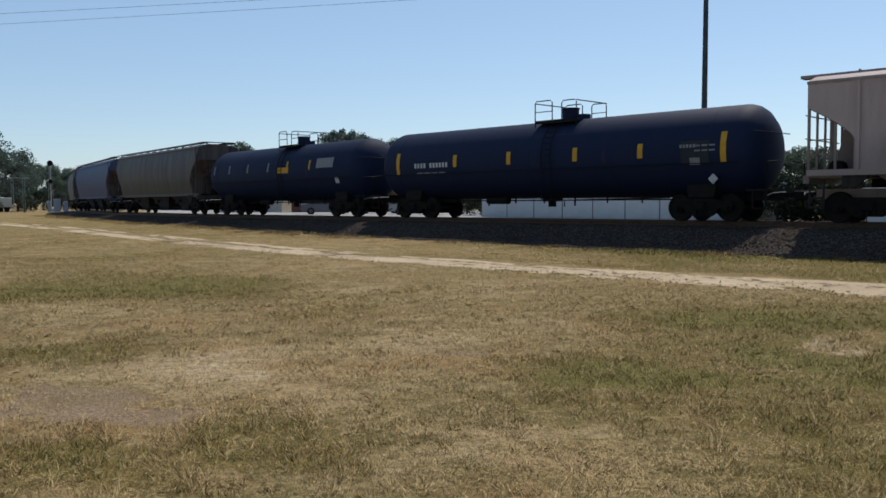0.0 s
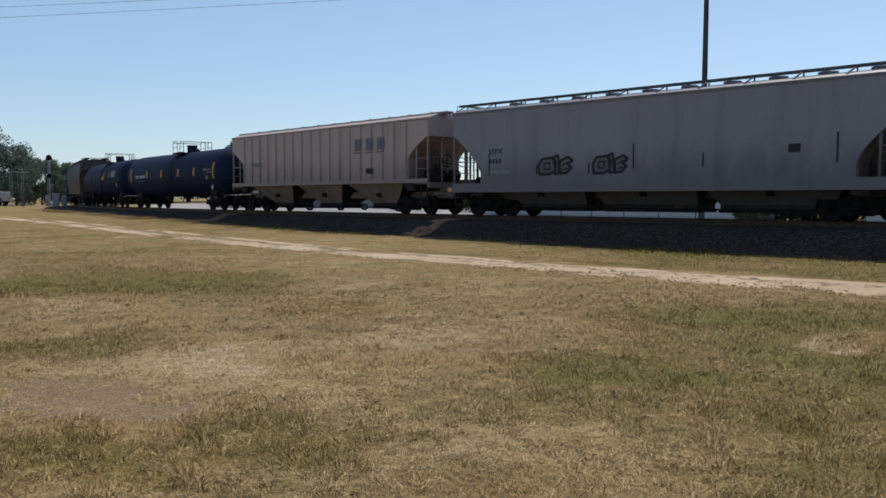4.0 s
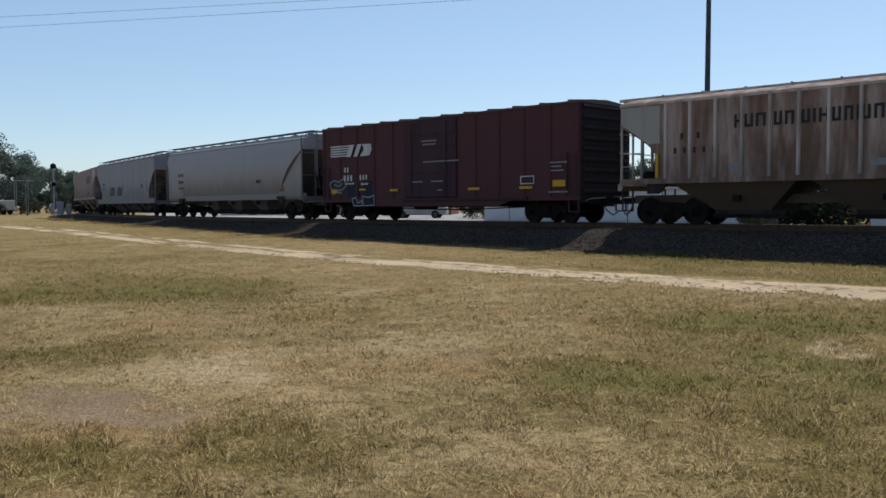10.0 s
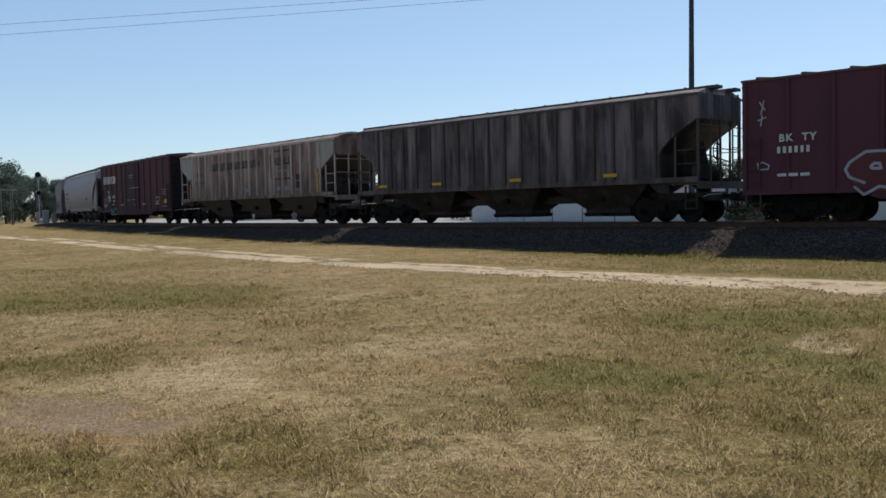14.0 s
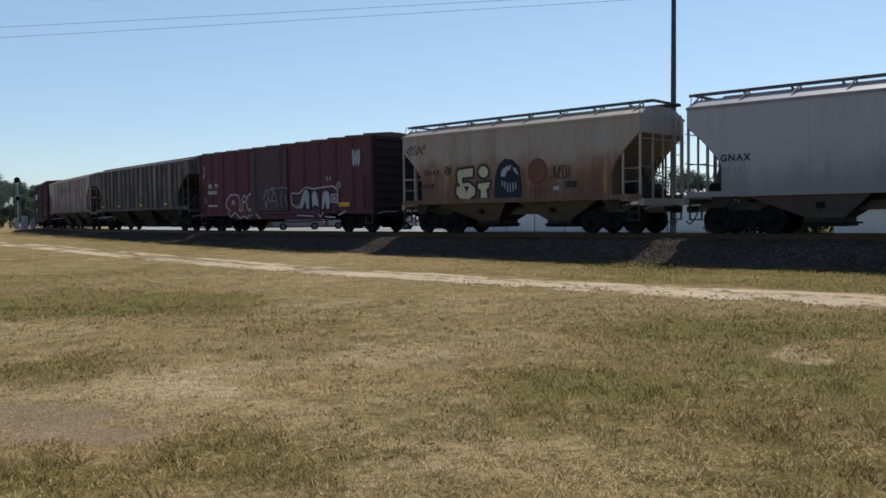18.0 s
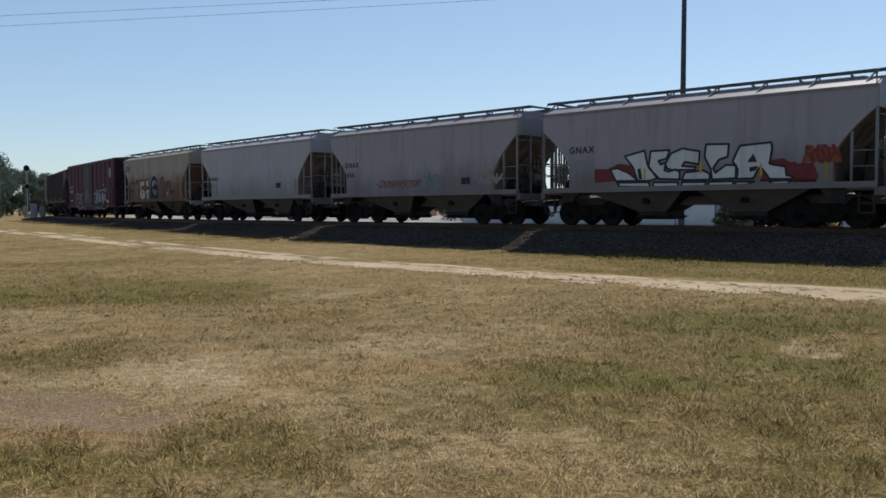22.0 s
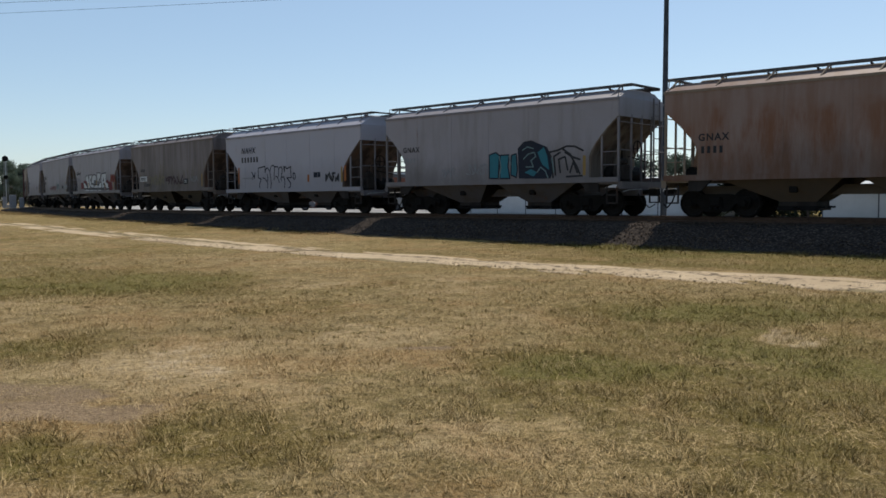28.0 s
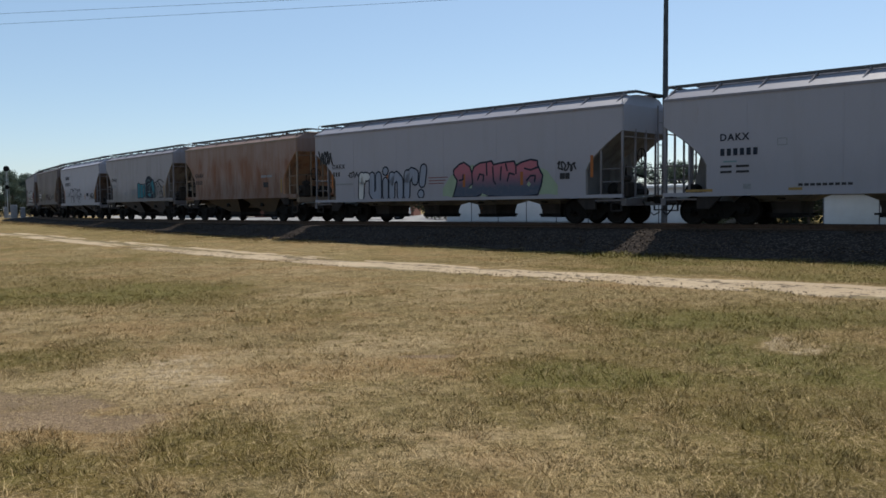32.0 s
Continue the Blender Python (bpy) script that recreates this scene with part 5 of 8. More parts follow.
def hopper(label, s, B, mats, bays=2, eave=4.1, roof=4.42, bottom=1.35, hw=1.55, corner=3.45, low=2.1, inset=1.15, ribs=0, bulge=0.0, boards=True, hatch="trough", bay_step=3.5, bay_half=0.55, sill_h=0.16, tc=1.6, board_z=0.12, flat_roof=False, slope=None, round_bays=False, closed_ends=False, rib_mat=None, rib_shift=0.0, flare=(1.75, 1.45, 0.8)):
    """A covered hopper car: side sheets cut away over the trucks, sloping end sheets, bays below, walkways on the roof."""
    paint_, trim, under = mats
    car = thing("hopper_car", label, "hopper car", "cars of the freight train")
    H = B / 2
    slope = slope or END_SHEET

    def ring(z, hx, hy, c=0.05):
        return [(hx - c, -hy, z), (hx, -hy + c, z), (hx, hy - c, z), (hx - c, hy, z), (-hx + c, hy, z), (-hx, hy - c, z), (-hx, -hy + c, z), (-hx + c, -hy, z)]

    def wide(z):
        if not bulge:
            return hw
        t = (z - bottom) / (eave - bottom)
        return hw - bulge * (2 * t - 1) ** 2 * (1.0 if t > 0.5 else 0.8)

    levels = [(bottom, H - inset, wide(bottom)), (low, H - inset, wide(low))]
    n = 6
    for k in range(1, n + 1):
        t = k / n
        z = low + t * (corner - low)
        levels.append((z, H - inset * (1 - t ** 1.4), wide(z)))
    if bulge:
        levels.append(((corner + eave) / 2, H, wide((corner + eave) / 2)))
    levels += [(eave - 0.03, H, wide(eave)), (eave, H, wide(eave))]
    if flat_roof:
        levels += [(eave + 0.03, H - 0.02, wide(eave) - 0.12), (roof, H - 0.05, 0.62)]
    else:
        levels += [(eave + 0.02, H - 0.01, wide(eave) - 0.04), (eave + 0.82 * (roof - eave), H - 0.03, 1.0), (roof, H - 0.05, 0.5)]
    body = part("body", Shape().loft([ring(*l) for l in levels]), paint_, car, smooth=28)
    # inset end faces take the slope paint; the default has painted-in shade
    repaint_faces(body, lambda n, c: abs(n.x) > 0.3 and c.z < corner - 0.02 and abs(c.x) > H - inset - 0.3, slope)
    # roof edge and side sill
    for side in (-1, 1):
        y = side * wide(eave)
        part("roof_edge", Shape().box(-H, H, min(y - 0.05, y + 0.025), max(y - 0.05, y + 0.025), eave - 0.09, eave - 0.012), trim, car)
        yb = side * wide(bottom)
        part("side_sill", Shape().box(-H + 0.02, H - 0.02, min(yb - side * 0.12, yb + side * 0.03), max(yb - side * 0.12, yb + side * 0.03), bottom - sill_h, bottom + 0.02), paint_, car)
    # side posts or weld seams
    if ribs:
        for k in range(ribs):
            x = -H + inset + 0.15 - rib_shift + k * (2 * (H - inset) - 0.3) / (ribs - 1)
            for side in (-1, 1):
                y = side * hw
                part("side_post", Shape().loft([[(x - 0.06, y, z), (x + 0.06, y, z), (x + 0.04, y + side * 0.075, z), (x - 0.04, y + side * 0.075, z)] for z in (bottom, eave - 0.1)]), rib_mat or trim, car)
    elif not bulge:
        for k in range(1, 6):
            x = -H + k * B / 6
            for side in (-1, 1):
                y = side * hw
                part("weld_seam", Shape().box(x - 0.012, x + 0.012, min(y, y + side * 0.006), max(y, y + side * 0.006), bottom + 0.02, eave - 0.09), paint_, car)
    # bays
    for k in range(bays):
        cx = (k - (bays - 1) / 2) * bay_step
        left = -(H - inset - 0.35) if k == 0 and not bulge else cx - bay_step / 2 + 0.04
        right = H - inset - 0.35 if k == bays - 1 and not bulge else cx + bay_step / 2 - 0.04
        ty = wide(bottom) - (0.3 if bulge else 0.05)
        top = [(left, -ty), (right, -ty), (right, ty), (left, ty)]
        bot = [(cx - bay_half, -0.62), (cx + bay_half, -0.62), (cx + bay_half, 0.62), (cx - bay_half, 0.62)]
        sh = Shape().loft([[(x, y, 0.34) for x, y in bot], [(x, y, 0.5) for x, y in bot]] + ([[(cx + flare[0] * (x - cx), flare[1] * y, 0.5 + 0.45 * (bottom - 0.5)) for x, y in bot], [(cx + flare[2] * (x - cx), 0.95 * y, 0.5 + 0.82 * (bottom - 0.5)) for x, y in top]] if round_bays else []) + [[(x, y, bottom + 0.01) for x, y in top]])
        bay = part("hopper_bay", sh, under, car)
        # bay faces along the car and outlets: their shade is painted on
        repaint_faces(bay, (lambda n, c: c.z < 0.62) if round_bays else (lambda n, c: abs(n.x) > 0.35 or c.z < 0.5), GRIME_SHADE)
        gate = Shape().box(cx - bay_half - 0.05, cx + bay_half + 0.05, -0.64, 0.64, 0.23, 0.37).box(cx - bay_half - 0.22, cx + bay_half + 0.22, -0.5, -0.4, 0.3, 0.36).box(cx - bay_half - 0.22, cx + bay_half + 0.22, 0.4, 0.5, 0.3, 0.36).tube([(cx, -1.15, 0.32), (cx, 1.15, 0.32)], 0.03, 6)
        part("outlet_gate", gate, BLACK_STEEL, bay)
        for side in (-1, 1):
            part("vibrator_bracket", Shape().rounded(cx - 0.12, cx + 0.12, min(side * 0.98, side * 1.12), max(side * 0.98, side * 1.12), 0.78, 0.98, 0.02), BLACK_STEEL, bay)
    if round_bays and closed_ends:
        pipe = [(-H + inset + 1.2, 1.0, 0.5), (-H + inset + 1.5, 1.0, 0.36), (H - inset - 2.2, 1.0, 0.36), (H - inset - 2.0, 1.0, 0.6), (H - inset - 1.7, 1.0, 0.66)]
        part("outlet_pipe", Shape().tube(pipe, 0.05, 8), BLACK_STEEL, car)
    if closed_ends:
        for d in (-1, 1):
            for side in (-1, 1):
                panel = [(d * (H - inset - 0.2), bottom + 0.02), (d * (H - 0.12), bottom + 0.02), (d * (H - 0.12), corner + 0.3)] + [(d * (H - inset * (1 - t ** 1.4) - 0.2), low + t * (corner - low)) for t in (1.0, 0.8, 0.6, 0.4, 0.2, 0.0)]
                part("side_panel", Shape().prism(panel, min(side * (hw - 0.2), side * (hw - 0.16)), max(side * (hw - 0.2), side * (hw - 0.16))), paint_, car)
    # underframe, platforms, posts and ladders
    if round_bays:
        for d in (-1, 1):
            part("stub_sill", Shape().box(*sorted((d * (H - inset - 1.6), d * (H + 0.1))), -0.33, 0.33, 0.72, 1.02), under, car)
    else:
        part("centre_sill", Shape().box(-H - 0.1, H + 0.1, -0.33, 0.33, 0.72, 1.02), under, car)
    for d in (-1, 1):
        x0, x1 = sorted((d * (H - inset + 0.05), d * (H + 0.05)))
        part("end_platform", Shape().box(x0, x1, -1.48, 1.48, bottom - 0.22, bottom - 0.16), trim, car)
        part("end_sill", Shape().box(*sorted((d * (H - 0.08), d * (H + 0.1))), -1.5, 1.5, bottom - 0.38, bottom - 0.14), trim, car)
        for side in (-1, 1):
            y = side * 1.49
            part("corner_post", Shape().bar((d * (H - 0.05), y, bottom - 0.35), (d * (H - 0.05), y, eave), 0.075, 0.06), trim, car)
            part("bearing_bracket", Shape().prism([(d * (H - inset - 0.5), bottom - 0.12), (d * (H - inset + 0.3), bottom - 0.12), (d * (H - inset + 0.3), bottom - 0.5), (d * (H - inset - 0.12), bottom - 0.5)], min(side * 1.38, side * 1.5), max(side * 1.38, side * 1.5)), GRIME_SHADE, car)
            part("step", Shape().bar((d * (H - 0.1), y, bottom - 0.3), (d * (H - 0.1), y, 0.45), 0.05).bar((d * (H - 0.5), y, bottom - 0.3), (d * (H - 0.5), y, 0.45), 0.05).bar((d * (H - 0.1), y, 0.47), (d * (H - 0.5), y, 0.47), 0.05).bar((d * (H - 0.1), y, 0.75), (d * (H - 0.5), y, 0.75), 0.05), GRIME_SHADE, car)
            if closed_ends:
                continue
            part("corner_post", Shape().bar((d * (H - inset * 0.62), y, bottom - 0.1), (d * (H - inset * 0.62), y, low + (corner - low) * 0.52), 0.07, 0.05), trim, car)
            for gz in (0.45, 0.9):
                part("grab_rail", Shape().tube([(d * (H - 0.05), y, bottom + gz), (d * (H - inset * 0.62), y, bottom + gz)], 0.018, 5), trim, car)
        ladder(car, d * (H + 0.06), -0.95, bottom, eave + 0.1, trim, "y")
        web = [(d * (H - inset), bottom - 0.2), (d * (H - 0.3 * inset), bottom - 0.2), (d * (H - 0.3 * inset), bottom + 0.35), (d * (H - 0.45 * inset), low + 0.45 * (corner - low)), (d * (H - inset), low)]
        part("web_plate", Shape().prism(web, -0.02, 0.02), slope, car)
        for y in (-0.7, 0.0, 0.7):
            part("end_post", Shape().bar((d * (H - 0.02), y, bottom - 0.2), (d * (H - 0.02), y, corner + 0.1), 0.06), trim, car)
        for ez in (bottom + 0.95, corner - 0.2):
            part("end_rail", Shape().tube([(d * (H + 0.04), -1.49, ez), (d * (H + 0.04), 1.49, ez)], 0.02, 5), trim, car)
    sh = Shape()
    wheel = [(-H - 0.14, 0.55 + 0.28 * math.cos(2 * math.pi * k / 14), 2.35 + 0.28 * math.sin(2 * math.pi * k / 14)) for k in range(15)]
    sh.tube(wheel, 0.02, 5).bar((-H - 0.14, 0.27, 2.35), (-H - 0.14, 0.83, 2.35), 0.03).bar((-H - 0.14, 0.55, 2.07), (-H - 0.14, 0.55, 2.63), 0.03)
    part("brake_wheel", sh, BLACK_STEEL, car)
    part("brake_cylinder", Shape().tube([(-H + 0.35, -0.5, bottom + 0.1), (-H + 0.35, 0.35, bottom + 0.1)], 0.19, 10), BLACK_STEEL, car)
    part("air_reservoir", Shape().tube([(H - 0.5, -0.6, bottom + 0.12), (H - 0.5, 0.5, bottom + 0.12)], 0.21, 10), BLACK_STEEL, car)
    if not bulge:
        # brake gear crowded on the rear platform
        part("air_reservoir", Shape().tube([(-H + 0.72, -0.95, bottom + 0.2), (-H + 0.72, -0.88, bottom + 0.2), (-H + 0.72, 0.98, bottom + 0.2), (-H + 0.72, 1.05, bottom + 0.2)], [0.12, 0.24, 0.24, 0.12], 12), BLACK_STEEL, car)
        part("control_valve", Shape().rounded(-H + 0.1, -H + 0.5, 0.55, 1.1, bottom - 0.1, bottom + 0.45, 0.05).rounded(-H + 0.16, -H + 0.42, 0.62, 1.02, bottom + 0.45, bottom + 0.68, 0.06).tube([(-H + 0.3, 1.1, bottom + 0.2), (-H + 0.3, 1.24, bottom + 0.2)], 0.13, 10), GRIME_SHADE, car)
        part("brake_pipe", Shape().tube([(-H + 0.3, 0.8, bottom + 0.66), (-H + 0.36, 0.75, bottom + 0.95), (-H + 0.62, 0.3, bottom + 1.05), (-H + 0.75, 0.2, bottom + 0.4)], 0.025, 6), BLACK_STEEL, car)
        part("brake_lever", Shape().bar((-H + 0.16, -0.9, bottom + 0.55), (-H + 0.2, 0.55, bottom + 0.75), 0.07, 0.03), BLACK_STEEL, car)
    # roof
    if hatch == "trough":
        part("hatch_cover", Shape().rounded(-H + 0.7, H - 0.7, -0.33, 0.33, roof - 0.02, roof + 0.1, 0.03), trim, car)
        for k in range(int(B / 1.5)):
            x = -H + 1.1 + k * 1.5
            part("hatch_clamp", Shape().bar((x, -0.4, roof + 0.03), (x, 0.4, roof + 0.13), 0.05), WALKWAY, car)
    else:
        for k in range(int((B - 1.6) / 1.55)):
            x = -H + 1.4 + k * 1.55
            part("roof_hatch", Shape().tube([(x, 0, roof - 0.05), (x, 0, roof + 0.16)], 0.3, 14), trim, car)
    if boards:
        zt = roof + board_z
        for side in (-1, 1):
            y = side * 0.78
            part("roof_walkway", Shape().box(-H - 0.16, H + 0.16, y - 0.2, y + 0.2, zt, zt + 0.05).box(-H - 0.16, H + 0.16, y + side * 0.2 - 0.015, y + side * 0.2 + 0.015, zt - 0.05, zt + 0.05), WALKWAY, car)
            n = max(5, int(B / 1.35))
            for k in range(n):
                x = -H + 0.25 + k * (B - 0.5) / (n - 1)
                part("walkway_bracket", Shape().bar((x, y + side * 0.17, zt), (x + 0.14, side * (wide(eave) - 0.16), eave + 0.06), 0.05, 0.04).bar((x, y + side * 0.15, zt), (x, y + side * 0.12, eave + 0.08), 0.04), trim, car)
        for d in (-1, 1):
            part("end_walkway", Shape().box(*sorted((d * (H - 0.05), d * (H + 0.16))), -0.95, 0.95, zt + 0.002, zt + 0.045), WALKWAY, car)
            part("walkway_grab", Shape().tube([(d * (H - 0.1), 1.45, eave), (d * (H - 0.1), 1.35, zt - 0.02), (d * (H - 0.1), 1.0, zt + 0.04)], 0.018, 5), trim, car)
    coupler(car, H + 0.05)
    for d in (-1, 1):
        truck(car, d * (H - tc))
    CARS.append((car, s - H))
    return car


# boxcar brown darkened: the shaded end's darkness is put into the paint
END_SHADE_PAINT = paint("sooty_boxcar_end", (0.026, 0.017, 0.02), 0.15, 0.4, (0.012, 0.011, 0.012), 0.75, gloss=0.12)


def boxcar(label, s, B, mats, eave=4.42, peak=4.62, bottom=0.92, hw=1.55, door=(6.2, 9.5), posts=13, tc=1.95):
    """A steel boxcar with outside posts, a plug door, ribbed ends and a low gable roof."""
    paint_, trim, roof_mat = mats
    car = thing("boxcar", label, "boxcar", "cars of the freight train")
    H = B / 2
    part("body", Shape().loft([[(x, y, bottom), (x, -y, bottom), (x, -y, eave), (x, y, eave)] for x, y in ((-H, hw), (H, hw))]), paint_, car)
    rings = [[(x, -hw - 0.04, eave - 0.02), (x, hw + 0.04, eave - 0.02), (x, hw + 0.04, eave + 0.05), (x, 0, peak), (x, -hw - 0.04, eave + 0.05)] for x in (-H - 0.03, H + 0.03)]
    part("roof", Shape().loft(rings), roof_mat, car)
    for k in range(12):
        x = -H + 0.5 + k * (B - 1) / 11
        sh = Shape()
        for side in (-1, 1):
            sh.bar((x, side * (hw + 0.05), eave + 0.07), (x, 0, peak + 0.03), 0.1, 0.07)
        part("roof_seam", sh, roof_mat, car)
    x0, x1 = H - door[1], H - door[0]
    for side in (-1, 1):
        y = side * hw
        for k in range(posts):
            x = -H + 0.1 + k * (B - 0.2) / (posts - 1)
            if x0 - 0.1 < x < x1 + 0.1:
                continue
            part("side_post", Shape().loft([[(x - 0.08, y, z), (x + 0.08, y, z), (x + 0.05, y + side * 0.06, z), (x - 0.05, y + side * 0.06, z)] for z in (bottom + 0.1, eave - 0.05)]), paint_, car)
        dr = part("plug_door", Shape().rounded(x0, x1, min(y, y + side * 0.09), max(y, y + side * 0.09), bottom + 0.12, eave - 0.12, 0.03), trim, car)
        for k in range(1, 6):
            zz = bottom + 0.12 + k * (eave - bottom - 0.24) / 6
            part("door_bead", Shape().box(x0 + 0.1, x1 - 0.1, min(y + side * 0.09, y + side * 0.115), max(y + side * 0.09, y + side * 0.115), zz - 0.03, zz + 0.03), trim, dr)
        for x in (x0 + 0.55, x1 - 0.55):
            part("lock_rod", Shape().tube([(x, y + side * 0.14, bottom + 0.15), (x, y + side * 0.14, eave - 0.15)], 0.022, 6), trim, dr)
        part("door_track", Shape().box(-H + 2.5, x1 + 0.2, min(y, y + side * 0.12), max(y, y + side * 0.12), bottom + 0.0, bottom + 0.1), trim, car)
        part("side_sill", Shape().prism([(-H, bottom), (H, bottom), (H, bottom - 0.06), (H - 3.4, bottom - 0.06), (H - 4.0, bottom - 0.26), (-H + 4.0, bottom - 0.26), (-H + 3.4, bottom - 0.06), (-H, bottom - 0.06)], min(y - side * 0.06, y + side * 0.012), max(y - side * 0.06, y + side * 0.012)), paint_, car)
    for d in (-1, 1):
        # end sheet and ribs carry painted-in shade
        part("end_sheet", Shape().box(*sorted((d * (H - 0.01), d * (H + 0.012))), -hw + 0.04, hw - 0.04, bottom + 0.02, eave - 0.03), END_SHADE_PAINT, car)
        for k in range(9):
            zz = bottom + 0.25 + k * (eave - bottom - 0.4) / 8
            part("end_rib", Shape().loft([[(d * H, y, zz - 0.11), (d * (H + 0.07), y, zz - 0.03), (d * (H + 0.07), y, zz + 0.03), (d * H, y, zz + 0.11)] for y in (-hw + 0.15, hw - 0.15)]), END_SHADE_PAINT, car)
        ladder(car, d * (H - 0.35), 1.62, bottom + 0.1, bottom + 1.7, trim, "x")
        ladder(car, d * (H + 0.12), -1.15, bottom + 0.1, eave - 0.1, trim, "y")
        part("end_sill", Shape().box(*sorted((d * (H - 0.3), d * (H + 0.12))), -1.5, 1.5, 0.75, 1.0), BLACK_STEEL, car)
        for side in (-1, 1):
            y = side * 1.5
            part("step", Shape().bar((d * (H - 0.1), y, 0.9), (d * (H - 0.1), y, 0.42), 0.05).bar((d * (H - 0.55), y, 0.9), (d * (H - 0.55), y, 0.42), 0.05).bar((d * (H - 0.1), y, 0.44), (d * (H - 0.55), y, 0.44), 0.05), trim, car)
    part("centre_sill", Shape().box(-H - 0.2, H + 0.2, -0.34, 0.34, 0.62, 0.95), BLACK_STEEL, car)
    part("brake_pipe", Shape().tube([(-H + 3, 1.0, 0.62), (-1.0, 1.0, 0.5), (2.0, 0.9, 0.56), (H - 3, 1.0, 0.62)], 0.03, 6), BLACK_STEEL, car)
    part("brake_reservoir", Shape().tube([(0.6, 0.75, 0.68), (1.9, 0.75, 0.68)], 0.18, 10), BLACK_STEEL, car)
    coupler(car, H + 0.12)
    for d in (-1, 1):
        truck(car, d * (H - tc))
    CARS.append((car, s - H))
    return car


def tank_car(label, s, B, mats, r=1.52, axis=2.33, tc=2.1, px=-0.9):
    """A tank car: a round shell with domed heads, a valve platform with handrails, stub sills."""
    paint_, trim = mats
    car = thing("tank_car", label, "tank car", "cars of the freight train")
    H = B / 2
    rings = []
    for x, k in [(-H, 0.12), (-H + 0.06, 0.42), (-H + 0.2, 0.68), (-H + 0.42, 0.87), (-H + 0.62, 0.96), (-H + 0.85, 1.0), (H - 0.85, 1.0), (H - 0.62, 0.96), (H - 0.42, 0.87), (H - 0.2, 0.68), (H - 0.06, 0.42), (H, 0.12)]:
        rings.append([(x, k * r * math.sin(2 * math.pi * j / 40), axis + k * r * math.cos(2 * math.pi * j / 40)) for j in range(40)])
    part("shell", Shape().loft(rings), paint_, car, smooth=50)
    for k in range(5):
        x = -H + 1.6 + k * (B - 3.2) / 4
        part("weld_band", Shape().loft([[(x + d, rr * math.sin(2 * math.pi * j / 40), axis + rr * math.cos(2 * math.pi * j / 40)) for j in range(40)] for d, rr in ((-0.03, r), (-0.02, r + 0.008), (0.02, r + 0.008), (0.03, r))], False), paint_, car, smooth=50)
    top = axis + r
    plat = part("valve_platform", Shape().box(-0.95, 0.95, -1.0, 1.0, top - 0.12, top - 0.07).box(-0.95, 0.95, -1.02, -0.96, top - 0.16, top - 0.03).box(-0.95, 0.95, 0.96, 1.02, top - 0.16, top - 0.03), trim, car)
    plat.location.x = px
    part("valve_housing", Shape().tube([(0, 0, top - 0.1), (0, 0, top + 0.42)], 0.33, 16).tube([(0, 0, top + 0.42), (0, 0, top + 0.46)], 0.36, 16), paint_, plat)
    part("manway", Shape().tube([(-0.62, 0, top - 0.1), (-0.62, 0, top + 0.18)], 0.27, 14), paint_, plat)
    for side in (-1, 1):
        for x0, x1, h in ((-0.98, -0.3, 0.66), (0.15, 0.98, 0.72)):
            y = side * 0.98
            part("handrail", Shape().tube([(x0, y, top - 0.3), (x0, y, top + h - 0.08), (x0 + 0.08, y, top + h), (x1 - 0.08, y, top + h), (x1, y, top + h - 0.08), (x1, y, top - 0.3)], 0.022, 6).tube([(x0, y, top + 0.3), (x1, y, top + 0.3)], 0.018, 6), trim, plat)
    for x in (-0.98, 0.98):
        part("handrail", Shape().tube([(x, -0.98, top + 0.64), (x, 0.98, top + 0.64)], 0.022, 6), trim, plat)
    for side in (-1, 1):
        sh = Shape()
        for x in (-0.22, 0.22):
            pts = [(x, side * (r + 0.1) * math.sin(a), axis + (r + 0.1) * math.cos(a)) for a in [math.radians(v) for v in range(40, 111, 10)]]
            sh.tube(pts + [(x, side * (r + 0.05), 0.75)], 0.02, 5)
        for k in range(8):
            a = math.radians(44 + 8.5 * k)
            sh.tube([(-0.22, side * (r + 0.1) * math.sin(a), axis + (r + 0.1) * math.cos(a)), (0.22, side * (r + 0.1) * math.sin(a), axis + (r + 0.1) * math.cos(a))], 0.016, 5)
        part("ladder", sh, trim, car).location.x = px
        part("side_handrail", Shape().tube([(-H + 0.5, side * (r + 0.06), axis - 0.42), (H - 0.5, side * (r + 0.06), axis - 0.42)], 0.016, 5), trim, car)
    part("bottom_outlet", Shape().tube([(0, 0, axis - r + 0.05), (0, 0, 0.48)], 0.16, 10).box(-0.3, 0.3, -0.25, 0.25, axis - r - 0.12, axis - r + 0.05), trim, car)
    part("brake_pipe", Shape().tube([(-H + 2.9, 0.5, 0.74), (H - 2.9, 0.5, 0.74)], 0.03, 6).tube([(-H + 3.4, 0.8, 0.8), (-1.2, 0.8, 0.74), (-1.2, 0.8, 0.5)], 0.025, 6), trim, car)
    for k in range(9):
        x = -H + 3.2 + k * (B - 6.4) / 8
        part("pipe_hanger", Shape().bar((x, 0.5, axis - r + 0.1), (x, 0.5, 0.62 - 0.1 * (k % 3 == 0)), 0.045), trim, car)
    part("brake_reservoir", Shape().tube([(1.9, 0.45, 0.76), (3.0, 0.45, 0.76)], 0.17, 10), trim, car)
    for d in (-1, 1):
        part("stub_sill", Shape().box(*sorted((d * (H - 3.4), d * (H + 0.35))), -0.34, 0.34, 0.68, 1.0), trim, car)
        part("saddle", Shape().prism([(d * (H - tc) - 0.45, 0.8), (d * (H - tc) + 0.45, 0.8), (d * (H - tc) + 0.6, 1.5), (d * (H - tc) - 0.6, 1.5)], -1.05, 1.05), trim, car)
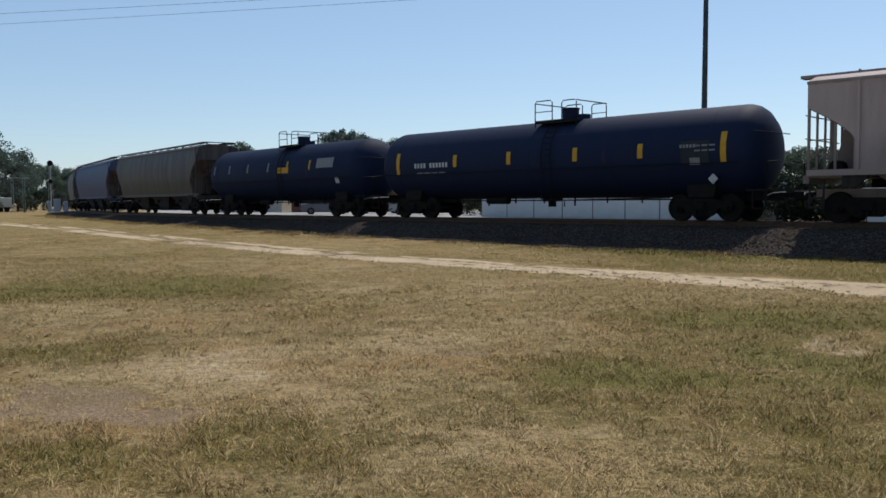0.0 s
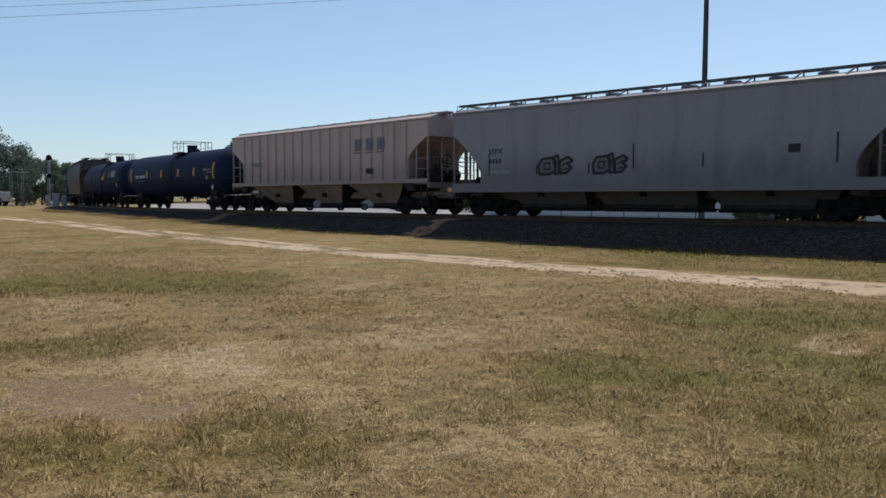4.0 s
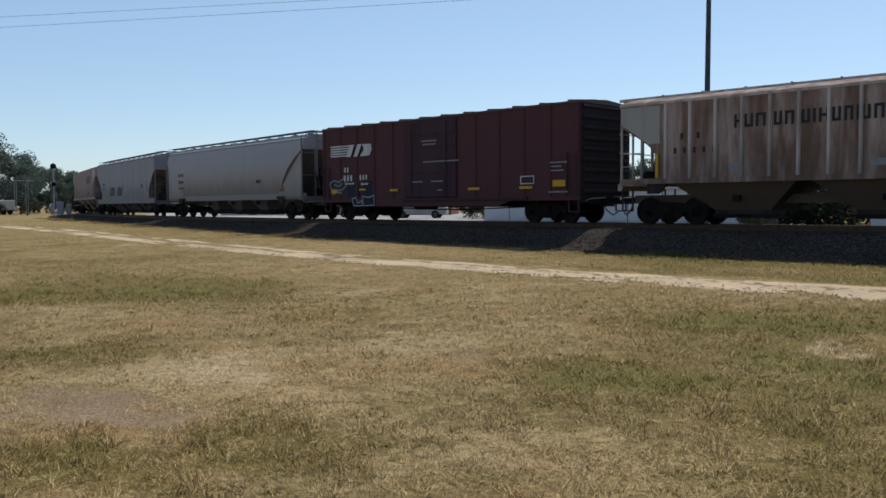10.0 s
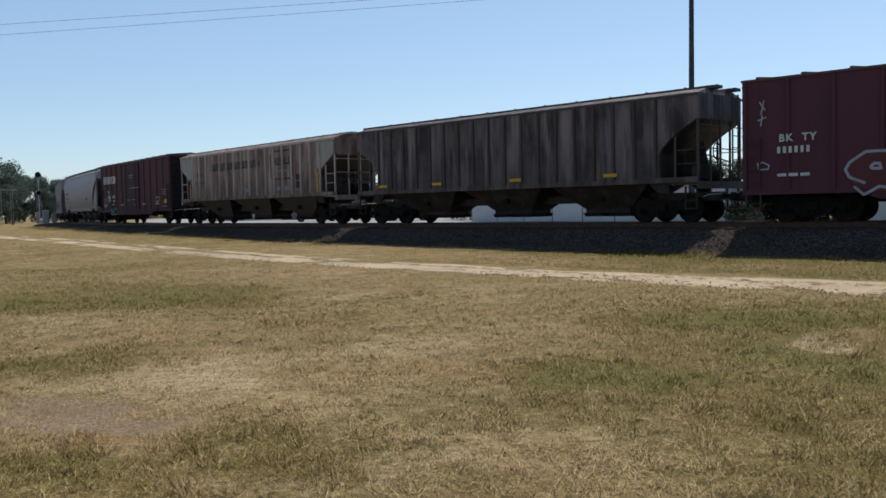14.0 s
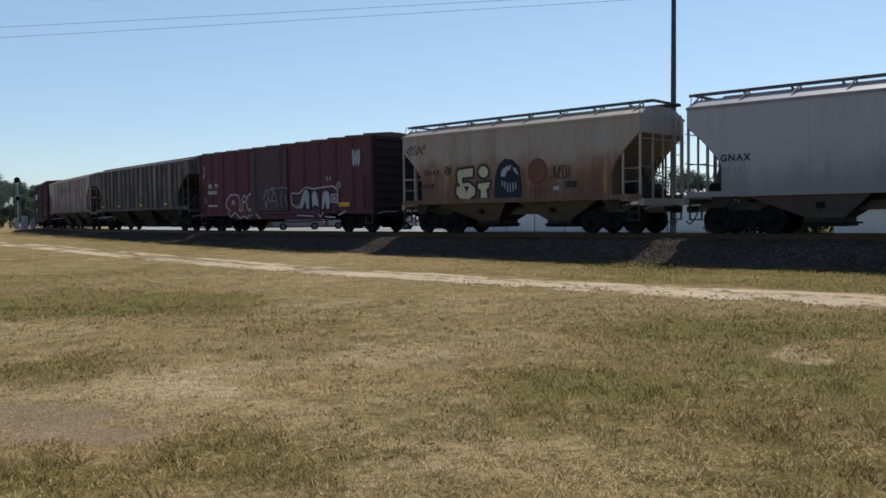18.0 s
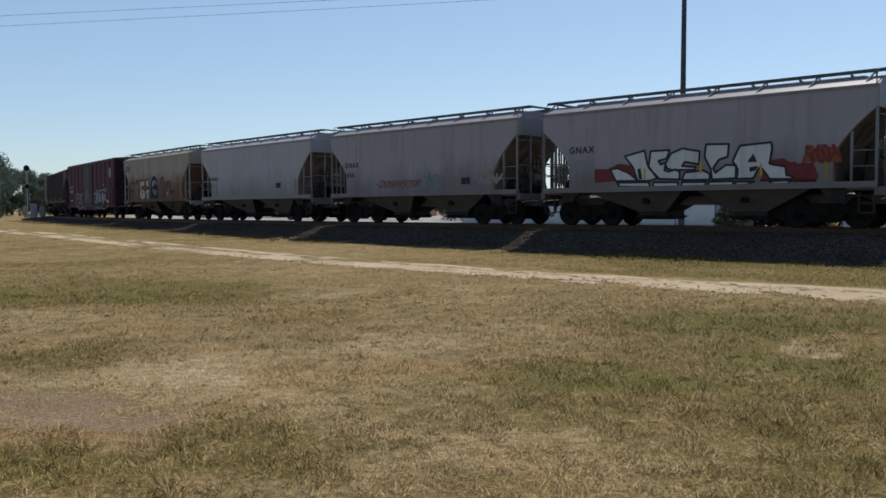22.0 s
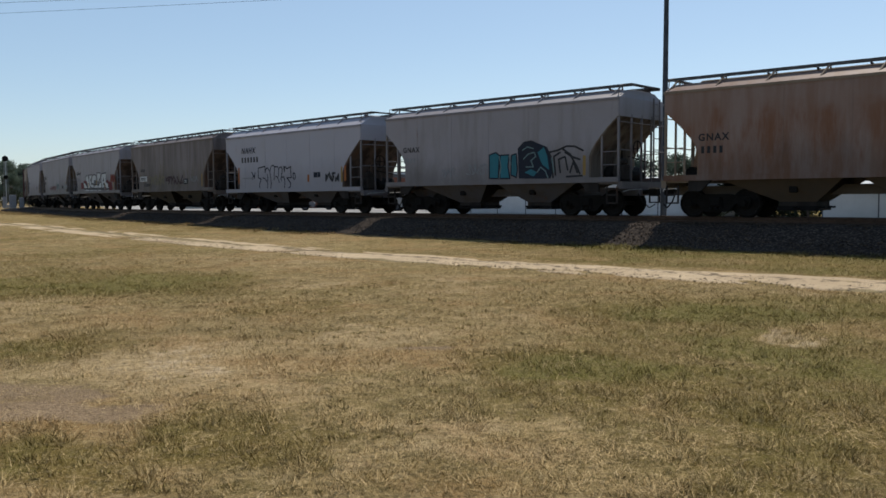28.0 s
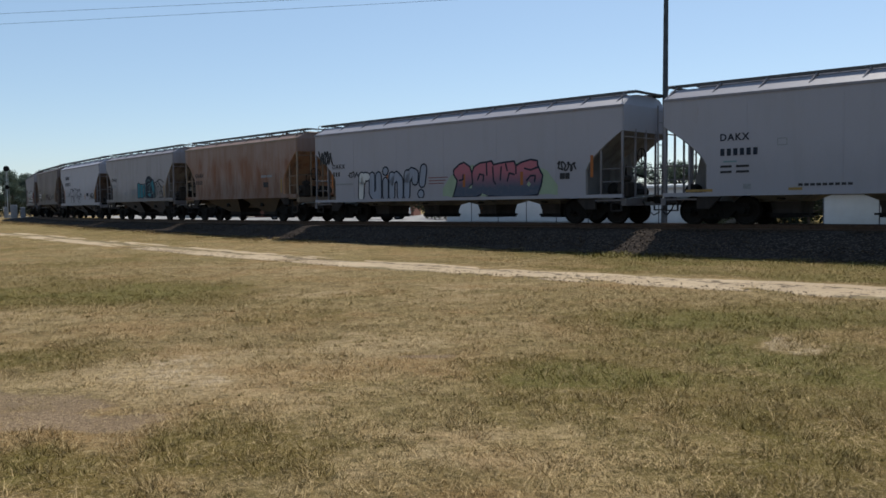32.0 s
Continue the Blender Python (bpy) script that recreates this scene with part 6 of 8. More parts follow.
        part("end_platform", Shape().box(*sorted((d * (H - 0.35), d * (H + 0.35))), -1.45, 1.45, 0.98, 1.04), trim, car)
        for side in (-1, 1):
            part("end_rail", Shape().tube([(d * (H + 0.3), side * 1.42, 0.5), (d * (H + 0.3), side * 1.42, 1.9), (d * (H + 0.3), side * 0.5, 1.95)], 0.02, 5), trim, car)
            part("step", Shape().bar((d * (H + 0.28), side * 1.42, 1.0), (d * (H + 0.28), side * 1.42, 0.42), 0.045).bar((d * (H - 0.15), side * 1.42, 1.0), (d * (H - 0.15), side * 1.42, 0.42), 0.045).bar((d * (H + 0.28), side * 1.42, 0.44), (d * (H - 0.15), side * 1.42, 0.44), 0.045), trim, car)
        part("end_handrail", Shape().tube([(d * (H - 0.2), r * 0.9, axis + 0.55), (d * (H + 0.08), r * 0.5, axis + 0.52), (d * (H + 0.08), -r * 0.5, axis + 0.52)], 0.018, 5), BLACK_STEEL, car)
    coupler(car, H + 0.3)
    for d in (-1, 1):
        truck(car, d * (H - tc))
    CARS.append((car, s - H))
    return car


def shell_mark(car, B, u, angle, w, h, mat, name="shell_mark", r=1.53, axis=2.33):
    """A painted rectangle bent round a tank's shell; angle: degrees from the top, h: metres along the curve."""
    x = B / 2 - u
    sh = Shape()
    v0, v1 = math.radians(angle) - h / r / 2, math.radians(angle) + h / r / 2
    v = [(xx, rr * math.sin(a), axis + rr * math.cos(a)) for rr in (r - 0.004, r + 0.006) for xx in (x - w / 2, x + w / 2) for a in (v0, (v0 * 2 + v1) / 3, (v0 + v1 * 2) / 3, v1)]
    q = [(0, 1, 5, 4), (1, 2, 6, 5), (2, 3, 7, 6), (8, 9, 13, 12), (9, 10, 14, 13), (10, 11, 15, 14), (0, 4, 12, 8), (3, 7, 15, 11), (0, 1, 9, 8), (1, 2, 10, 9), (2, 3, 11, 10), (4, 5, 13, 12), (5, 6, 14, 13), (6, 7, 15, 14)]
    sh.add(v, q)
    part(name, sh, mat, car)


CARS = []


# ---- the train, from its front to its rear; s is where a car's front end stands at 16 s ----
def hopper_paint(name, col, **k):
    """Semi-gloss paint for a body, its trim and its bays; the bays' shade is put in as a darker tone."""
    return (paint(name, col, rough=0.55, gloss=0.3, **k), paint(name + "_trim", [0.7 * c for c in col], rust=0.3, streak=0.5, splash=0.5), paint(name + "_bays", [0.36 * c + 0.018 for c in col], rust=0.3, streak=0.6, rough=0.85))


def build_train():
    # far front of the train
    g = hopper_paint("light_grey_hopper", (0.16, 0.15, 0.15))
    hopper("grey covered hopper car with rounded sides, far along the curve", 216.9, 17.2, g, 3, bulge=0.25, bay_step=4.4, bay_half=0.9)
    m = hopper_paint("blue_hopper", (0.03, 0.057, 0.14), rust=0.1, streak=0.5)
    hopper("faded blue covered hopper car with rounded sides", 197.2, 18.2, m, 3, eave=4.15, bulge=0.28, bay_step=4.6, bay_half=0.9)
    m = hopper_paint("brown_grey_hopper", (0.036, 0.028, 0.031), rust=0.25, streak=0.8, splash=0.6)
    hopper("dusty brown-grey covered hopper car with rounded sides", 176.6, 17.5, m, 3, eave=4.25, bulge=0.25, bay_step=4.4, bay_half=0.9)

    # two black tank cars
    black = (paint("glossy_black_tank", (0.0072, 0.0142, 0.042), 0.02, 0.35, (0.012, 0.017, 0.035), 0.68, gloss=0.14), BLACK_STEEL)
    B = 16.1
    car = tank_car("black tank car with yellow reflector strips and a top platform", 157.9, B, black)
    for u in (1.2, 3.1, 5.3, 7.6, 9.6, 11.8):
        shell_mark(car, B, u, 78, 0.13, 0.5, YELLOW_MARK if u > 9 else GREY_MARK, "reflector_strip")
    shell_mark(car, B, 9.2, 86, 1.1, 0.3, YELLOW_MARK, "yellow_panel")
    shell_mark(car, B, 13.2, 76, 1.5, 0.5, GREY_MARK, "stencil_panel")
    shell_mark(car, B, 14.2, 110, 0.3, 0.3, WHITE_MARK, "placard")
    B = 18.2
    car = tank_car("glossy black tank car with yellow reflector strips and a valve platform", 140.6, B, black)
    for u, h in ((1.6, 0.95), (5.15, 0.5), (8.1, 0.5), (11.3, 0.5), (14.05, 0.5), (17.1, 1.0)):
        shell_mark(car, B, u, 87, 0.2, h, YELLOW_MARK, "reflector_strip")
    for k in range(11):
        if k != 4:
            shell_mark(car, B, 2.75 + 0.19 * k, 92, 0.115, 0.2, WHITE_MARK, "number_bar")
    for k in range(4):
        shell_mark(car, B, 3.0 + 0.45 * k, 104, 0.36, 0.05, GREY_MARK, "stencil_bar")
    for k in range(5):
        shell_mark(car, B, 15.6 + 0.12 * k, 84, 0.08, 0.11, GREY_MARK, "stencil_bar")
    for k in range(6):
        shell_mark(car, B, 16.2 + 0.13 * (k % 3) * 2, 84 + 6 * (k // 3), 0.2, 0.05, GREY_MARK, "stencil_bar")
    shell_mark(car, B, 16.1, 103, 0.36, 0.24, GREY_MARK, "stencil_panel")
    shell_mark(car, B, 16.1, 92, 1.0, 0.75, plain("grey_dust_panel", (0.03, 0.034, 0.042), 0.8), "stencil_panel", 1.526)
    x = B / 2 - 16.7
    part("placard", Shape().prism([(x - 0.17, 1.4), (x, 1.23), (x + 0.17, 1.4), (x, 1.57)], 1.36, 1.40), WHITE_MARK, car, "white diamond hazard placard")

    # tan ribbed three-bay hopper with faded blue blocks
    B = 17.2
    m = hopper_paint("dusty_tan_hopper", (0.4, 0.308, 0.285), rust=0.06, streak=0.22, grime=(0.16, 0.11, 0.08), splash=0.4)
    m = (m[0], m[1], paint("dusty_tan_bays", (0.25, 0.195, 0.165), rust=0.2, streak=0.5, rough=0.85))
    car = hopper("dusty tan ribbed covered hopper car with faded blue blocks", 120.94, B, m, 3, eave=4.2, roof=4.42, bottom=1.56, corner=3.4, low=2.45, inset=1.3, ribs=18, boards=False, bay_step=4.5, bay_half=0.95, slope=m[1], rib_mat=m[0])
    part("roof_walkway", Shape().box(-B / 2 - 0.45, B / 2 + 0.45, 0.45, 0.85, 4.38, 4.47).box(-B / 2 - 0.45, B / 2 + 0.45, -0.85, -0.45, 4.38, 4.47), m[1], car)
    mark_row(car, "faded_blue_block", 12.05, 2.95, 3, 0.55, BLUE_MARK, 1.63, B, 0.75, [0.8])
    mark_row(car, "faded_blue_underline", 12.0, 2.82, 3, 0.06, BLUE_MARK, 1.63, B, 5.6, [8.6])
    mark_row(car, "number_bar", 2.25, 2.45, 6, 0.24, GREY_MARK, 1.63, B)
    mark_row(car, "stencil_panel", 12.9, 1.85, 1, 0.26, BLACK_MARK, 1.63, B, 0.3, [1.9])

    # grey three-bay hopper
    B = 17.5
    m = hopper_paint("pale_grey_hopper", (0.225, 0.212, 0.24), rust=0.05, streak=0.25, splash=0.5)
    car = hopper("pale grey covered hopper car with black graffiti outlines", 102.33, B, m, 3, eave=4.25, roof=4.45, bottom=1.3, corner=3.3, low=1.75, inset=1.5, bay_step=4.5, bay_half=1.85, sill_h=0.34, hatch="round")
    tags = [[(4.55, 1.63), (4.51, 1.95), (4.67, 2.2), (5.15, 2.24), (5.31, 2.07), (5.29, 1.73), (5, 1.62)], [(5.23, 2.27), (5.42, 2.32), (5.48, 1.68), (5.29, 1.62)], [(5.5, 2.1), (5.88, 2.24), (6.07, 2.11), (5.86, 1.96), (6.03, 1.86), (5.83, 1.67), (5.52, 1.63)], [(7, 1.62), (6.97, 1.93), (7.11, 2.18), (7.56, 2.22), (7.71, 2.06), (7.68, 1.72), (7.42, 1.61)], [(7.63, 2.25), (7.8, 2.3), (7.86, 1.67), (7.69, 1.62)], [(7.88, 2.08), (8.23, 2.22), (8.4, 2.09), (8.21, 1.95), (8.36, 1.85), (8.19, 1.66), (7.9, 1.62)]]
    painted(car, B, tags, m[1], 1.556)
    outlined(car, B, tags, BLACK_MARK, 1.559, 0.05)
    outlined(car, B, [[(4.76, 1.83), (4.79, 2.03), (5.04, 2.05), (5.02, 1.8), (4.76, 1.83)], [(5.64, 1.94), (5.86, 2.05)], [(5.65, 1.78), (5.86, 1.82)], [(7.2, 1.82), (7.22, 2.02), (7.46, 2.04), (7.43, 1.79), (7.2, 1.82)], [(8.01, 1.92), (8.21, 2.04)], [(8.01, 1.77), (8.21, 1.81)]], BLACK_MARK, 1.559, 0.03, False, "graffiti_line")
    lettering(car, "SSPX", 2.0, 2.48, 0.2, BLACK_MARK, 1.555, B)
    mark_row(car, "number_bar", 2.05, 2.1, 4, 0.18, BLACK_MARK, 1.555, B)
    mark_row(car, "stencil_bar", 2.05, 1.72, 2, 0.1, GREY_MARK, 1.555, B, 0.8, [5])
    for u, z, h in ((1.98, 1.63, 0.85), (4.39, 1.63, 0.36), (6.76, 1.61, 0.4), (8.6, 1.75, 0.85), (11.2, 1.75, 0.45), (15.4, 1.75, 0.9)):
        part("dark_strip", Shape().box(B / 2 - u - 0.06, B / 2 - u, 1.552, 1.556, z, z + h), BLACK_MARK, car)
    mark_row(car, "stencil_panel", 14.0, 2.1, 1, 0.26, BLACK_MARK, 1.555, B, 0.3, [1.4])

    # long round-sided four-bay hopper
    B = 18.0
    m = hopper_paint("grey_tan_round_hopper", (0.28, 0.258, 0.265), rust=0.04, streak=0.22, grime=(0.2, 0.15, 0.105), splash=0.4)
    car = hopper("long pale grey round-sided covered hopper car", 82.57, B, m, 3, eave=4.22, roof=4.45, bottom=1.35, corner=3.65, low=1.5, inset=2.3, bulge=0.3, hw=1.6, bay_step=3.2, bay_half=0.45, sill_h=0.3, slope=m[1], round_bays=True, closed_ends=True)
    mark_row(car, "number_bar", 2.2, 2.63, 5, 0.2, BLACK_MARK, 1.6, B)
    mark_row(car, "number_bar", 2.2, 2.2, 5, 0.18, BLACK_MARK, 1.58, B)
    mark_row(car, "stencil_panel", 13.0, 2.0, 2, 0.16, BLACK_MARK, 1.55, B, 0.3, [1.4])
    mark_row(car, "stencil_bar", 2.0, 1.85, 3, 0.07, BLACK_MARK, 1.53, B, 0.5, [4])
    for cy in (-0.9, -0.3, 0.3, 0.9):
        part("cage_post", Shape().bar((-B / 2 - 0.5, cy, 2.35), (-B / 2 - 0.5, cy, 4.474), 0.05), m[1], car)
    for cy in (-0.9, 0.9):
        part("cage_rail", Shape().bar((-B / 2, cy, 4.5), (-B / 2 - 0.474, cy, 4.5), 0.05), m[1], car)
    for cz in (4.05, 4.5):
        part("cage_rail", Shape().bar((-B / 2 - 0.5, -0.874, cz), (-B / 2 - 0.5, 0.874, cz), 0.05), m[1], car)
    part("orange_panel", Shape().box(B / 2 - 16.0, B / 2 - 15.55, 1.44, 1.45, 1.5, 1.75), ORANGE_MARK, car)

    # brown boxcar
    B = 15.88
    pb = paint("boxcar_brown", (0.07, 0.028, 0.032), rust=0.08, streak=0.4, grime=(0.05, 0.022, 0.026), rough=0.7, gloss=0.15)
    pd = paint("boxcar_door_brown", (0.05, 0.024, 0.034), rust=0.08, streak=0.4, grime=(0.022, 0.012, 0.015), rough=0.7, gloss=0.15)
    pr = paint("boxcar_roof", (0.08, 0.045, 0.04), rust=0.25, streak=0.2)
    car = boxcar("red-brown steel boxcar with white striped emblem and dark door", 62.71, B, (pb, pd, pr), eave=4.45)
    yb = 1.612
    sh = Shape()
    for k in range(5):
        zz = 3.07 + 0.115 * k
        sh.prism([(B / 2 - 0.72, zz), (B / 2 - 2.25 - 0.03 * k, zz), (B / 2 - 2.2 - 0.03 * k, zz + 0.07), (B / 2 - 0.72, zz + 0.07)], yb, yb + 0.006)
    sh.prism([(B / 2 - 1.98, 3.03), (B / 2 - 2.3, 3.03), (B / 2 - 2.62, 3.6), (B / 2 - 2.3, 3.6)], yb, yb + 0.007)
    sh.prism([(B / 2 - 2.55, 3.03), (B / 2 - 2.85, 3.03), (B / 2 - 3.15, 3.6), (B / 2 - 2.85, 3.6)], yb, yb + 0.007)
    sh.prism([(B / 2 - 3.05, 3.03), (B / 2 - 3.75, 3.05), (B / 2 - 3.92, 3.3), (B / 2 - 3.87, 3.58), (B / 2 - 3.2, 3.6), (B / 2 - 3.35, 3.35)], yb, yb + 0.006)
    part("striped_emblem", sh, WHITE_MARK, car, "white emblem of stripes and slanted shapes")
    mark_row(car, "number_bar", 1.8, 2.3, 2, 0.24, WHITE_MARK, yb, B)
    mark_row(car, "number_bar", 1.77, 1.88, 3, 0.28, WHITE_MARK, yb, B)
    mark_row(car, "number_bar", 3.0, 1.92, 3, 0.23, WHITE_MARK, yb, B, 0.5)
    mark_row(car, "stencil_bar", 1.9, 1.72, 3, 0.07, WHITE_MARK, yb, B, 0.8, [2.6])
    mark_row(car, "stencil_bar", 3.1, 1.68, 2, 0.08, WHITE_MARK, yb, B, 0.5, [3])
    outlined(car, B, [[(0.59, 1.8), (1, 1.93), (1.36, 1.84), (1.78, 2.03), (1.92, 1.66), (1.64, 1.47), (1.25, 1.43), (0.77, 1.49), (0.59, 1.8)], [(1.01, 1.73), (1.36, 1.64), (1.64, 1.79)], [(0.84, 1.24), (1.18, 1.37), (1.6, 1.31)]], FADED_TEAL_MARK, yb, 0.04, False, "graffiti_line")
    for u0, u1, z0, z1 in ((2.0, 2.9, 1.1, 1.72), (3.22, 4.05, 1.15, 1.85)):
        part("painted_patch", Shape().box(B / 2 - u1, B / 2 - u0, yb - 0.008, yb - 0.003, z0, z1), NAVY_MARK, car, "dark painted-over patch")
    patches = [[(2.4, 1.05), (2.52, 0.7), (3.18, 0.69), (3.13, 0.95), (2.85, 0.81), (2.69, 1.09)], [(3.21, 1.14), (3.7, 1.08), (4.06, 1.19), (4.07, 0.73), (3.28, 0.69)]]
    painted(car, B, patches, NAVY_MARK, yb, "painted_patch", "dark painted-over patch")
    outlined(car, B, patches, SILVER_MARK, yb + 0.003, 0.022)
    for u, z, w, h in ((0.75, 1.3, 0.45, 0.2), (2.95, 1.42, 0.5, 0.08), (5.2, 1.35, 0.55, 0.1), (10.2, 1.32, 0.65, 0.1), (13.0, 1.32, 0.65, 0.1), (14.65, 1.38, 0.6, 0.24)):
        part("yellow_reflector", Shape().box(B / 2 - u - w, B / 2 - u, yb, yb + 0.006, z, z + h), YELLOW_MARK, car)
    for u, z, w in ((7.4, 3.45, 0.95), (7.5, 3.3, 0.8), (7.5, 2.55, 2.2), (6.8, 1.7, 0.65), (8.0, 1.7, 0.75), (8.4, 1.32, 0.3), (14.55, 2.25, 0.8), (14.6, 2.1, 0.5), (14.6, 1.95, 0.6), (14.5, 1.15, 0.9)):
        part("stencil_bar", Shape().box(B / 2 - u - w, B / 2 - u, yb + 0.045, yb + 0.05, z, z + 0.055), GREY_MARK, car)
    part("stencil_frame", Shape().box(B / 2 - 13.75, B / 2 - 13.05, yb, yb + 0.006, 1.5, 1.54).box(B / 2 - 13.75, B / 2 - 13.05, yb, yb + 0.006, 1.78, 1.82).box(B / 2 - 13.75, B / 2 - 13.71, yb, yb + 0.006, 1.54, 1.78).box(B / 2 - 13.09, B / 2 - 13.05, yb, yb + 0.006, 1.54, 1.78), WHITE_MARK, car)

    # rusty ribbed hopper with a dark row of lettering blocks
    B = 17.1
    m = (paint("rusted_white_hopper", (0.38, 0.29, 0.26), rust=0.75, streak=1.1, grime=(0.13, 0.075, 0.055), rough=0.8, rust_col=(0.115, 0.06, 0.038), splash=0.35), paint("rusted_trim", (0.46, 0.39, 0.36), rust=0.45, streak=0.6, splash=0.4), paint("rusted_bays", (0.085, 0.066, 0.054), rust=0.4, streak=0.5))
    car = hopper("rust-stained ribbed covered hopper car with a dark row of faded blocks", 45.24, B, m, 3, eave=4.16, roof=4.38, bottom=1.55, corner=3.35, low=2.4, inset=1.35, ribs=17, boards=False, bay_step=4.5, bay_half=0.95, slope=m[2], rib_shift=0.28)
    part("roof_walkway", Shape().box(-B / 2 - 0.45, B / 2 + 0.45, 0.45, 0.85, 4.35, 4.44).box(-B / 2 - 0.45, B / 2 + 0.45, -0.85, -0.45, 4.35, 4.44), m[1], car)
    primer = paint("pale_primer_sheet", (0.3, 0.285, 0.26), rust=0.15, streak=0.35, grime=(0.16, 0.13, 0.11), rough=0.7)
    for d in (-1, 1):
        sheet = [(d * (B / 2 - a), z) for a, z in ((0.05, 4.03), (1.55, 4.03), (1.55, 2.75), (1.08, 2.75), (0.6, 3.1), (0.05, 3.46))]
        part("end_sheet", Shape().prism(sheet, 1.551, 1.555), primer, car, "pale smooth sheet at the end of the side")
    arch_row(car, "faded_dark_block", 4.17, 3.1, 0.42, [0.6, 0.66, 0.75, 0.2, 0.6, 0.66, 0.12, 0.6, 0.2, 0.7, 0.6, 0.6, 0.12, 0.6, 0.66, 0.6, 0.6, 0.6, 0.75], BLACK_MARK, 1.556, B)
    for a, b_, c, d in ((11.25, 13.2, 3.8, 3.87), (11.25, 13.2, 2.34, 2.41), (11.11, 11.18, 2.5, 3.7), (13.27, 13.34, 2.5, 3.7)):
        part("emblem_frame", Shape().box(B / 2 - b_, B / 2 - a, 1.553, 1.558, c, d), BLACK_MARK, car)
    arch_row(car, "faded_dark_block", 11.35, 3.1, 0.4, [0.85, 0.7, 0.2, 0.7, 0.85], BLACK_MARK, 1.556, B)
    mark_row(car, "stencil_bar", 11.5, 2.75, 3, 0.06, GREY_MARK, 1.556, B, 0.6, [7])
    mark_row(car, "number_bar", 1.74, 2.85, 4, 0.2, BLACK_MARK, 1.556, B, 2.4, [0.5])
    mark_row(car, "number_bar", 1.74, 2.38, 6, 0.19, BLACK_MARK, 1.556, B, 1.3, [0.5])
    for z0, z1 in ((1.85, 2.18), (2.24, 2.57)):
        part("stencil_panel", Shape().box(B / 2 - 14.03, B / 2 - 13.6, 1.553, 1.558, z0, z1), BLACK_MARK, car)
    for u, w in ((4.0, 0.5), (8.2, 0.5), (11.7, 0.35), (12.4, 0.6)):
        part("grey_patch", Shape().box(B / 2 - u - w, B / 2 - u, 1.553, 1.558, 1.78, 1.98), GREY_MARK, car, "small grey painted-out patch")
    part("yellow_strip", Shape().box(B / 2 - 15.75, B / 2 - 15.65, 1.64, 1.645, 1.6, 2.6), YELLOW_MARK, car)
    part("yellow_strip", Shape().box(B / 2 - 1.55, B / 2 - 1.45, 1.64, 1.645, 1.6, 2.4), YELLOW_MARK, car)

    # dark ribbed hopper
    B = 17.2
    # the third paint is near black: shade under the car put into colour
    m = (paint("sooty_brown_hopper", (0.2, 0.158, 0.158), rust=0.45, rust_col=(0.085, 0.045, 0.034), streak=1.15, grime=(0.024, 0.02, 0.022), rough=0.75, splash=0.5), paint("sooty_trim", (0.045, 0.036, 0.033), rust=0.3, streak=0.4), paint("sooty_bays", (0.025, 0.021, 0.018), rust=0.25, streak=0.5))
    car = hopper("soot-darkened brown ribbed covered hopper car", 26.48, B, m, 3, eave=4.24, roof=4.44, bottom=1.5, corner=3.4, low=2.3, inset=1.4, ribs=18, boards=False, bay_step=4.5, bay_half=0.95, slope=m[2])
    part("roof_walkway", Shape().box(-B / 2 - 0.3, B / 2 + 0.3, 0.45, 0.85, 4.4, 4.5).box(-B / 2 - 0.3, B / 2 + 0.3, -0.85, -0.45, 4.4, 4.5), m[1], car)
    for u in (1.6, 5.0, 9.3, 13.6):
        part("yellow_reflector", Shape().box(B / 2 - u - 0.55, B / 2 - u, 1.63, 1.635, 1.62, 1.74), YELLOW_MARK, car)

    # red boxcar with white graffiti
    B = 15.9
    pb = paint("boxcar_maroon", (0.085, 0.029, 0.04), rust=0.08, streak=0.5, grime=(0.055, 0.024, 0.033), rough=0.7, gloss=0.15)
    pd = paint("boxcar_dark_door", (0.05, 0.022, 0.034), rust=0.05, streak=0.6, grime=(0.03, 0.016, 0.018))
    car = boxcar("maroon steel boxcar with silver graffiti outlines along its sill", 7.89, B, (pb, pd, pr), eave=4.36, peak=4.55, door=(5.7, 9.2))
    yb = 1.612
    dull_red = sprayed("dull_red_spray_paint", (0.11, 0.034, 0.034))
    painted(car, B, [[(3.31, 1.01), (3.16, 1.3), (3.05, 1.52), (3.17, 1.73), (3.6, 2.01), (4.24, 2.01), (4.59, 1.68), (4.86, 1.89), (5.2, 1.89), (5.62, 2), (6.08, 1.81), (6.52, 1.98), (6.73, 1.53), (6.68, 0.74), (5.62, 0.85), (4.59, 0.73)]], dull_red, yb, "graffiti_ground")
    outlined(car, B, [[(3.56, 1.13), (3.16, 1.3), (3.05, 1.52), (3.17, 1.73), (3.6, 2.01), (4.24, 2.01), (4.42, 1.93), (4.59, 1.68)], [(4.56, 1.6), (4.59, 1.28), (4.47, 1.25), (4.55, 1.11), (4.9, 1.18)], [(3.73, 1.58), (3.82, 1.67), (3.96, 1.66), (4, 1.52), (3.76, 1.53), (3.73, 1.58)], [(3.31, 1.01), (3.55, 0.79), (3.96, 1.02), (4.14, 0.98), (4.59, 0.71), (4.76, 0.81), (5.11, 0.82), (5.37, 0.69), (5.49, 1.03), (5.62, 0.82)], [(5.69, 0.85), (6.03, 1.01), (6.36, 0.8), (6.64, 0.71)]], SILVER_MARK, yb + 0.004, 0.04, False, "graffiti_line")
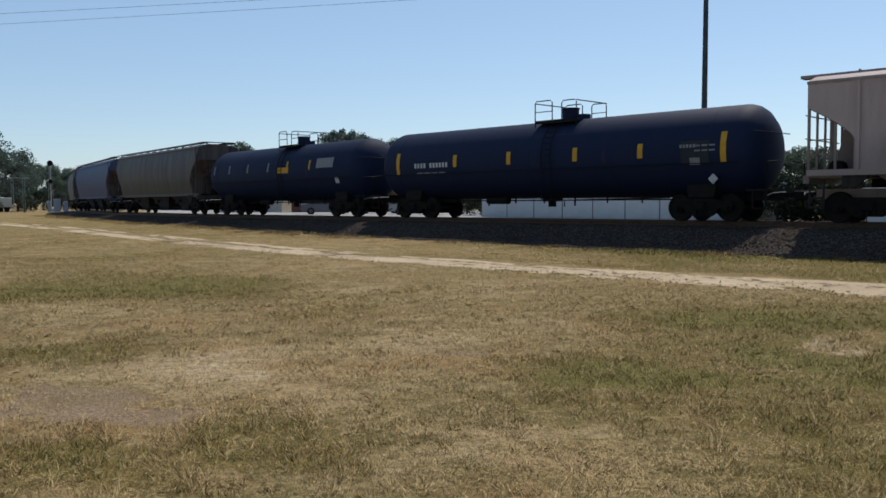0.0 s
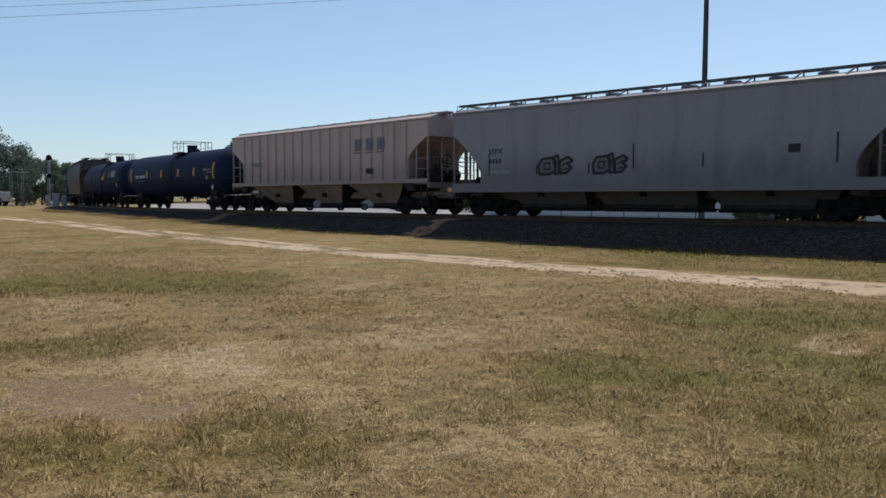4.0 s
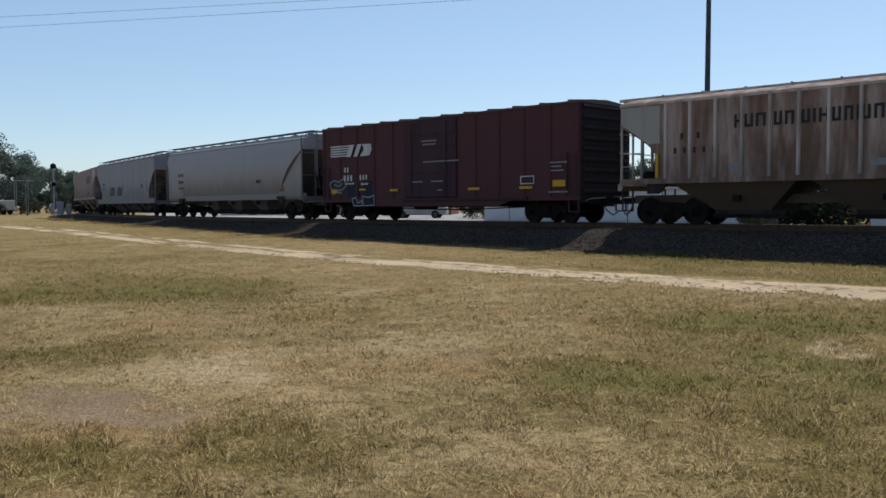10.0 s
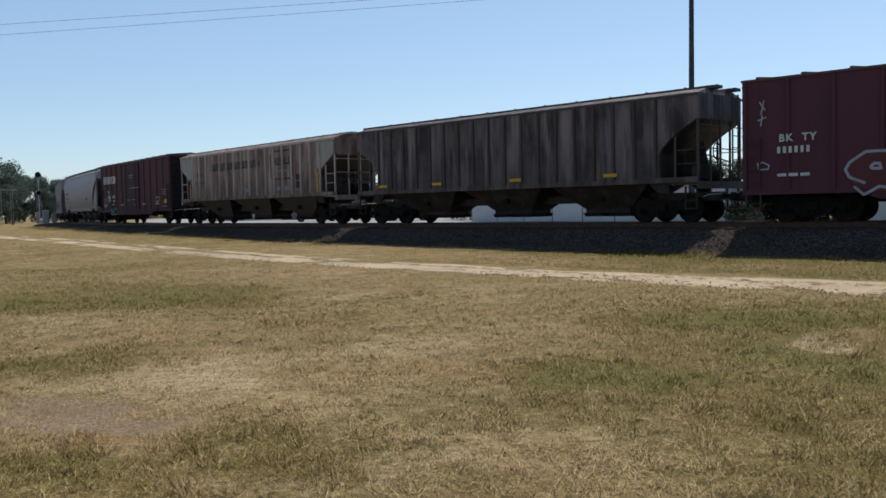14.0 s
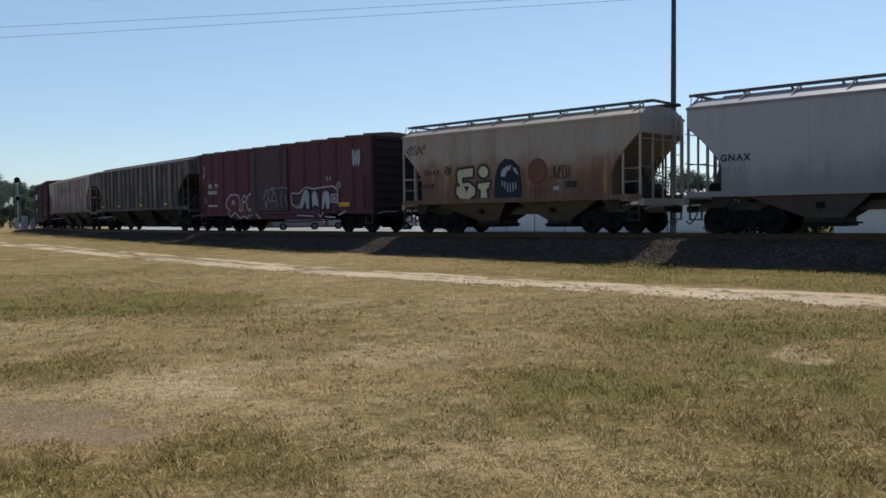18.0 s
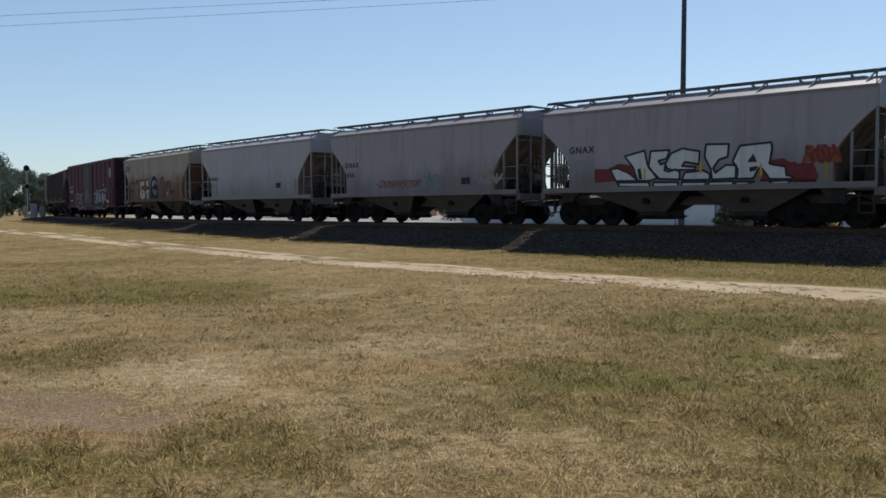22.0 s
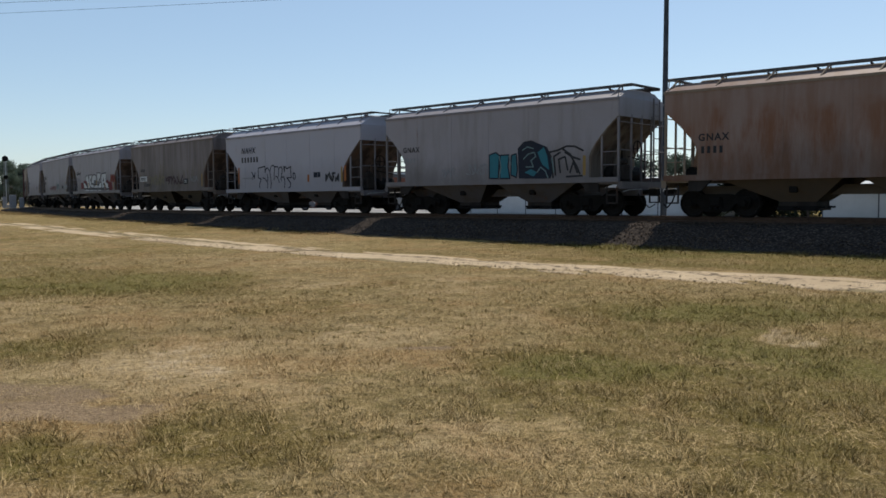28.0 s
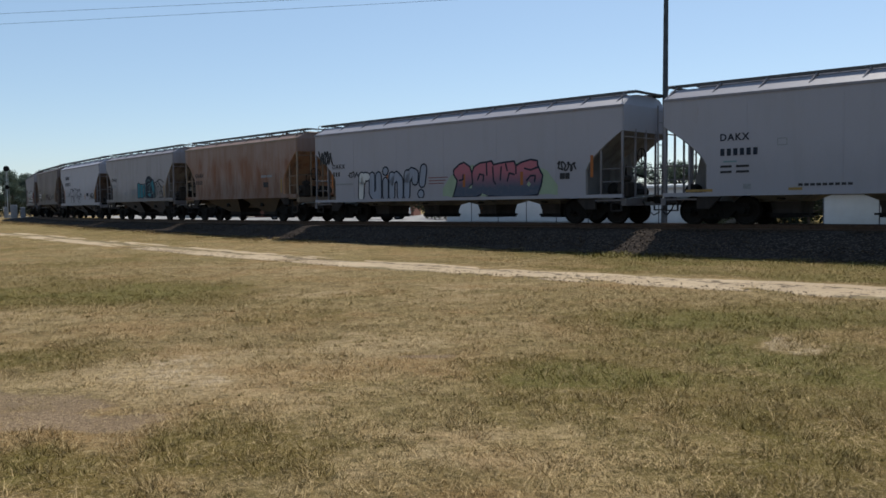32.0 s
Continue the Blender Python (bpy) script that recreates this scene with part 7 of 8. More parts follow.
    outlined(car, B, [[(4.82, 1.24), (4.85, 1.62), (4.8, 1.79), (4.91, 1.91), (5.15, 1.91), (5.25, 1.77), (5.11, 1.6), (4.89, 1.6)], [(5.25, 1.73), (5.54, 2.01), (5.76, 2.01), (6.08, 1.81), (6.52, 2), (6.55, 1.9), (6.71, 1.69)], [(5.25, 1.6), (5.28, 1.34), (5.45, 1.16), (5.65, 1.21), (5.59, 1.11)], [(6.63, 1.53), (6.74, 1.49), (6.72, 1.23), (6.63, 1.2)], [(6.04, 1.56), (6.15, 1.39), (6.15, 1.14), (6.36, 0.8)]], SILVER_MARK, yb + 0.004, 0.04, False, "graffiti_line")
    painted(car, B, [[(5.84, 2.38), (5.91, 2.7), (6.28, 2.76), (6.23, 2.61), (6.12, 2.36)]], SILVER_MARK, yb, "painted_patch", "pale painted-over patch")
    outlined(car, B, [[(7.1, 1.67), (7.38, 2.18), (7.5, 2.13), (7.63, 1.56), (7.85, 1.6), (8.07, 2.04)], [(7.71, 2.19), (8.26, 2.23)], [(7.18, 1.5), (7.33, 1.53), (7.32, 1.34)]], GREY_MARK, yb + 0.1, 0.025, False, "graffiti_line")
    outlined(car, B, [[(7.35, 1.2), (7.57, 1.95), (7.85, 2.24), (8.23, 1.93), (8.43, 1.3)], [(7.68, 1.57), (8.29, 1.6)], [(8.54, 2.21), (8.91, 2.25), (9.35, 2.18)], [(8.76, 2.11), (8.77, 1.29)], [(9.09, 1.9), (9.33, 1.28)]], GREY_MARK, yb + 0.1, 0.025, False, "graffiti_line")
    outlined(car, B, [[(0.5, 1.82), (0.67, 1.85), (0.86, 1.75), (0.82, 1.64), (0.54, 1.63), (0.5, 1.82)], [(0.57, 3.69), (0.74, 3.43)], [(0.7, 3.72), (0.61, 3.31)], [(0.52, 3.13), (0.77, 3.22)], [(0.65, 3.27), (0.6, 2.97)]], SILVER_MARK, yb, 0.02, False, "graffiti_line")
    arches = [[(10.14, 1.14), (10.41, 1.73), (10.66, 2.08), (10.94, 2.12), (11.13, 1.83), (11.11, 1.12), (10.81, 1.12), (10.75, 1.48), (10.49, 1.13)], [(11.27, 1.87), (11.55, 2.05), (11.77, 1.85), (11.92, 1.15), (11.59, 1.3), (11.32, 1.16)], [(12.08, 1.1), (12.17, 1.84), (12.37, 2.01), (12.69, 1.96), (12.81, 1.54), (12.73, 1.08), (12.47, 1.09), (12.42, 1.44), (12.28, 1.09)]]
    painted(car, B, arches, SILVER_MARK, yb + 0.003)
    outlined(car, B, arches, BLACK_MARK, yb + 0.006, 0.03)
    outlined(car, B, [[(9.52, 1.88), (9.58, 1.39), (10.04, 1.19), (10.29, 1.42), (10.59, 2.04)], [(9.59, 1.93), (10.24, 1.91), (10.77, 2.2), (11.45, 2.1), (12.11, 2.14), (12.6, 2.17), (13.07, 2.17), (13.38, 1.97), (13.4, 1.3)], [(12.87, 1.77), (13.35, 1.77), (13.34, 1.43), (12.87, 1.42), (12.87, 1.77)], [(13.03, 1.65), (13.19, 1.64), (13.18, 1.53), (13.03, 1.53), (13.03, 1.65)], [(10.14, 0.97), (11.52, 0.94)], [(10.03, 0.83), (11.41, 0.78)], [(11.75, 0.94), (11.98, 0.75), (12.24, 0.93)], [(12.4, 0.74), (13.2, 0.71)], [(13.45, 0.8), (13.97, 0.99)]], SILVER_MARK, yb + 0.002, 0.035, False, "graffiti_line")
    scribble(car, B, 14.55, 3.0, 0.55, 0.8, 9, SILVER_MARK, yb, 35, 0.03)
    scribble(car, B, 13.3, 2.0, 0.35, 0.4, 6, GREY_MARK, yb, 34, 0.02)
    lettering(car, "BK  TY", 1.15, 2.45, 0.22, WHITE_MARK, yb, B)
    mark_row(car, "number_bar", 1.1, 2.1, 6, 0.2, WHITE_MARK, yb, B, 0.4)
    mark_row(car, "stencil_bar", 1.1, 1.4, 3, 0.09, WHITE_MARK, yb, B, 0.8, [3])
    mark_row(car, "stencil_panel", 12.5, 2.45, 2, 0.2, GREY_MARK, yb, B, 0.5, [0.7])
    part("yellow_reflector", Shape().box(B / 2 - 14.3, B / 2 - 13.5, yb, yb + 0.006, 1.2, 1.4), YELLOW_MARK, car)

    # short two-bay hoppers
    FADED_YELLOW = sprayed("faded_yellow_strip", (0.26, 0.165, 0.06))
    def short(label, s, mats, B=11.55, **k):
        car = hopper(label, s, B, mats, 2, **k)
        part("yellow_strip", Shape().box(B / 2 - 10.22, B / 2 - 10.1, 1.553, 1.558, 1.45, 2.15), FADED_YELLOW, car)
        return car, B
    y = 1.556
    m = (paint("rust_washed_cream_hopper", (0.29, 0.255, 0.225), rust=1.5, streak=0.5, grime=(0.17, 0.1, 0.062), rust_col=(0.165, 0.075, 0.042), rust_top=2.6, splash=0.5), paint("cream_trim", (0.27, 0.25, 0.21), rust=0.35, streak=0.3), paint("cream_bays", (0.13, 0.115, 0.085), rust=0.3, streak=0.6))
    car, B = short("cream two-bay hopper car with rust wash and outlined graffiti", -9.83, m, slope=paint("rust_washed_end_sheet", (0.15, 0.11, 0.085), rust=0.8, streak=0.6))
    bubbles = [[(3.15, 2.45), (3.24, 2.59), (4.1, 2.65), (4.06, 2.21), (3.51, 2.2), (3.51, 2.05), (3.83, 2.07), (4.2, 1.83), (4.18, 1.49), (3.82, 1.31), (3.3, 1.35), (3.08, 1.59), (3.13, 1.95), (3.3, 1.92), (3.17, 2.06)], [(4.24, 2.01), (4.65, 2.03), (4.98, 2.07), (4.9, 1.74), (4.78, 1.71), (4.84, 1.34), (4.38, 1.35), (4.4, 1.69), (4.26, 1.73)], [(4.89, 2.4), (4.85, 2.27), (4.74, 2.17), (4.59, 2.14), (4.43, 2.19), (4.32, 2.3), (4.28, 2.44), (4.33, 2.57), (4.44, 2.67), (4.59, 2.7), (4.74, 2.65), (4.85, 2.54)]]
    painted(car, B, bubbles, CREAM_MARK, y)
    outlined(car, B, bubbles, BLACK_MARK, y + 0.003, 0.05)
    painted(car, B, [[(3.55, 1.89), (3.85, 1.86), (3.68, 1.64)]], BLACK_MARK, y + 0.004, "graffiti_hole")
    painted(car, B, [[(5.1, 1.27), (5.18, 2.24), (5.34, 2.65), (5.68, 2.88), (6.06, 2.81), (6.39, 2.53), (6.48, 1.9), (6.48, 1.28)]], NAVY_MARK, y, "graffiti_dome", "dark blue spray-painted dome shape")
    painted(car, B, [[(5.45, 2.21), (5.53, 2.45), (5.76, 2.58), (5.98, 2.61), (5.95, 2.47), (5.76, 2.37), (5.68, 2.18)], [(6.06, 2.55), (6.22, 2.47), (6.34, 2.21), (6.21, 2.29), (6.09, 2.42)]], SILVER_MARK, y + 0.004, "graffiti_highlight")
    outlined(car, B, [[(5.53, 2.02), (5.55, 1.84)], [(5.66, 1.98), (5.68, 1.73)], [(5.79, 1.95), (5.81, 1.61)], [(5.93, 1.93), (5.94, 1.59)], [(6.06, 1.92), (6.07, 1.62)], [(6.19, 1.94), (6.19, 1.7)]], SILVER_MARK, y + 0.004, 0.022, False, "graffiti_stripe")
    cx = B / 2 - 7.23
    part("graffiti_disc", Shape().prism([(cx + 0.4 * math.cos(a), 2.34 + 0.42 * math.sin(a)) for a in [2 * math.pi * k / 20 for k in range(20)]], y - 0.002, y + 0.002), paint("rusty_red_spray_paint", (0.105, 0.04, 0.032), rust=0.5, streak=0.5), car, "rusty red painted disc")
    sh = Shape()
    ringp = [(cx + 0.41 * math.cos(a), 2.34 + 0.43 * math.sin(a)) for a in [2 * math.pi * k / 20 for k in range(21)]]
    for p, q in zip(ringp, ringp[1:]):
        stroke(sh, p, q, 0.035, y, y + 0.004, 3)
    for dx in (-0.3, -0.1, 0.12, 0.32):
        stroke(sh, (cx + dx, 1.75), (cx + dx, 1.3), 0.025, y, y + 0.004, 3)
    part("graffiti_ring", sh, RED_MARK, car, "dark red spray-painted ring with drips")
    scribble(car, B, 7.87, 1.9, 0.75, 0.6, 7, BLACK_MARK, y, 43, 0.022)
    scribble(car, B, 0.3, 3.25, 1.1, 0.45, 8, BLACK_MARK, y, 44, 0.02)
    scribble(car, B, 2.5, 2.35, 0.4, 0.4, 6, BLACK_MARK, y, 45, 0.02)
    lettering(car, "GNAX", 1.3, 2.4, 0.2, BLACK_MARK, y, B)
    mark_row(car, "number_bar", 1.25, 1.85, 4, 0.19, BLACK_MARK, y, B)
    mark_row(car, "stencil_panel", 8.51, 1.67, 2, 0.24, BLACK_MARK, y, B, 0.15, [0.9])
    mark_row(car, "stencil_panel", 7.95, 1.6, 1, 0.14, SILVER_MARK, y, B, 0.3, [1.8])

    grey = hopper_paint("short_grey_hopper", (0.255, 0.235, 0.255), rust=0.1, streak=0.35, grime=(0.13, 0.11, 0.095), splash=0.55)
    pale = hopper_paint("washed_grey_hopper", (0.305, 0.287, 0.315), rust=0.05, streak=0.22, grime=(0.19, 0.16, 0.14), splash=0.5)
    car, B = short("pale grey two-bay hopper car with faint stains", -22.98, pale, slope=SLOPE_DUST)
    lettering(car, "GNAX", 1.15, 2.3, 0.21, BLACK_MARK, y, B)
    mark_row(car, "number_bar", 1.2, 1.9, 4, 0.2, GREY_MARK, y, B)
    mark_row(car, "stencil_panel", 8.3, 1.75, 2, 0.26, BLACK_MARK, y, B, 0.1, [1.0, 0.6])
    mark_row(car, "stencil_bar", 9.3, 2.0, 2, 0.05, GREY_MARK, y, B, 0.5, [6])
    car, B = short("pale grey two-bay hopper car with faded red and green scrawls", -36.08, grey, slope=SLOPE_DUST)
    lettering(car, "GNAX", 1.1, 2.55, 0.22, BLACK_MARK, y, B)
    mark_row(car, "number_bar", 1.1, 2.1, 4, 0.2, BLACK_MARK, y, B)
    scribble(car, B, 3.4, 1.55, 2.9, 0.4, 12, FADED_RED_MARK, y, 51, 0.02)
    scribble(car, B, 3.6, 1.6, 2.5, 0.3, 16, FADED_RED_MARK, y + 0.003, 57, 0.016)
    scribble(car, B, 6.4, 1.55, 0.9, 0.6, 7, FADED_TEAL_MARK, y, 52, 0.025)
    graffiti(car, B, 9.3, 1.6, 1.5, 0.4, 5, GREY_MARK, y, 53, 0.04, 0.018)
    mark_row(car, "stencil_panel", 8.6, 1.62, 2, 0.28, BLACK_MARK, y, B, 0.1, [1.0, 0.6])
    car, B = short("pale grey two-bay hopper car with white block graffiti", -48.76, grey)
    lettering(car, "GNAX", 1.2, 2.6, 0.23, BLACK_MARK, y, B)
    mark_row(car, "number_bar", 1.4, 2.15, 3, 0.2, GREY_MARK, y, B)
    painted(car, B, [[(2.27, 2.01), (2.8, 1.99), (3.25, 2.17), (3.76, 2.09), (3.98, 1.6), (2.27, 1.53)], [(8.47, 2.05), (8.89, 2.12), (9.23, 1.93), (9.8, 1.95), (9.97, 1.49), (9.07, 1.47)]], RED_MARK, y, "graffiti_cloud", "dark red painted cloud")
    for blocks in ([[(2.91, 1.98), (3.2, 2.01), (3.63, 1.84), (3.98, 1.58), (3.82, 2.01), (3.49, 2.41), (4.25, 2.57), (4.36, 2.09), (4.72, 1.62), (4.45, 1.55), (3.14, 1.57)], [(4.48, 2.54), (5.17, 2.54), (5.07, 2.27), (4.76, 2.2), (4.86, 2.07), (5.03, 2.14), (4.99, 1.88), (5.15, 1.83), (5.38, 1.9), (5.54, 1.8), (5.54, 1.56), (4.81, 1.6), (4.4, 1.99)], [(5.03, 2.1), (5.23, 2.43), (5.63, 2.57), (6.23, 2.45), (6.21, 2.03), (5.72, 2.13), (5.62, 2), (6.11, 1.95), (6.07, 1.86), (5.28, 1.88), (5.07, 1.95)]],
                   [[(5.62, 1.54), (5.72, 1.78), (6.37, 1.83), (6.58, 1.71), (6.58, 1.53)], [(6.45, 2.66), (7.21, 2.63), (7.17, 2.23), (6.88, 2.15), (6.69, 1.89), (6.77, 1.74), (7.12, 1.98), (7.45, 1.95), (7.44, 1.55), (6.66, 1.53), (6.62, 1.86), (6.4, 2.26)], [(7.48, 2.39), (7.57, 2.56), (8.54, 2.61), (8.58, 2.44), (8.5, 1.96), (8.98, 1.86), (9.02, 1.6), (9.24, 1.55), (9.15, 1.48), (8.51, 1.5), (8.29, 1.8), (8.17, 1.84), (8, 1.53), (7.48, 1.53), (7.51, 1.83), (7.34, 2.08)]],
                   [[(3.18, 1.51), (4.41, 1.5), (4.45, 1.34), (3.3, 1.37)], [(4.6, 1.49), (5.48, 1.47), (5.48, 1.32), (4.56, 1.34)], [(5.64, 1.47), (6.47, 1.46), (6.41, 1.32), (5.58, 1.32)], [(6.56, 1.46), (7.37, 1.46), (7.33, 1.3), (6.53, 1.32)], [(7.44, 1.44), (8.03, 1.44), (7.77, 1.33), (7.44, 1.28)], [(8.51, 1.43), (9.15, 1.45), (9.07, 1.35), (8.6, 1.33)]]):
        painted(car, B, blocks, WHITE_MARK, y + 0.003)
        outlined(car, B, blocks, BLACK_MARK, y + 0.006, 0.035)
    painted(car, B, [[(7.8, 2.03), (8.12, 2.03), (7.99, 2.3)], [(7.87, 1.88), (8.15, 1.91), (8.08, 1.77), (7.89, 1.73)], [(3.98, 1.95), (4.1, 1.98), (4.17, 1.6), (4.04, 1.6)]], BLACK_MARK, y + 0.008, "graffiti_hole")
    outlined(car, B, [[(6.27, 2.11), (6.27, 1.76)], [(8.24, 1.94), (8.24, 1.63)], [(4.26, 1.94), (4.26, 1.63)]], YELLOW_MARK, y + 0.008, 0.035, False, "graffiti_accent")
    part("graffiti_cloud", Shape().prism(cloud_shape(9.45, 10.6, 1.9, 2.55, 3, B, 12, 0.16), y, y + 0.003), sprayed("dull_orange_spray_paint", (0.2, 0.065, 0.03)), car, "dull orange painted cloud")
    part("graffiti_cloud", Shape().prism(cloud_shape(8.2, 9.9, 1.4, 2.05, 4, B, 13, 0.2), y, y + 0.002), RED_MARK, car, "dark red painted cloud")
    scribble(car, B, 9.6, 1.95, 0.9, 0.5, 7, RED_MARK, y + 0.003, 62, 0.035)

    brown = (paint("dark_brown_hopper", (0.182, 0.15, 0.152), rust=0.7, streak=0.8, grime=(0.08, 0.063, 0.055), rust_col=(0.13, 0.105, 0.06), rust_top=2.4, splash=0.4), paint("dark_brown_trim", (0.12, 0.095, 0.085), rust=0.3, streak=0.3), paint("brown_bays", (0.1, 0.088, 0.07), rust=0.2, streak=0.6))
    car, B = short("dark brown two-bay hopper car with a white number panel", -62.42, brown)
    part("number_panel", Shape().box(B / 2 - 2.5, B / 2 - 1.45, y, y + 0.004, 1.85, 2.17), WHITE_MARK, car, "white panel with dark bars")
    mark_row(car, "number_bar", 1.58, 1.9, 4, 0.21, BLACK_MARK, y + 0.004, B)
    mark_row(car, "number_bar", 1.6, 2.45, 4, 0.18, BLACK_MARK, y, B)
    scribble(car, B, 2.1, 1.52, 0.95, 0.2, 8, BLACK_MARK, y, 64, 0.02)
    scribble(car, B, 3.0, 1.6, 2.15, 0.6, 12, paint("faded_ochre_spray_paint", (0.155, 0.13, 0.075), streak=0.6), y, 65, 0.035)
    mark_row(car, "stencil_panel", 7.79, 1.59, 1, 0.33, BLACK_MARK, y, B, 0.3, [1.75])
    mark_row(car, "stencil_bar", 7.9, 1.7, 1, 0.04, WHITE_MARK, y + 0.005, B, 0.3, [8])
    mark_row(car, "stencil_bar", 7.9, 1.79, 1, 0.04, WHITE_MARK, y + 0.005, B, 0.3, [8])
    graffiti(car, B, 5.3, 1.6, 2.4, 0.55, 6, sprayed("dark_maroon_spray_paint", (0.06, 0.036, 0.04)), y, 66, 0.035, 0.02)
    scribble(car, B, 8.6, 1.7, 1.0, 0.35, 8, GREY_MARK, y, 67, 0.016)

    white = hopper_paint("white_hopper", (0.32, 0.31, 0.355), rust=0.02, streak=0.16, grime=(0.25, 0.23, 0.21), splash=0.3)
    car, B = short("clean white two-bay hopper car with black outline graffiti", -75.33, white, eave=4.0, roof=4.42, bottom=1.2, corner=3.3, low=1.85, inset=1.3)
    lettering(car, "NAHX", 1.6, 3.08, 0.29, NAVY_MARK, y, B, 0.2)
    mark_row(car, "number_bar", 1.62, 2.6, 6, 0.27, BLACK_MARK, y, B, 0.55, [0.5])
    for lines in ([[(3.31, 1.26), (3.29, 1.45), (3.47, 1.72), (3.19, 1.78), (3.19, 2.28), (3.83, 2.36), (3.82, 2.04)], [(3.61, 1.78), (3.79, 1.74), (4.06, 1.52), (4.04, 1.24)], [(4.05, 1.94), (4.08, 1.61)], [(3.82, 2.04), (3.93, 2.25), (4.08, 2.27), (4.26, 2.08), (4.35, 1.72), (4.38, 1.48), (4.33, 1.23)], [(4.26, 2.08), (4.4, 2.34), (4.54, 2.39), (4.69, 2.33), (4.64, 1.65)], [(4.69, 2.3), (4.97, 2.31), (5.03, 2.22)], [(5.04, 1.84), (5.06, 2.16), (5.17, 2.27)], [(4.81, 1.82), (4.93, 1.79), (5.1, 1.52)]],
                  [[(5.17, 2.27), (5.31, 2.29), (5.38, 2.15), (5.26, 1.69), (5.3, 1.6)], [(5.34, 1.77), (5.51, 1.79), (5.6, 1.56), (5.55, 1.24)], [(5.5, 2.31), (5.57, 2.05), (5.59, 2.28), (5.66, 2.29), (5.77, 2.18), (6.12, 2.28), (6.1, 2.11), (6.13, 1.8), (6.18, 1.74), (5.76, 1.73), (5.92, 1.61), (6.09, 1.46), (6.06, 1.29), (5.9, 1.23)], [(6.31, 1.73), (6.32, 1.96), (6.47, 1.92), (6.5, 1.72), (6.39, 1.64), (6.31, 1.73)], [(2.58, 2.1), (2.71, 1.91), (2.65, 1.72)], [(2.71, 1.95), (2.83, 1.78), (2.88, 2.05)]]):
        outlined(car, B, lines, NAVY_MARK, y, 0.028, False, "graffiti_line")
    graffiti(car, B, 8.95, 1.48, 1.0, 0.42, 4, BLACK_MARK, y, 72, 0.05, 0.02)
    mark_row(car, "stencil_bar", 1.7, 1.75, 3, 0.06, GREY_MARK, y, B, 0.6, [5])
    mark_row(car, "stencil_panel", 8.0, 1.7, 2, 0.25, NAVY_MARK, y, B, 0.1, [1.2, 0.8])
    for u, h in ((1.25, 0.85), (7.5, 0.35), (10.35, 0.7)):
        part("orange_strip", Shape().box(B / 2 - u - 0.14, B / 2 - u, y, y + 0.005, 1.5, 1.5 + h), ORANGE_MARK, car)

    car, B = short("pale grey two-bay hopper car with teal graffiti", -88.45, grey, slope=SLOPE_DUST)
    lettering(car, "GNAX", 1.1, 2.6, 0.21, BLACK_MARK, y, B)
    mark_row(car, "number_bar", 1.15, 2.15, 4, 0.2, GREY_MARK, y, B)
    bars = [[(5.83, 1.43), (5.83, 2.33), (6.15, 2.41), (6.32, 2.3), (6.27, 1.42)], [(6.36, 1.42), (6.36, 2.3), (6.79, 2.3), (6.74, 1.85), (6.84, 1.41)], [(6.89, 1.54), (6.91, 2.28), (7.14, 2.33), (7.19, 1.73), (7.14, 1.44)]]
    painted(car, B, bars, TEAL_MARK, y)
    outlined(car, B, bars, NAVY_MARK, y + 0.003, 0.025)
    painted(car, B, [[(7.26, 1.4), (7.21, 2.52), (7.49, 2.76), (7.83, 2.8), (8.16, 2.67), (8.56, 2.52), (8.71, 2.2), (8.78, 1.59), (8.71, 1.36)]], NAVY_MARK, y, "graffiti_dome", "dark blue spray-painted dome shape")
    painted(car, B, [[(8.12, 2.34), (8.42, 2.52), (8.56, 2.21), (8.65, 1.69), (8.34, 1.89)], [(7.53, 1.62), (7.83, 1.73), (8.12, 1.61), (7.94, 1.46)]], TEAL_MARK, y + 0.004)
    outlined(car, B, [[(7.49, 2.12), (7.71, 2.3), (7.98, 2.35), (8.05, 2.19), (7.83, 2.05), (7.94, 1.81), (7.6, 1.82)], [(8.12, 1.61), (8.27, 1.8), (8.49, 1.64), (8.6, 1.4)], [(7.44, 2.45), (7.67, 2.56), (7.94, 2.49)], [(8.77, 2.12), (8.86, 1.59)], [(6.32, 2.26), (6.41, 1.86), (6.32, 1.46)], [(6.79, 2.24), (6.89, 1.94)]], FADED_TEAL_MARK, y + 0.005, 0.022, False, "graffiti_line")
    outlined(car, B, [[(8.82, 1.4), (8.77, 2.07), (8.64, 2.32), (9.03, 2.38), (9.41, 2.51)], [(8.93, 1.49), (8.86, 2.16), (9.14, 2.3)], [(9.14, 1.58), (9.07, 2.05), (9.35, 2.14), (9.46, 1.66)], [(9.24, 2.42), (9.56, 2.22), (9.87, 1.74), (9.97, 1.52)], [(9.45, 2.51), (9.76, 2.49), (10.11, 2.33)], [(9.35, 2.29), (9.66, 2.12), (9.97, 2.02)], [(9.56, 1.57), (9.7, 1.94), (9.87, 1.56)], [(9.41, 1.42), (10.07, 1.44)]], BLACK_MARK, y, 0.035, False, "graffiti_line")
    scribble(car, B, 3.3, 1.5, 0.8, 0.4, 6, GREY_MARK, y, 84, 0.02)
    scribble(car, B, 4.7, 1.5, 1.0, 0.5, 8, GREY_MARK, y, 85, 0.025)

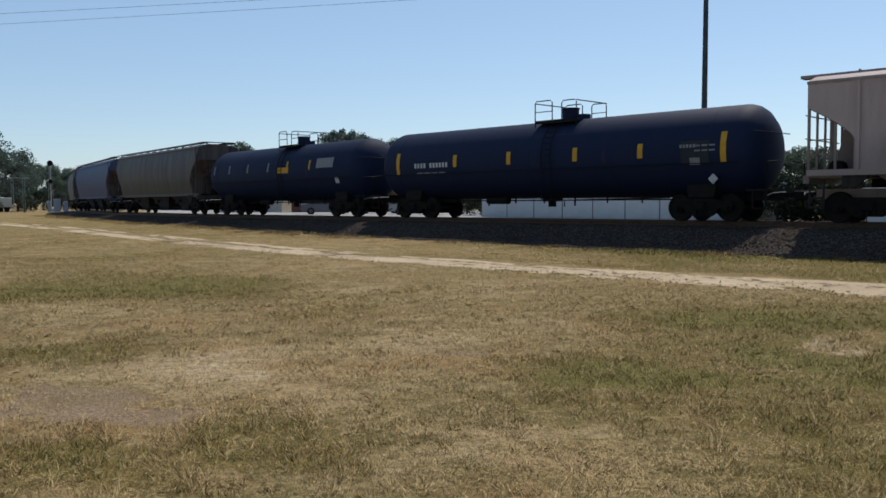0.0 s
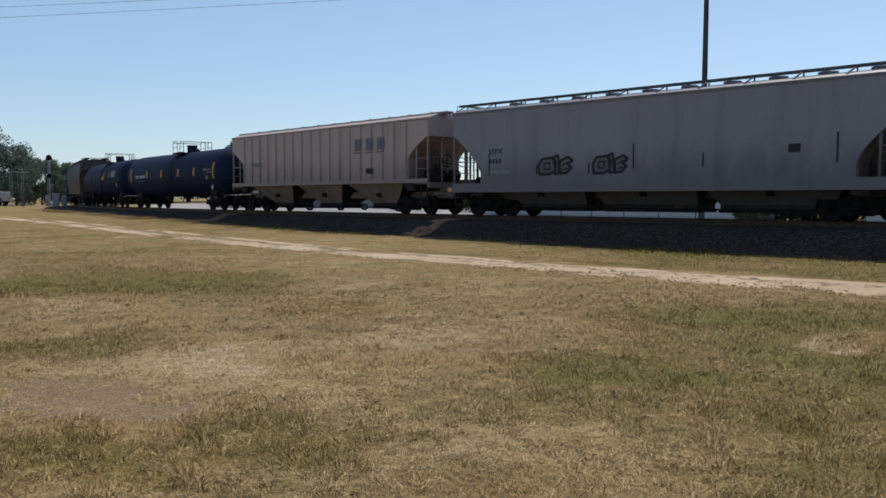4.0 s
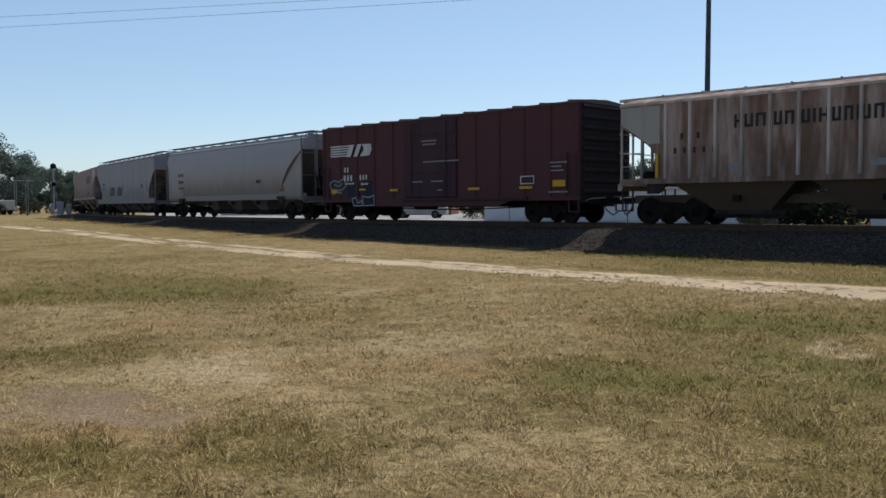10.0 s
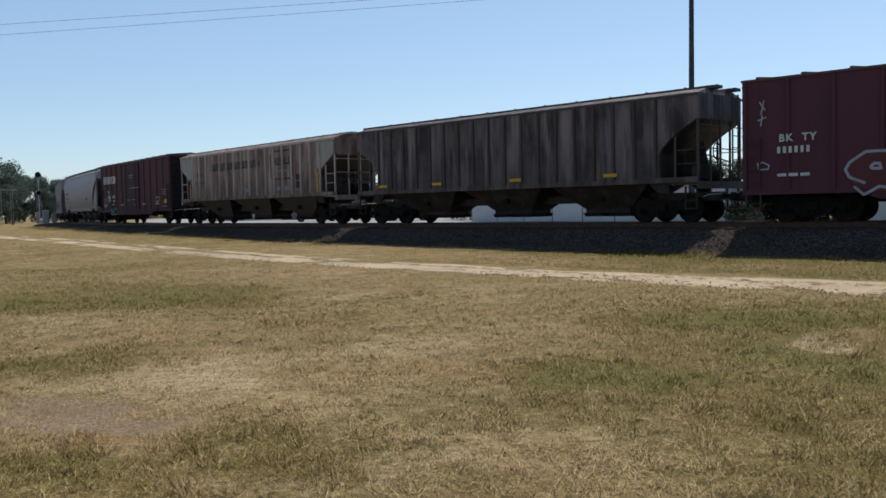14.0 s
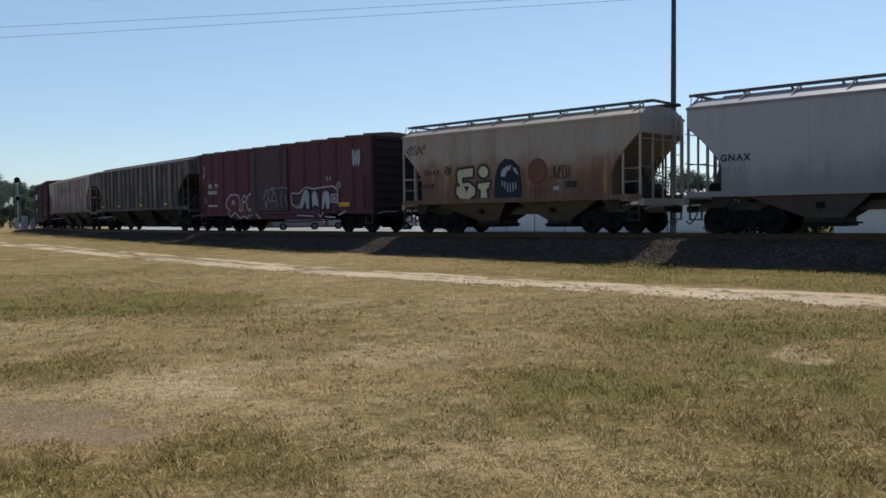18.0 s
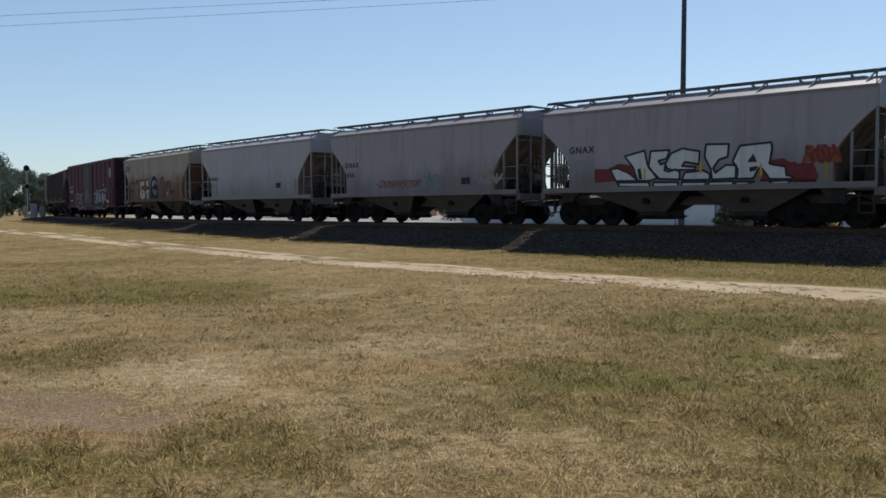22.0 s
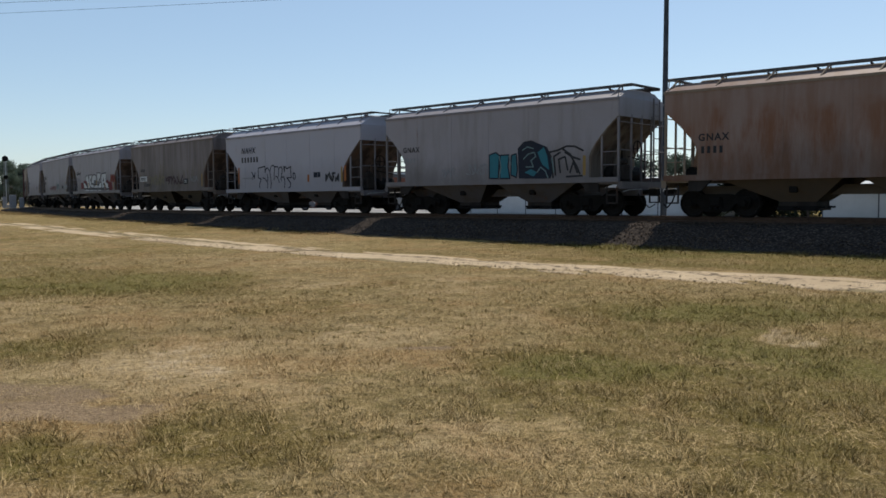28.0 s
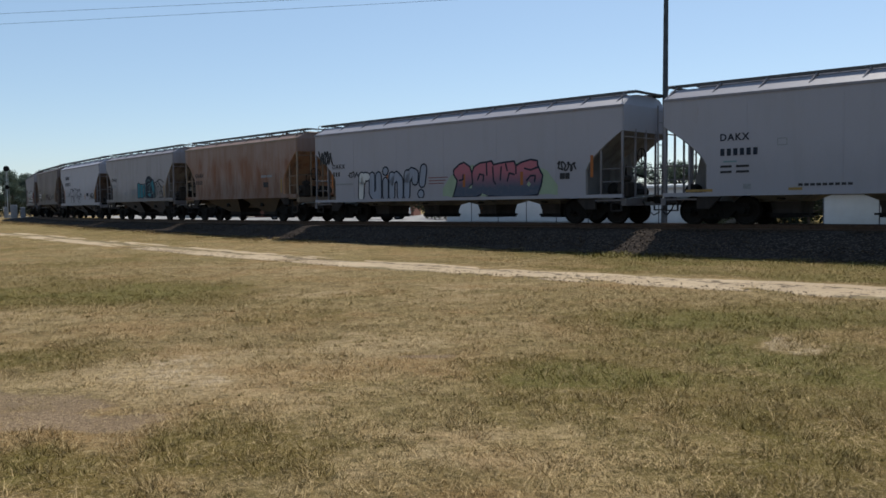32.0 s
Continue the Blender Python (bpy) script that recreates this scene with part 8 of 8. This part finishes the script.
    tan = (paint("sandy_tan_hopper", (0.235, 0.168, 0.148), rust=1.0, streak=0.6, grime=(0.17, 0.088, 0.052), rust_col=(0.175, 0.08, 0.046), rust_top=3.2, splash=0.4), paint("sandy_trim", (0.2, 0.15, 0.11), rust=0.25, streak=0.3), paint("sandy_bays", (0.12, 0.09, 0.065), rust=0.2, streak=0.6))
    car, B = short("sandy tan two-bay hopper car with rust stains", -101.61, tan, slope=paint("rusty_tan_end_sheet", (0.32, 0.18, 0.11), rust=0.6, streak=0.6))
    lettering(car, "GNAX", 1.2, 2.45, 0.22, BLACK_MARK, y, B)
    mark_row(car, "number_bar", 1.3, 2.05, 4, 0.22, BLACK_MARK, y, B)
    mark_row(car, "stencil_panel", 8.5, 1.75, 2, 0.26, BLACK_MARK, y, B, 0.1, [1.0, 0.6])
    mark_row(car, "stencil_bar", 8.3, 2.25, 2, 0.12, GREY_MARK, y, B, 0.5, [4])

    # two long four-bay hoppers
    long_grey = hopper_paint("long_grey_hopper", (0.27, 0.262, 0.298), rust=0.02, streak=0.2, grime=(0.2, 0.19, 0.185), splash=0.15)
    long_slope = paint("long_grey_slope_sheet", (0.17, 0.165, 0.165), 0.1, 0.5, (0.05, 0.045, 0.04), 0.8)
    long_grey = (long_grey[0], long_grey[1], paint("long_grey_bays", (0.25, 0.24, 0.22), rust=0.15, streak=0.5, rough=0.8))
    B = 16.7
    dims = dict(eave=4.1, roof=4.5, board_z=0.05, bottom=1.02, corner=3.2, low=1.9, inset=1.45, bay_step=3.12, bay_half=0.42, sill_h=0.1, slope=long_slope, round_bays=True, flare=(1.15, 1.1, 0.5))
    car = hopper("long pale grey four-bay hopper car with large colourful graffiti", -114.64, B, long_grey, 4, **dims)
    scribble(car, B, 0.35, 2.65, 0.9, 0.65, 9, BLACK_MARK, y, 91, 0.045)
    lettering(car, "DAKX", 1.3, 2.45, 0.2, BLACK_MARK, y, B)
    mark_row(car, "number_bar", 1.35, 2.1, 3, 0.2, BLACK_MARK, y, B)
    mark_row(car, "stencil_bar", 1.5, 1.7, 4, 0.07, GREY_MARK, y, B, 0.5, [4])
    word = [[(0.08, 0.1), (0.14, 1.0)], [(0.14, 0.7), (0.34, 0.98), (0.52, 0.95)], [(0.82, 0.98), (0.8, 0.25), (1.0, 0.08), (1.22, 0.3)], [(1.24, 0.98), (1.24, 0.08)], [(1.68, 0.1), (1.68, 0.72)], [(1.68, 1.16), (1.69, 1.17)],
            [(2.08, 0.1), (2.1, 0.95)], [(2.1, 0.7), (2.38, 0.95), (2.6, 0.75), (2.6, 0.1)], [(3.0, 0.1), (3.04, 1.0)], [(3.04, 0.75), (3.3, 1.08), (3.52, 1.0), (3.5, 0.7)], [(4.02, 1.2), (3.92, 0.6)], [(3.84, 0.16), (3.85, 0.16)]]
    glyph_lines(car, B, 3.2, 1.05, word[:2], 1.0, 1.02, 0.15, WHITE_MARK, NAVY_MARK, y, 0.07)
    glyph_lines(car, B, 3.2, 1.05, word[2:], 1.0, 1.02, 0.15, sprayed("dull_silver_spray_paint", (0.225, 0.245, 0.3)), NAVY_MARK, y, 0.07)
    for u, z in ((1.25, 1.6), (4.95, 1.75)):
        part("orange_strip", Shape().box(B / 2 - u - 0.1, B / 2 - u, y, y + 0.003, z, z + 0.6), ORANGE_MARK, car)
    scribble(car, B, 2.45, 2.0, 0.7, 0.3, 7, BLACK_MARK, y, 92, 0.02)
    for k in range(3):
        mark_row(car, "stencil_bar", 7.5, 1.85 - 0.12 * k, 1, 0.03, RED_MARK, y, B, 0.5, [36 - 4 * k])
    part("graffiti_cloud", Shape().prism(cloud_shape(8.3, 14.0, 1.04, 2.35, 5, B, 97), y, y + 0.002), GREEN_MARK, car, "pale green painted ground of the graffiti")
    pink = [[(8.86, 1.04), (9.03, 1.46), (9.1, 1.71), (8.91, 1.95), (8.91, 2.14), (9.21, 2.35), (9.46, 2.42), (9.78, 2.25), (9.88, 1.98), (9.99, 2.22), (10.29, 2.36), (10.7, 2.39), (10.9, 2.42), (10.99, 2.27), (11.29, 2.31), (11.58, 2.34), (12.01, 2.36), (12.09, 2.18), (12.33, 2.3), (12.78, 2.39), (13.1, 2.33), (13.11, 2.16), (13.23, 1.95), (13.34, 1.8), (13.27, 1.43), (13.11, 1.08), (12.42, 1.01), (11.67, 1.01), (10.7, 1.06), (10.39, 1.14), (10.09, 1.04)]]
    painted(car, B, pink, PINK_FADE, y + 0.003, label="pink to dark blue spray-painted graffiti")
    outlined(car, B, pink, NAVY_MARK, y + 0.005, 0.035)
    outlined(car, B, [[(9.88, 1.98), (9.92, 1.57), (9.74, 1.44)], [(9.21, 1.71), (9.42, 1.74), (9.42, 1.93)], [(10.19, 1.71), (10.29, 1.93), (10.5, 1.88), (10.46, 1.66)], [(10.96, 2.19), (10.99, 1.64), (11.09, 1.53)], [(11.38, 2.17), (11.33, 1.67)], [(11.67, 1.62), (11.77, 1.92), (12.01, 1.86)], [(12.09, 2.14), (12.09, 1.89)], [(12.51, 2.07), (12.78, 2), (13.11, 2.09)], [(12.6, 1.62), (12.78, 1.79), (13, 1.78), (12.96, 1.57)], [(10.64, 2.32), (10.66, 1.88)], [(11.6, 2.27), (11.67, 2.02)]], NAVY_MARK, y + 0.006, 0.035, False, "graffiti_line")
    painted(car, B, [[(12.59, 1.46), (12.7, 1.58), (12.8, 1.48), (12.71, 1.39)], [(9.71, 1.39), (9.88, 1.53), (9.88, 1.38)], [(10.33, 1.05), (10.41, 1.18), (10.74, 1.06)]], GREEN_MARK, y + 0.008, "graffiti_gap")
    for u in (9.4, 12.3):
        part("orange_strip", Shape().box(B / 2 - u - 0.13, B / 2 - u, y + 0.006, y + 0.01, 1.45, 1.95), ORANGE_MARK, car)
    scribble(car, B, 14.0, 1.9, 0.8, 0.36, 7, BLACK_MARK, y + 0.003, 94, 0.03)
    mark_row(car, "stencil_panel", 14.1, 1.62, 2, 0.22, BLACK_MARK, y + 0.003, B, 0.1, [1.0, 0.8])
    part("orange_strip", Shape().box(B / 2 - 15.52, B / 2 - 15.4, y, y + 0.005, 1.65, 2.42), ORANGE_MARK, car)
    car = hopper("long clean pale grey four-bay hopper car", -132.74, B, long_grey, 4, **dims)
    lettering(car, "DAKX", 1.93, 2.64, 0.21, NAVY_MARK, y, B)
    mark_row(car, "number_bar", 1.95, 2.17, 6, 0.22, NAVY_MARK, y, B, 0.34, [0.6])
    part("stencil_bar", Shape().box(B / 2 - 2.47, B / 2 - 2.05, y, y + 0.004, 1.96, 2.01), FADED_TEAL_MARK, car)
    for z in (1.8, 1.63):
        mark_row(car, "stencil_bar", 1.95, z, 2, 0.07, BLACK_MARK, y, B, 2.0, [5.2, 5.8])
    outlined(car, B, [[(3.72, 2.42), (3.72, 2.62), (3.99, 2.62), (3.99, 2.42)]], GREY_MARK, y, 0.012, True, "stencil_frame", "thin grey stencilled frame")
    mark_row(car, "stencil_bar", 4.33, 1.18, 9, 0.075, BLACK_MARK, y, B, 0.6, [1.7])
    part("stencil_panel", Shape().box(B / 2 - 2.92, B / 2 - 2.68, y, y + 0.004, 1.12, 1.28), GREY_MARK, car)
    for u0, u1 in ((0.8, 1.7), (4.05, 4.45)):
        part("yellow_reflector", Shape().box(B / 2 - u1, B / 2 - u0, y, y + 0.005, 1.06, 1.14), FADED_YELLOW, car)


build_train()


# ---- what moves: every car along the curve, every wheel on its axle ----
def travel(t):
    """Metres that the train has gone since 16 s."""
    return 8.0315 * (t - 16) - 0.008614 * (t - 16) ** 2


def motions():
    times = [0.5 * k for k in range(65)]
    for car, s in CARS:
        rows = []
        for t in times:
            c = s + travel(t)
            x0, y0, _ = on_track(c - 5)
            x1, y1, _ = on_track(c + 5)
            rows.append((t, pose((x0 + x1) / 2, (y0 + y1) / 2, RAIL_Z, 0, 0, math.degrees(math.atan2(y1 - y0, x1 - x0)))))
        walk(car, rows)
    rolls = [(2 * k / FPS, math.degrees(travel(2 * k / FPS) / 0.457)) for k in range(481)]
    for wheel, ax in WHEELSETS:
        walk(wheel, [(t, pose(ax, 0, 0.457, 0, a, 0)) for t, a in rolls])


motions()
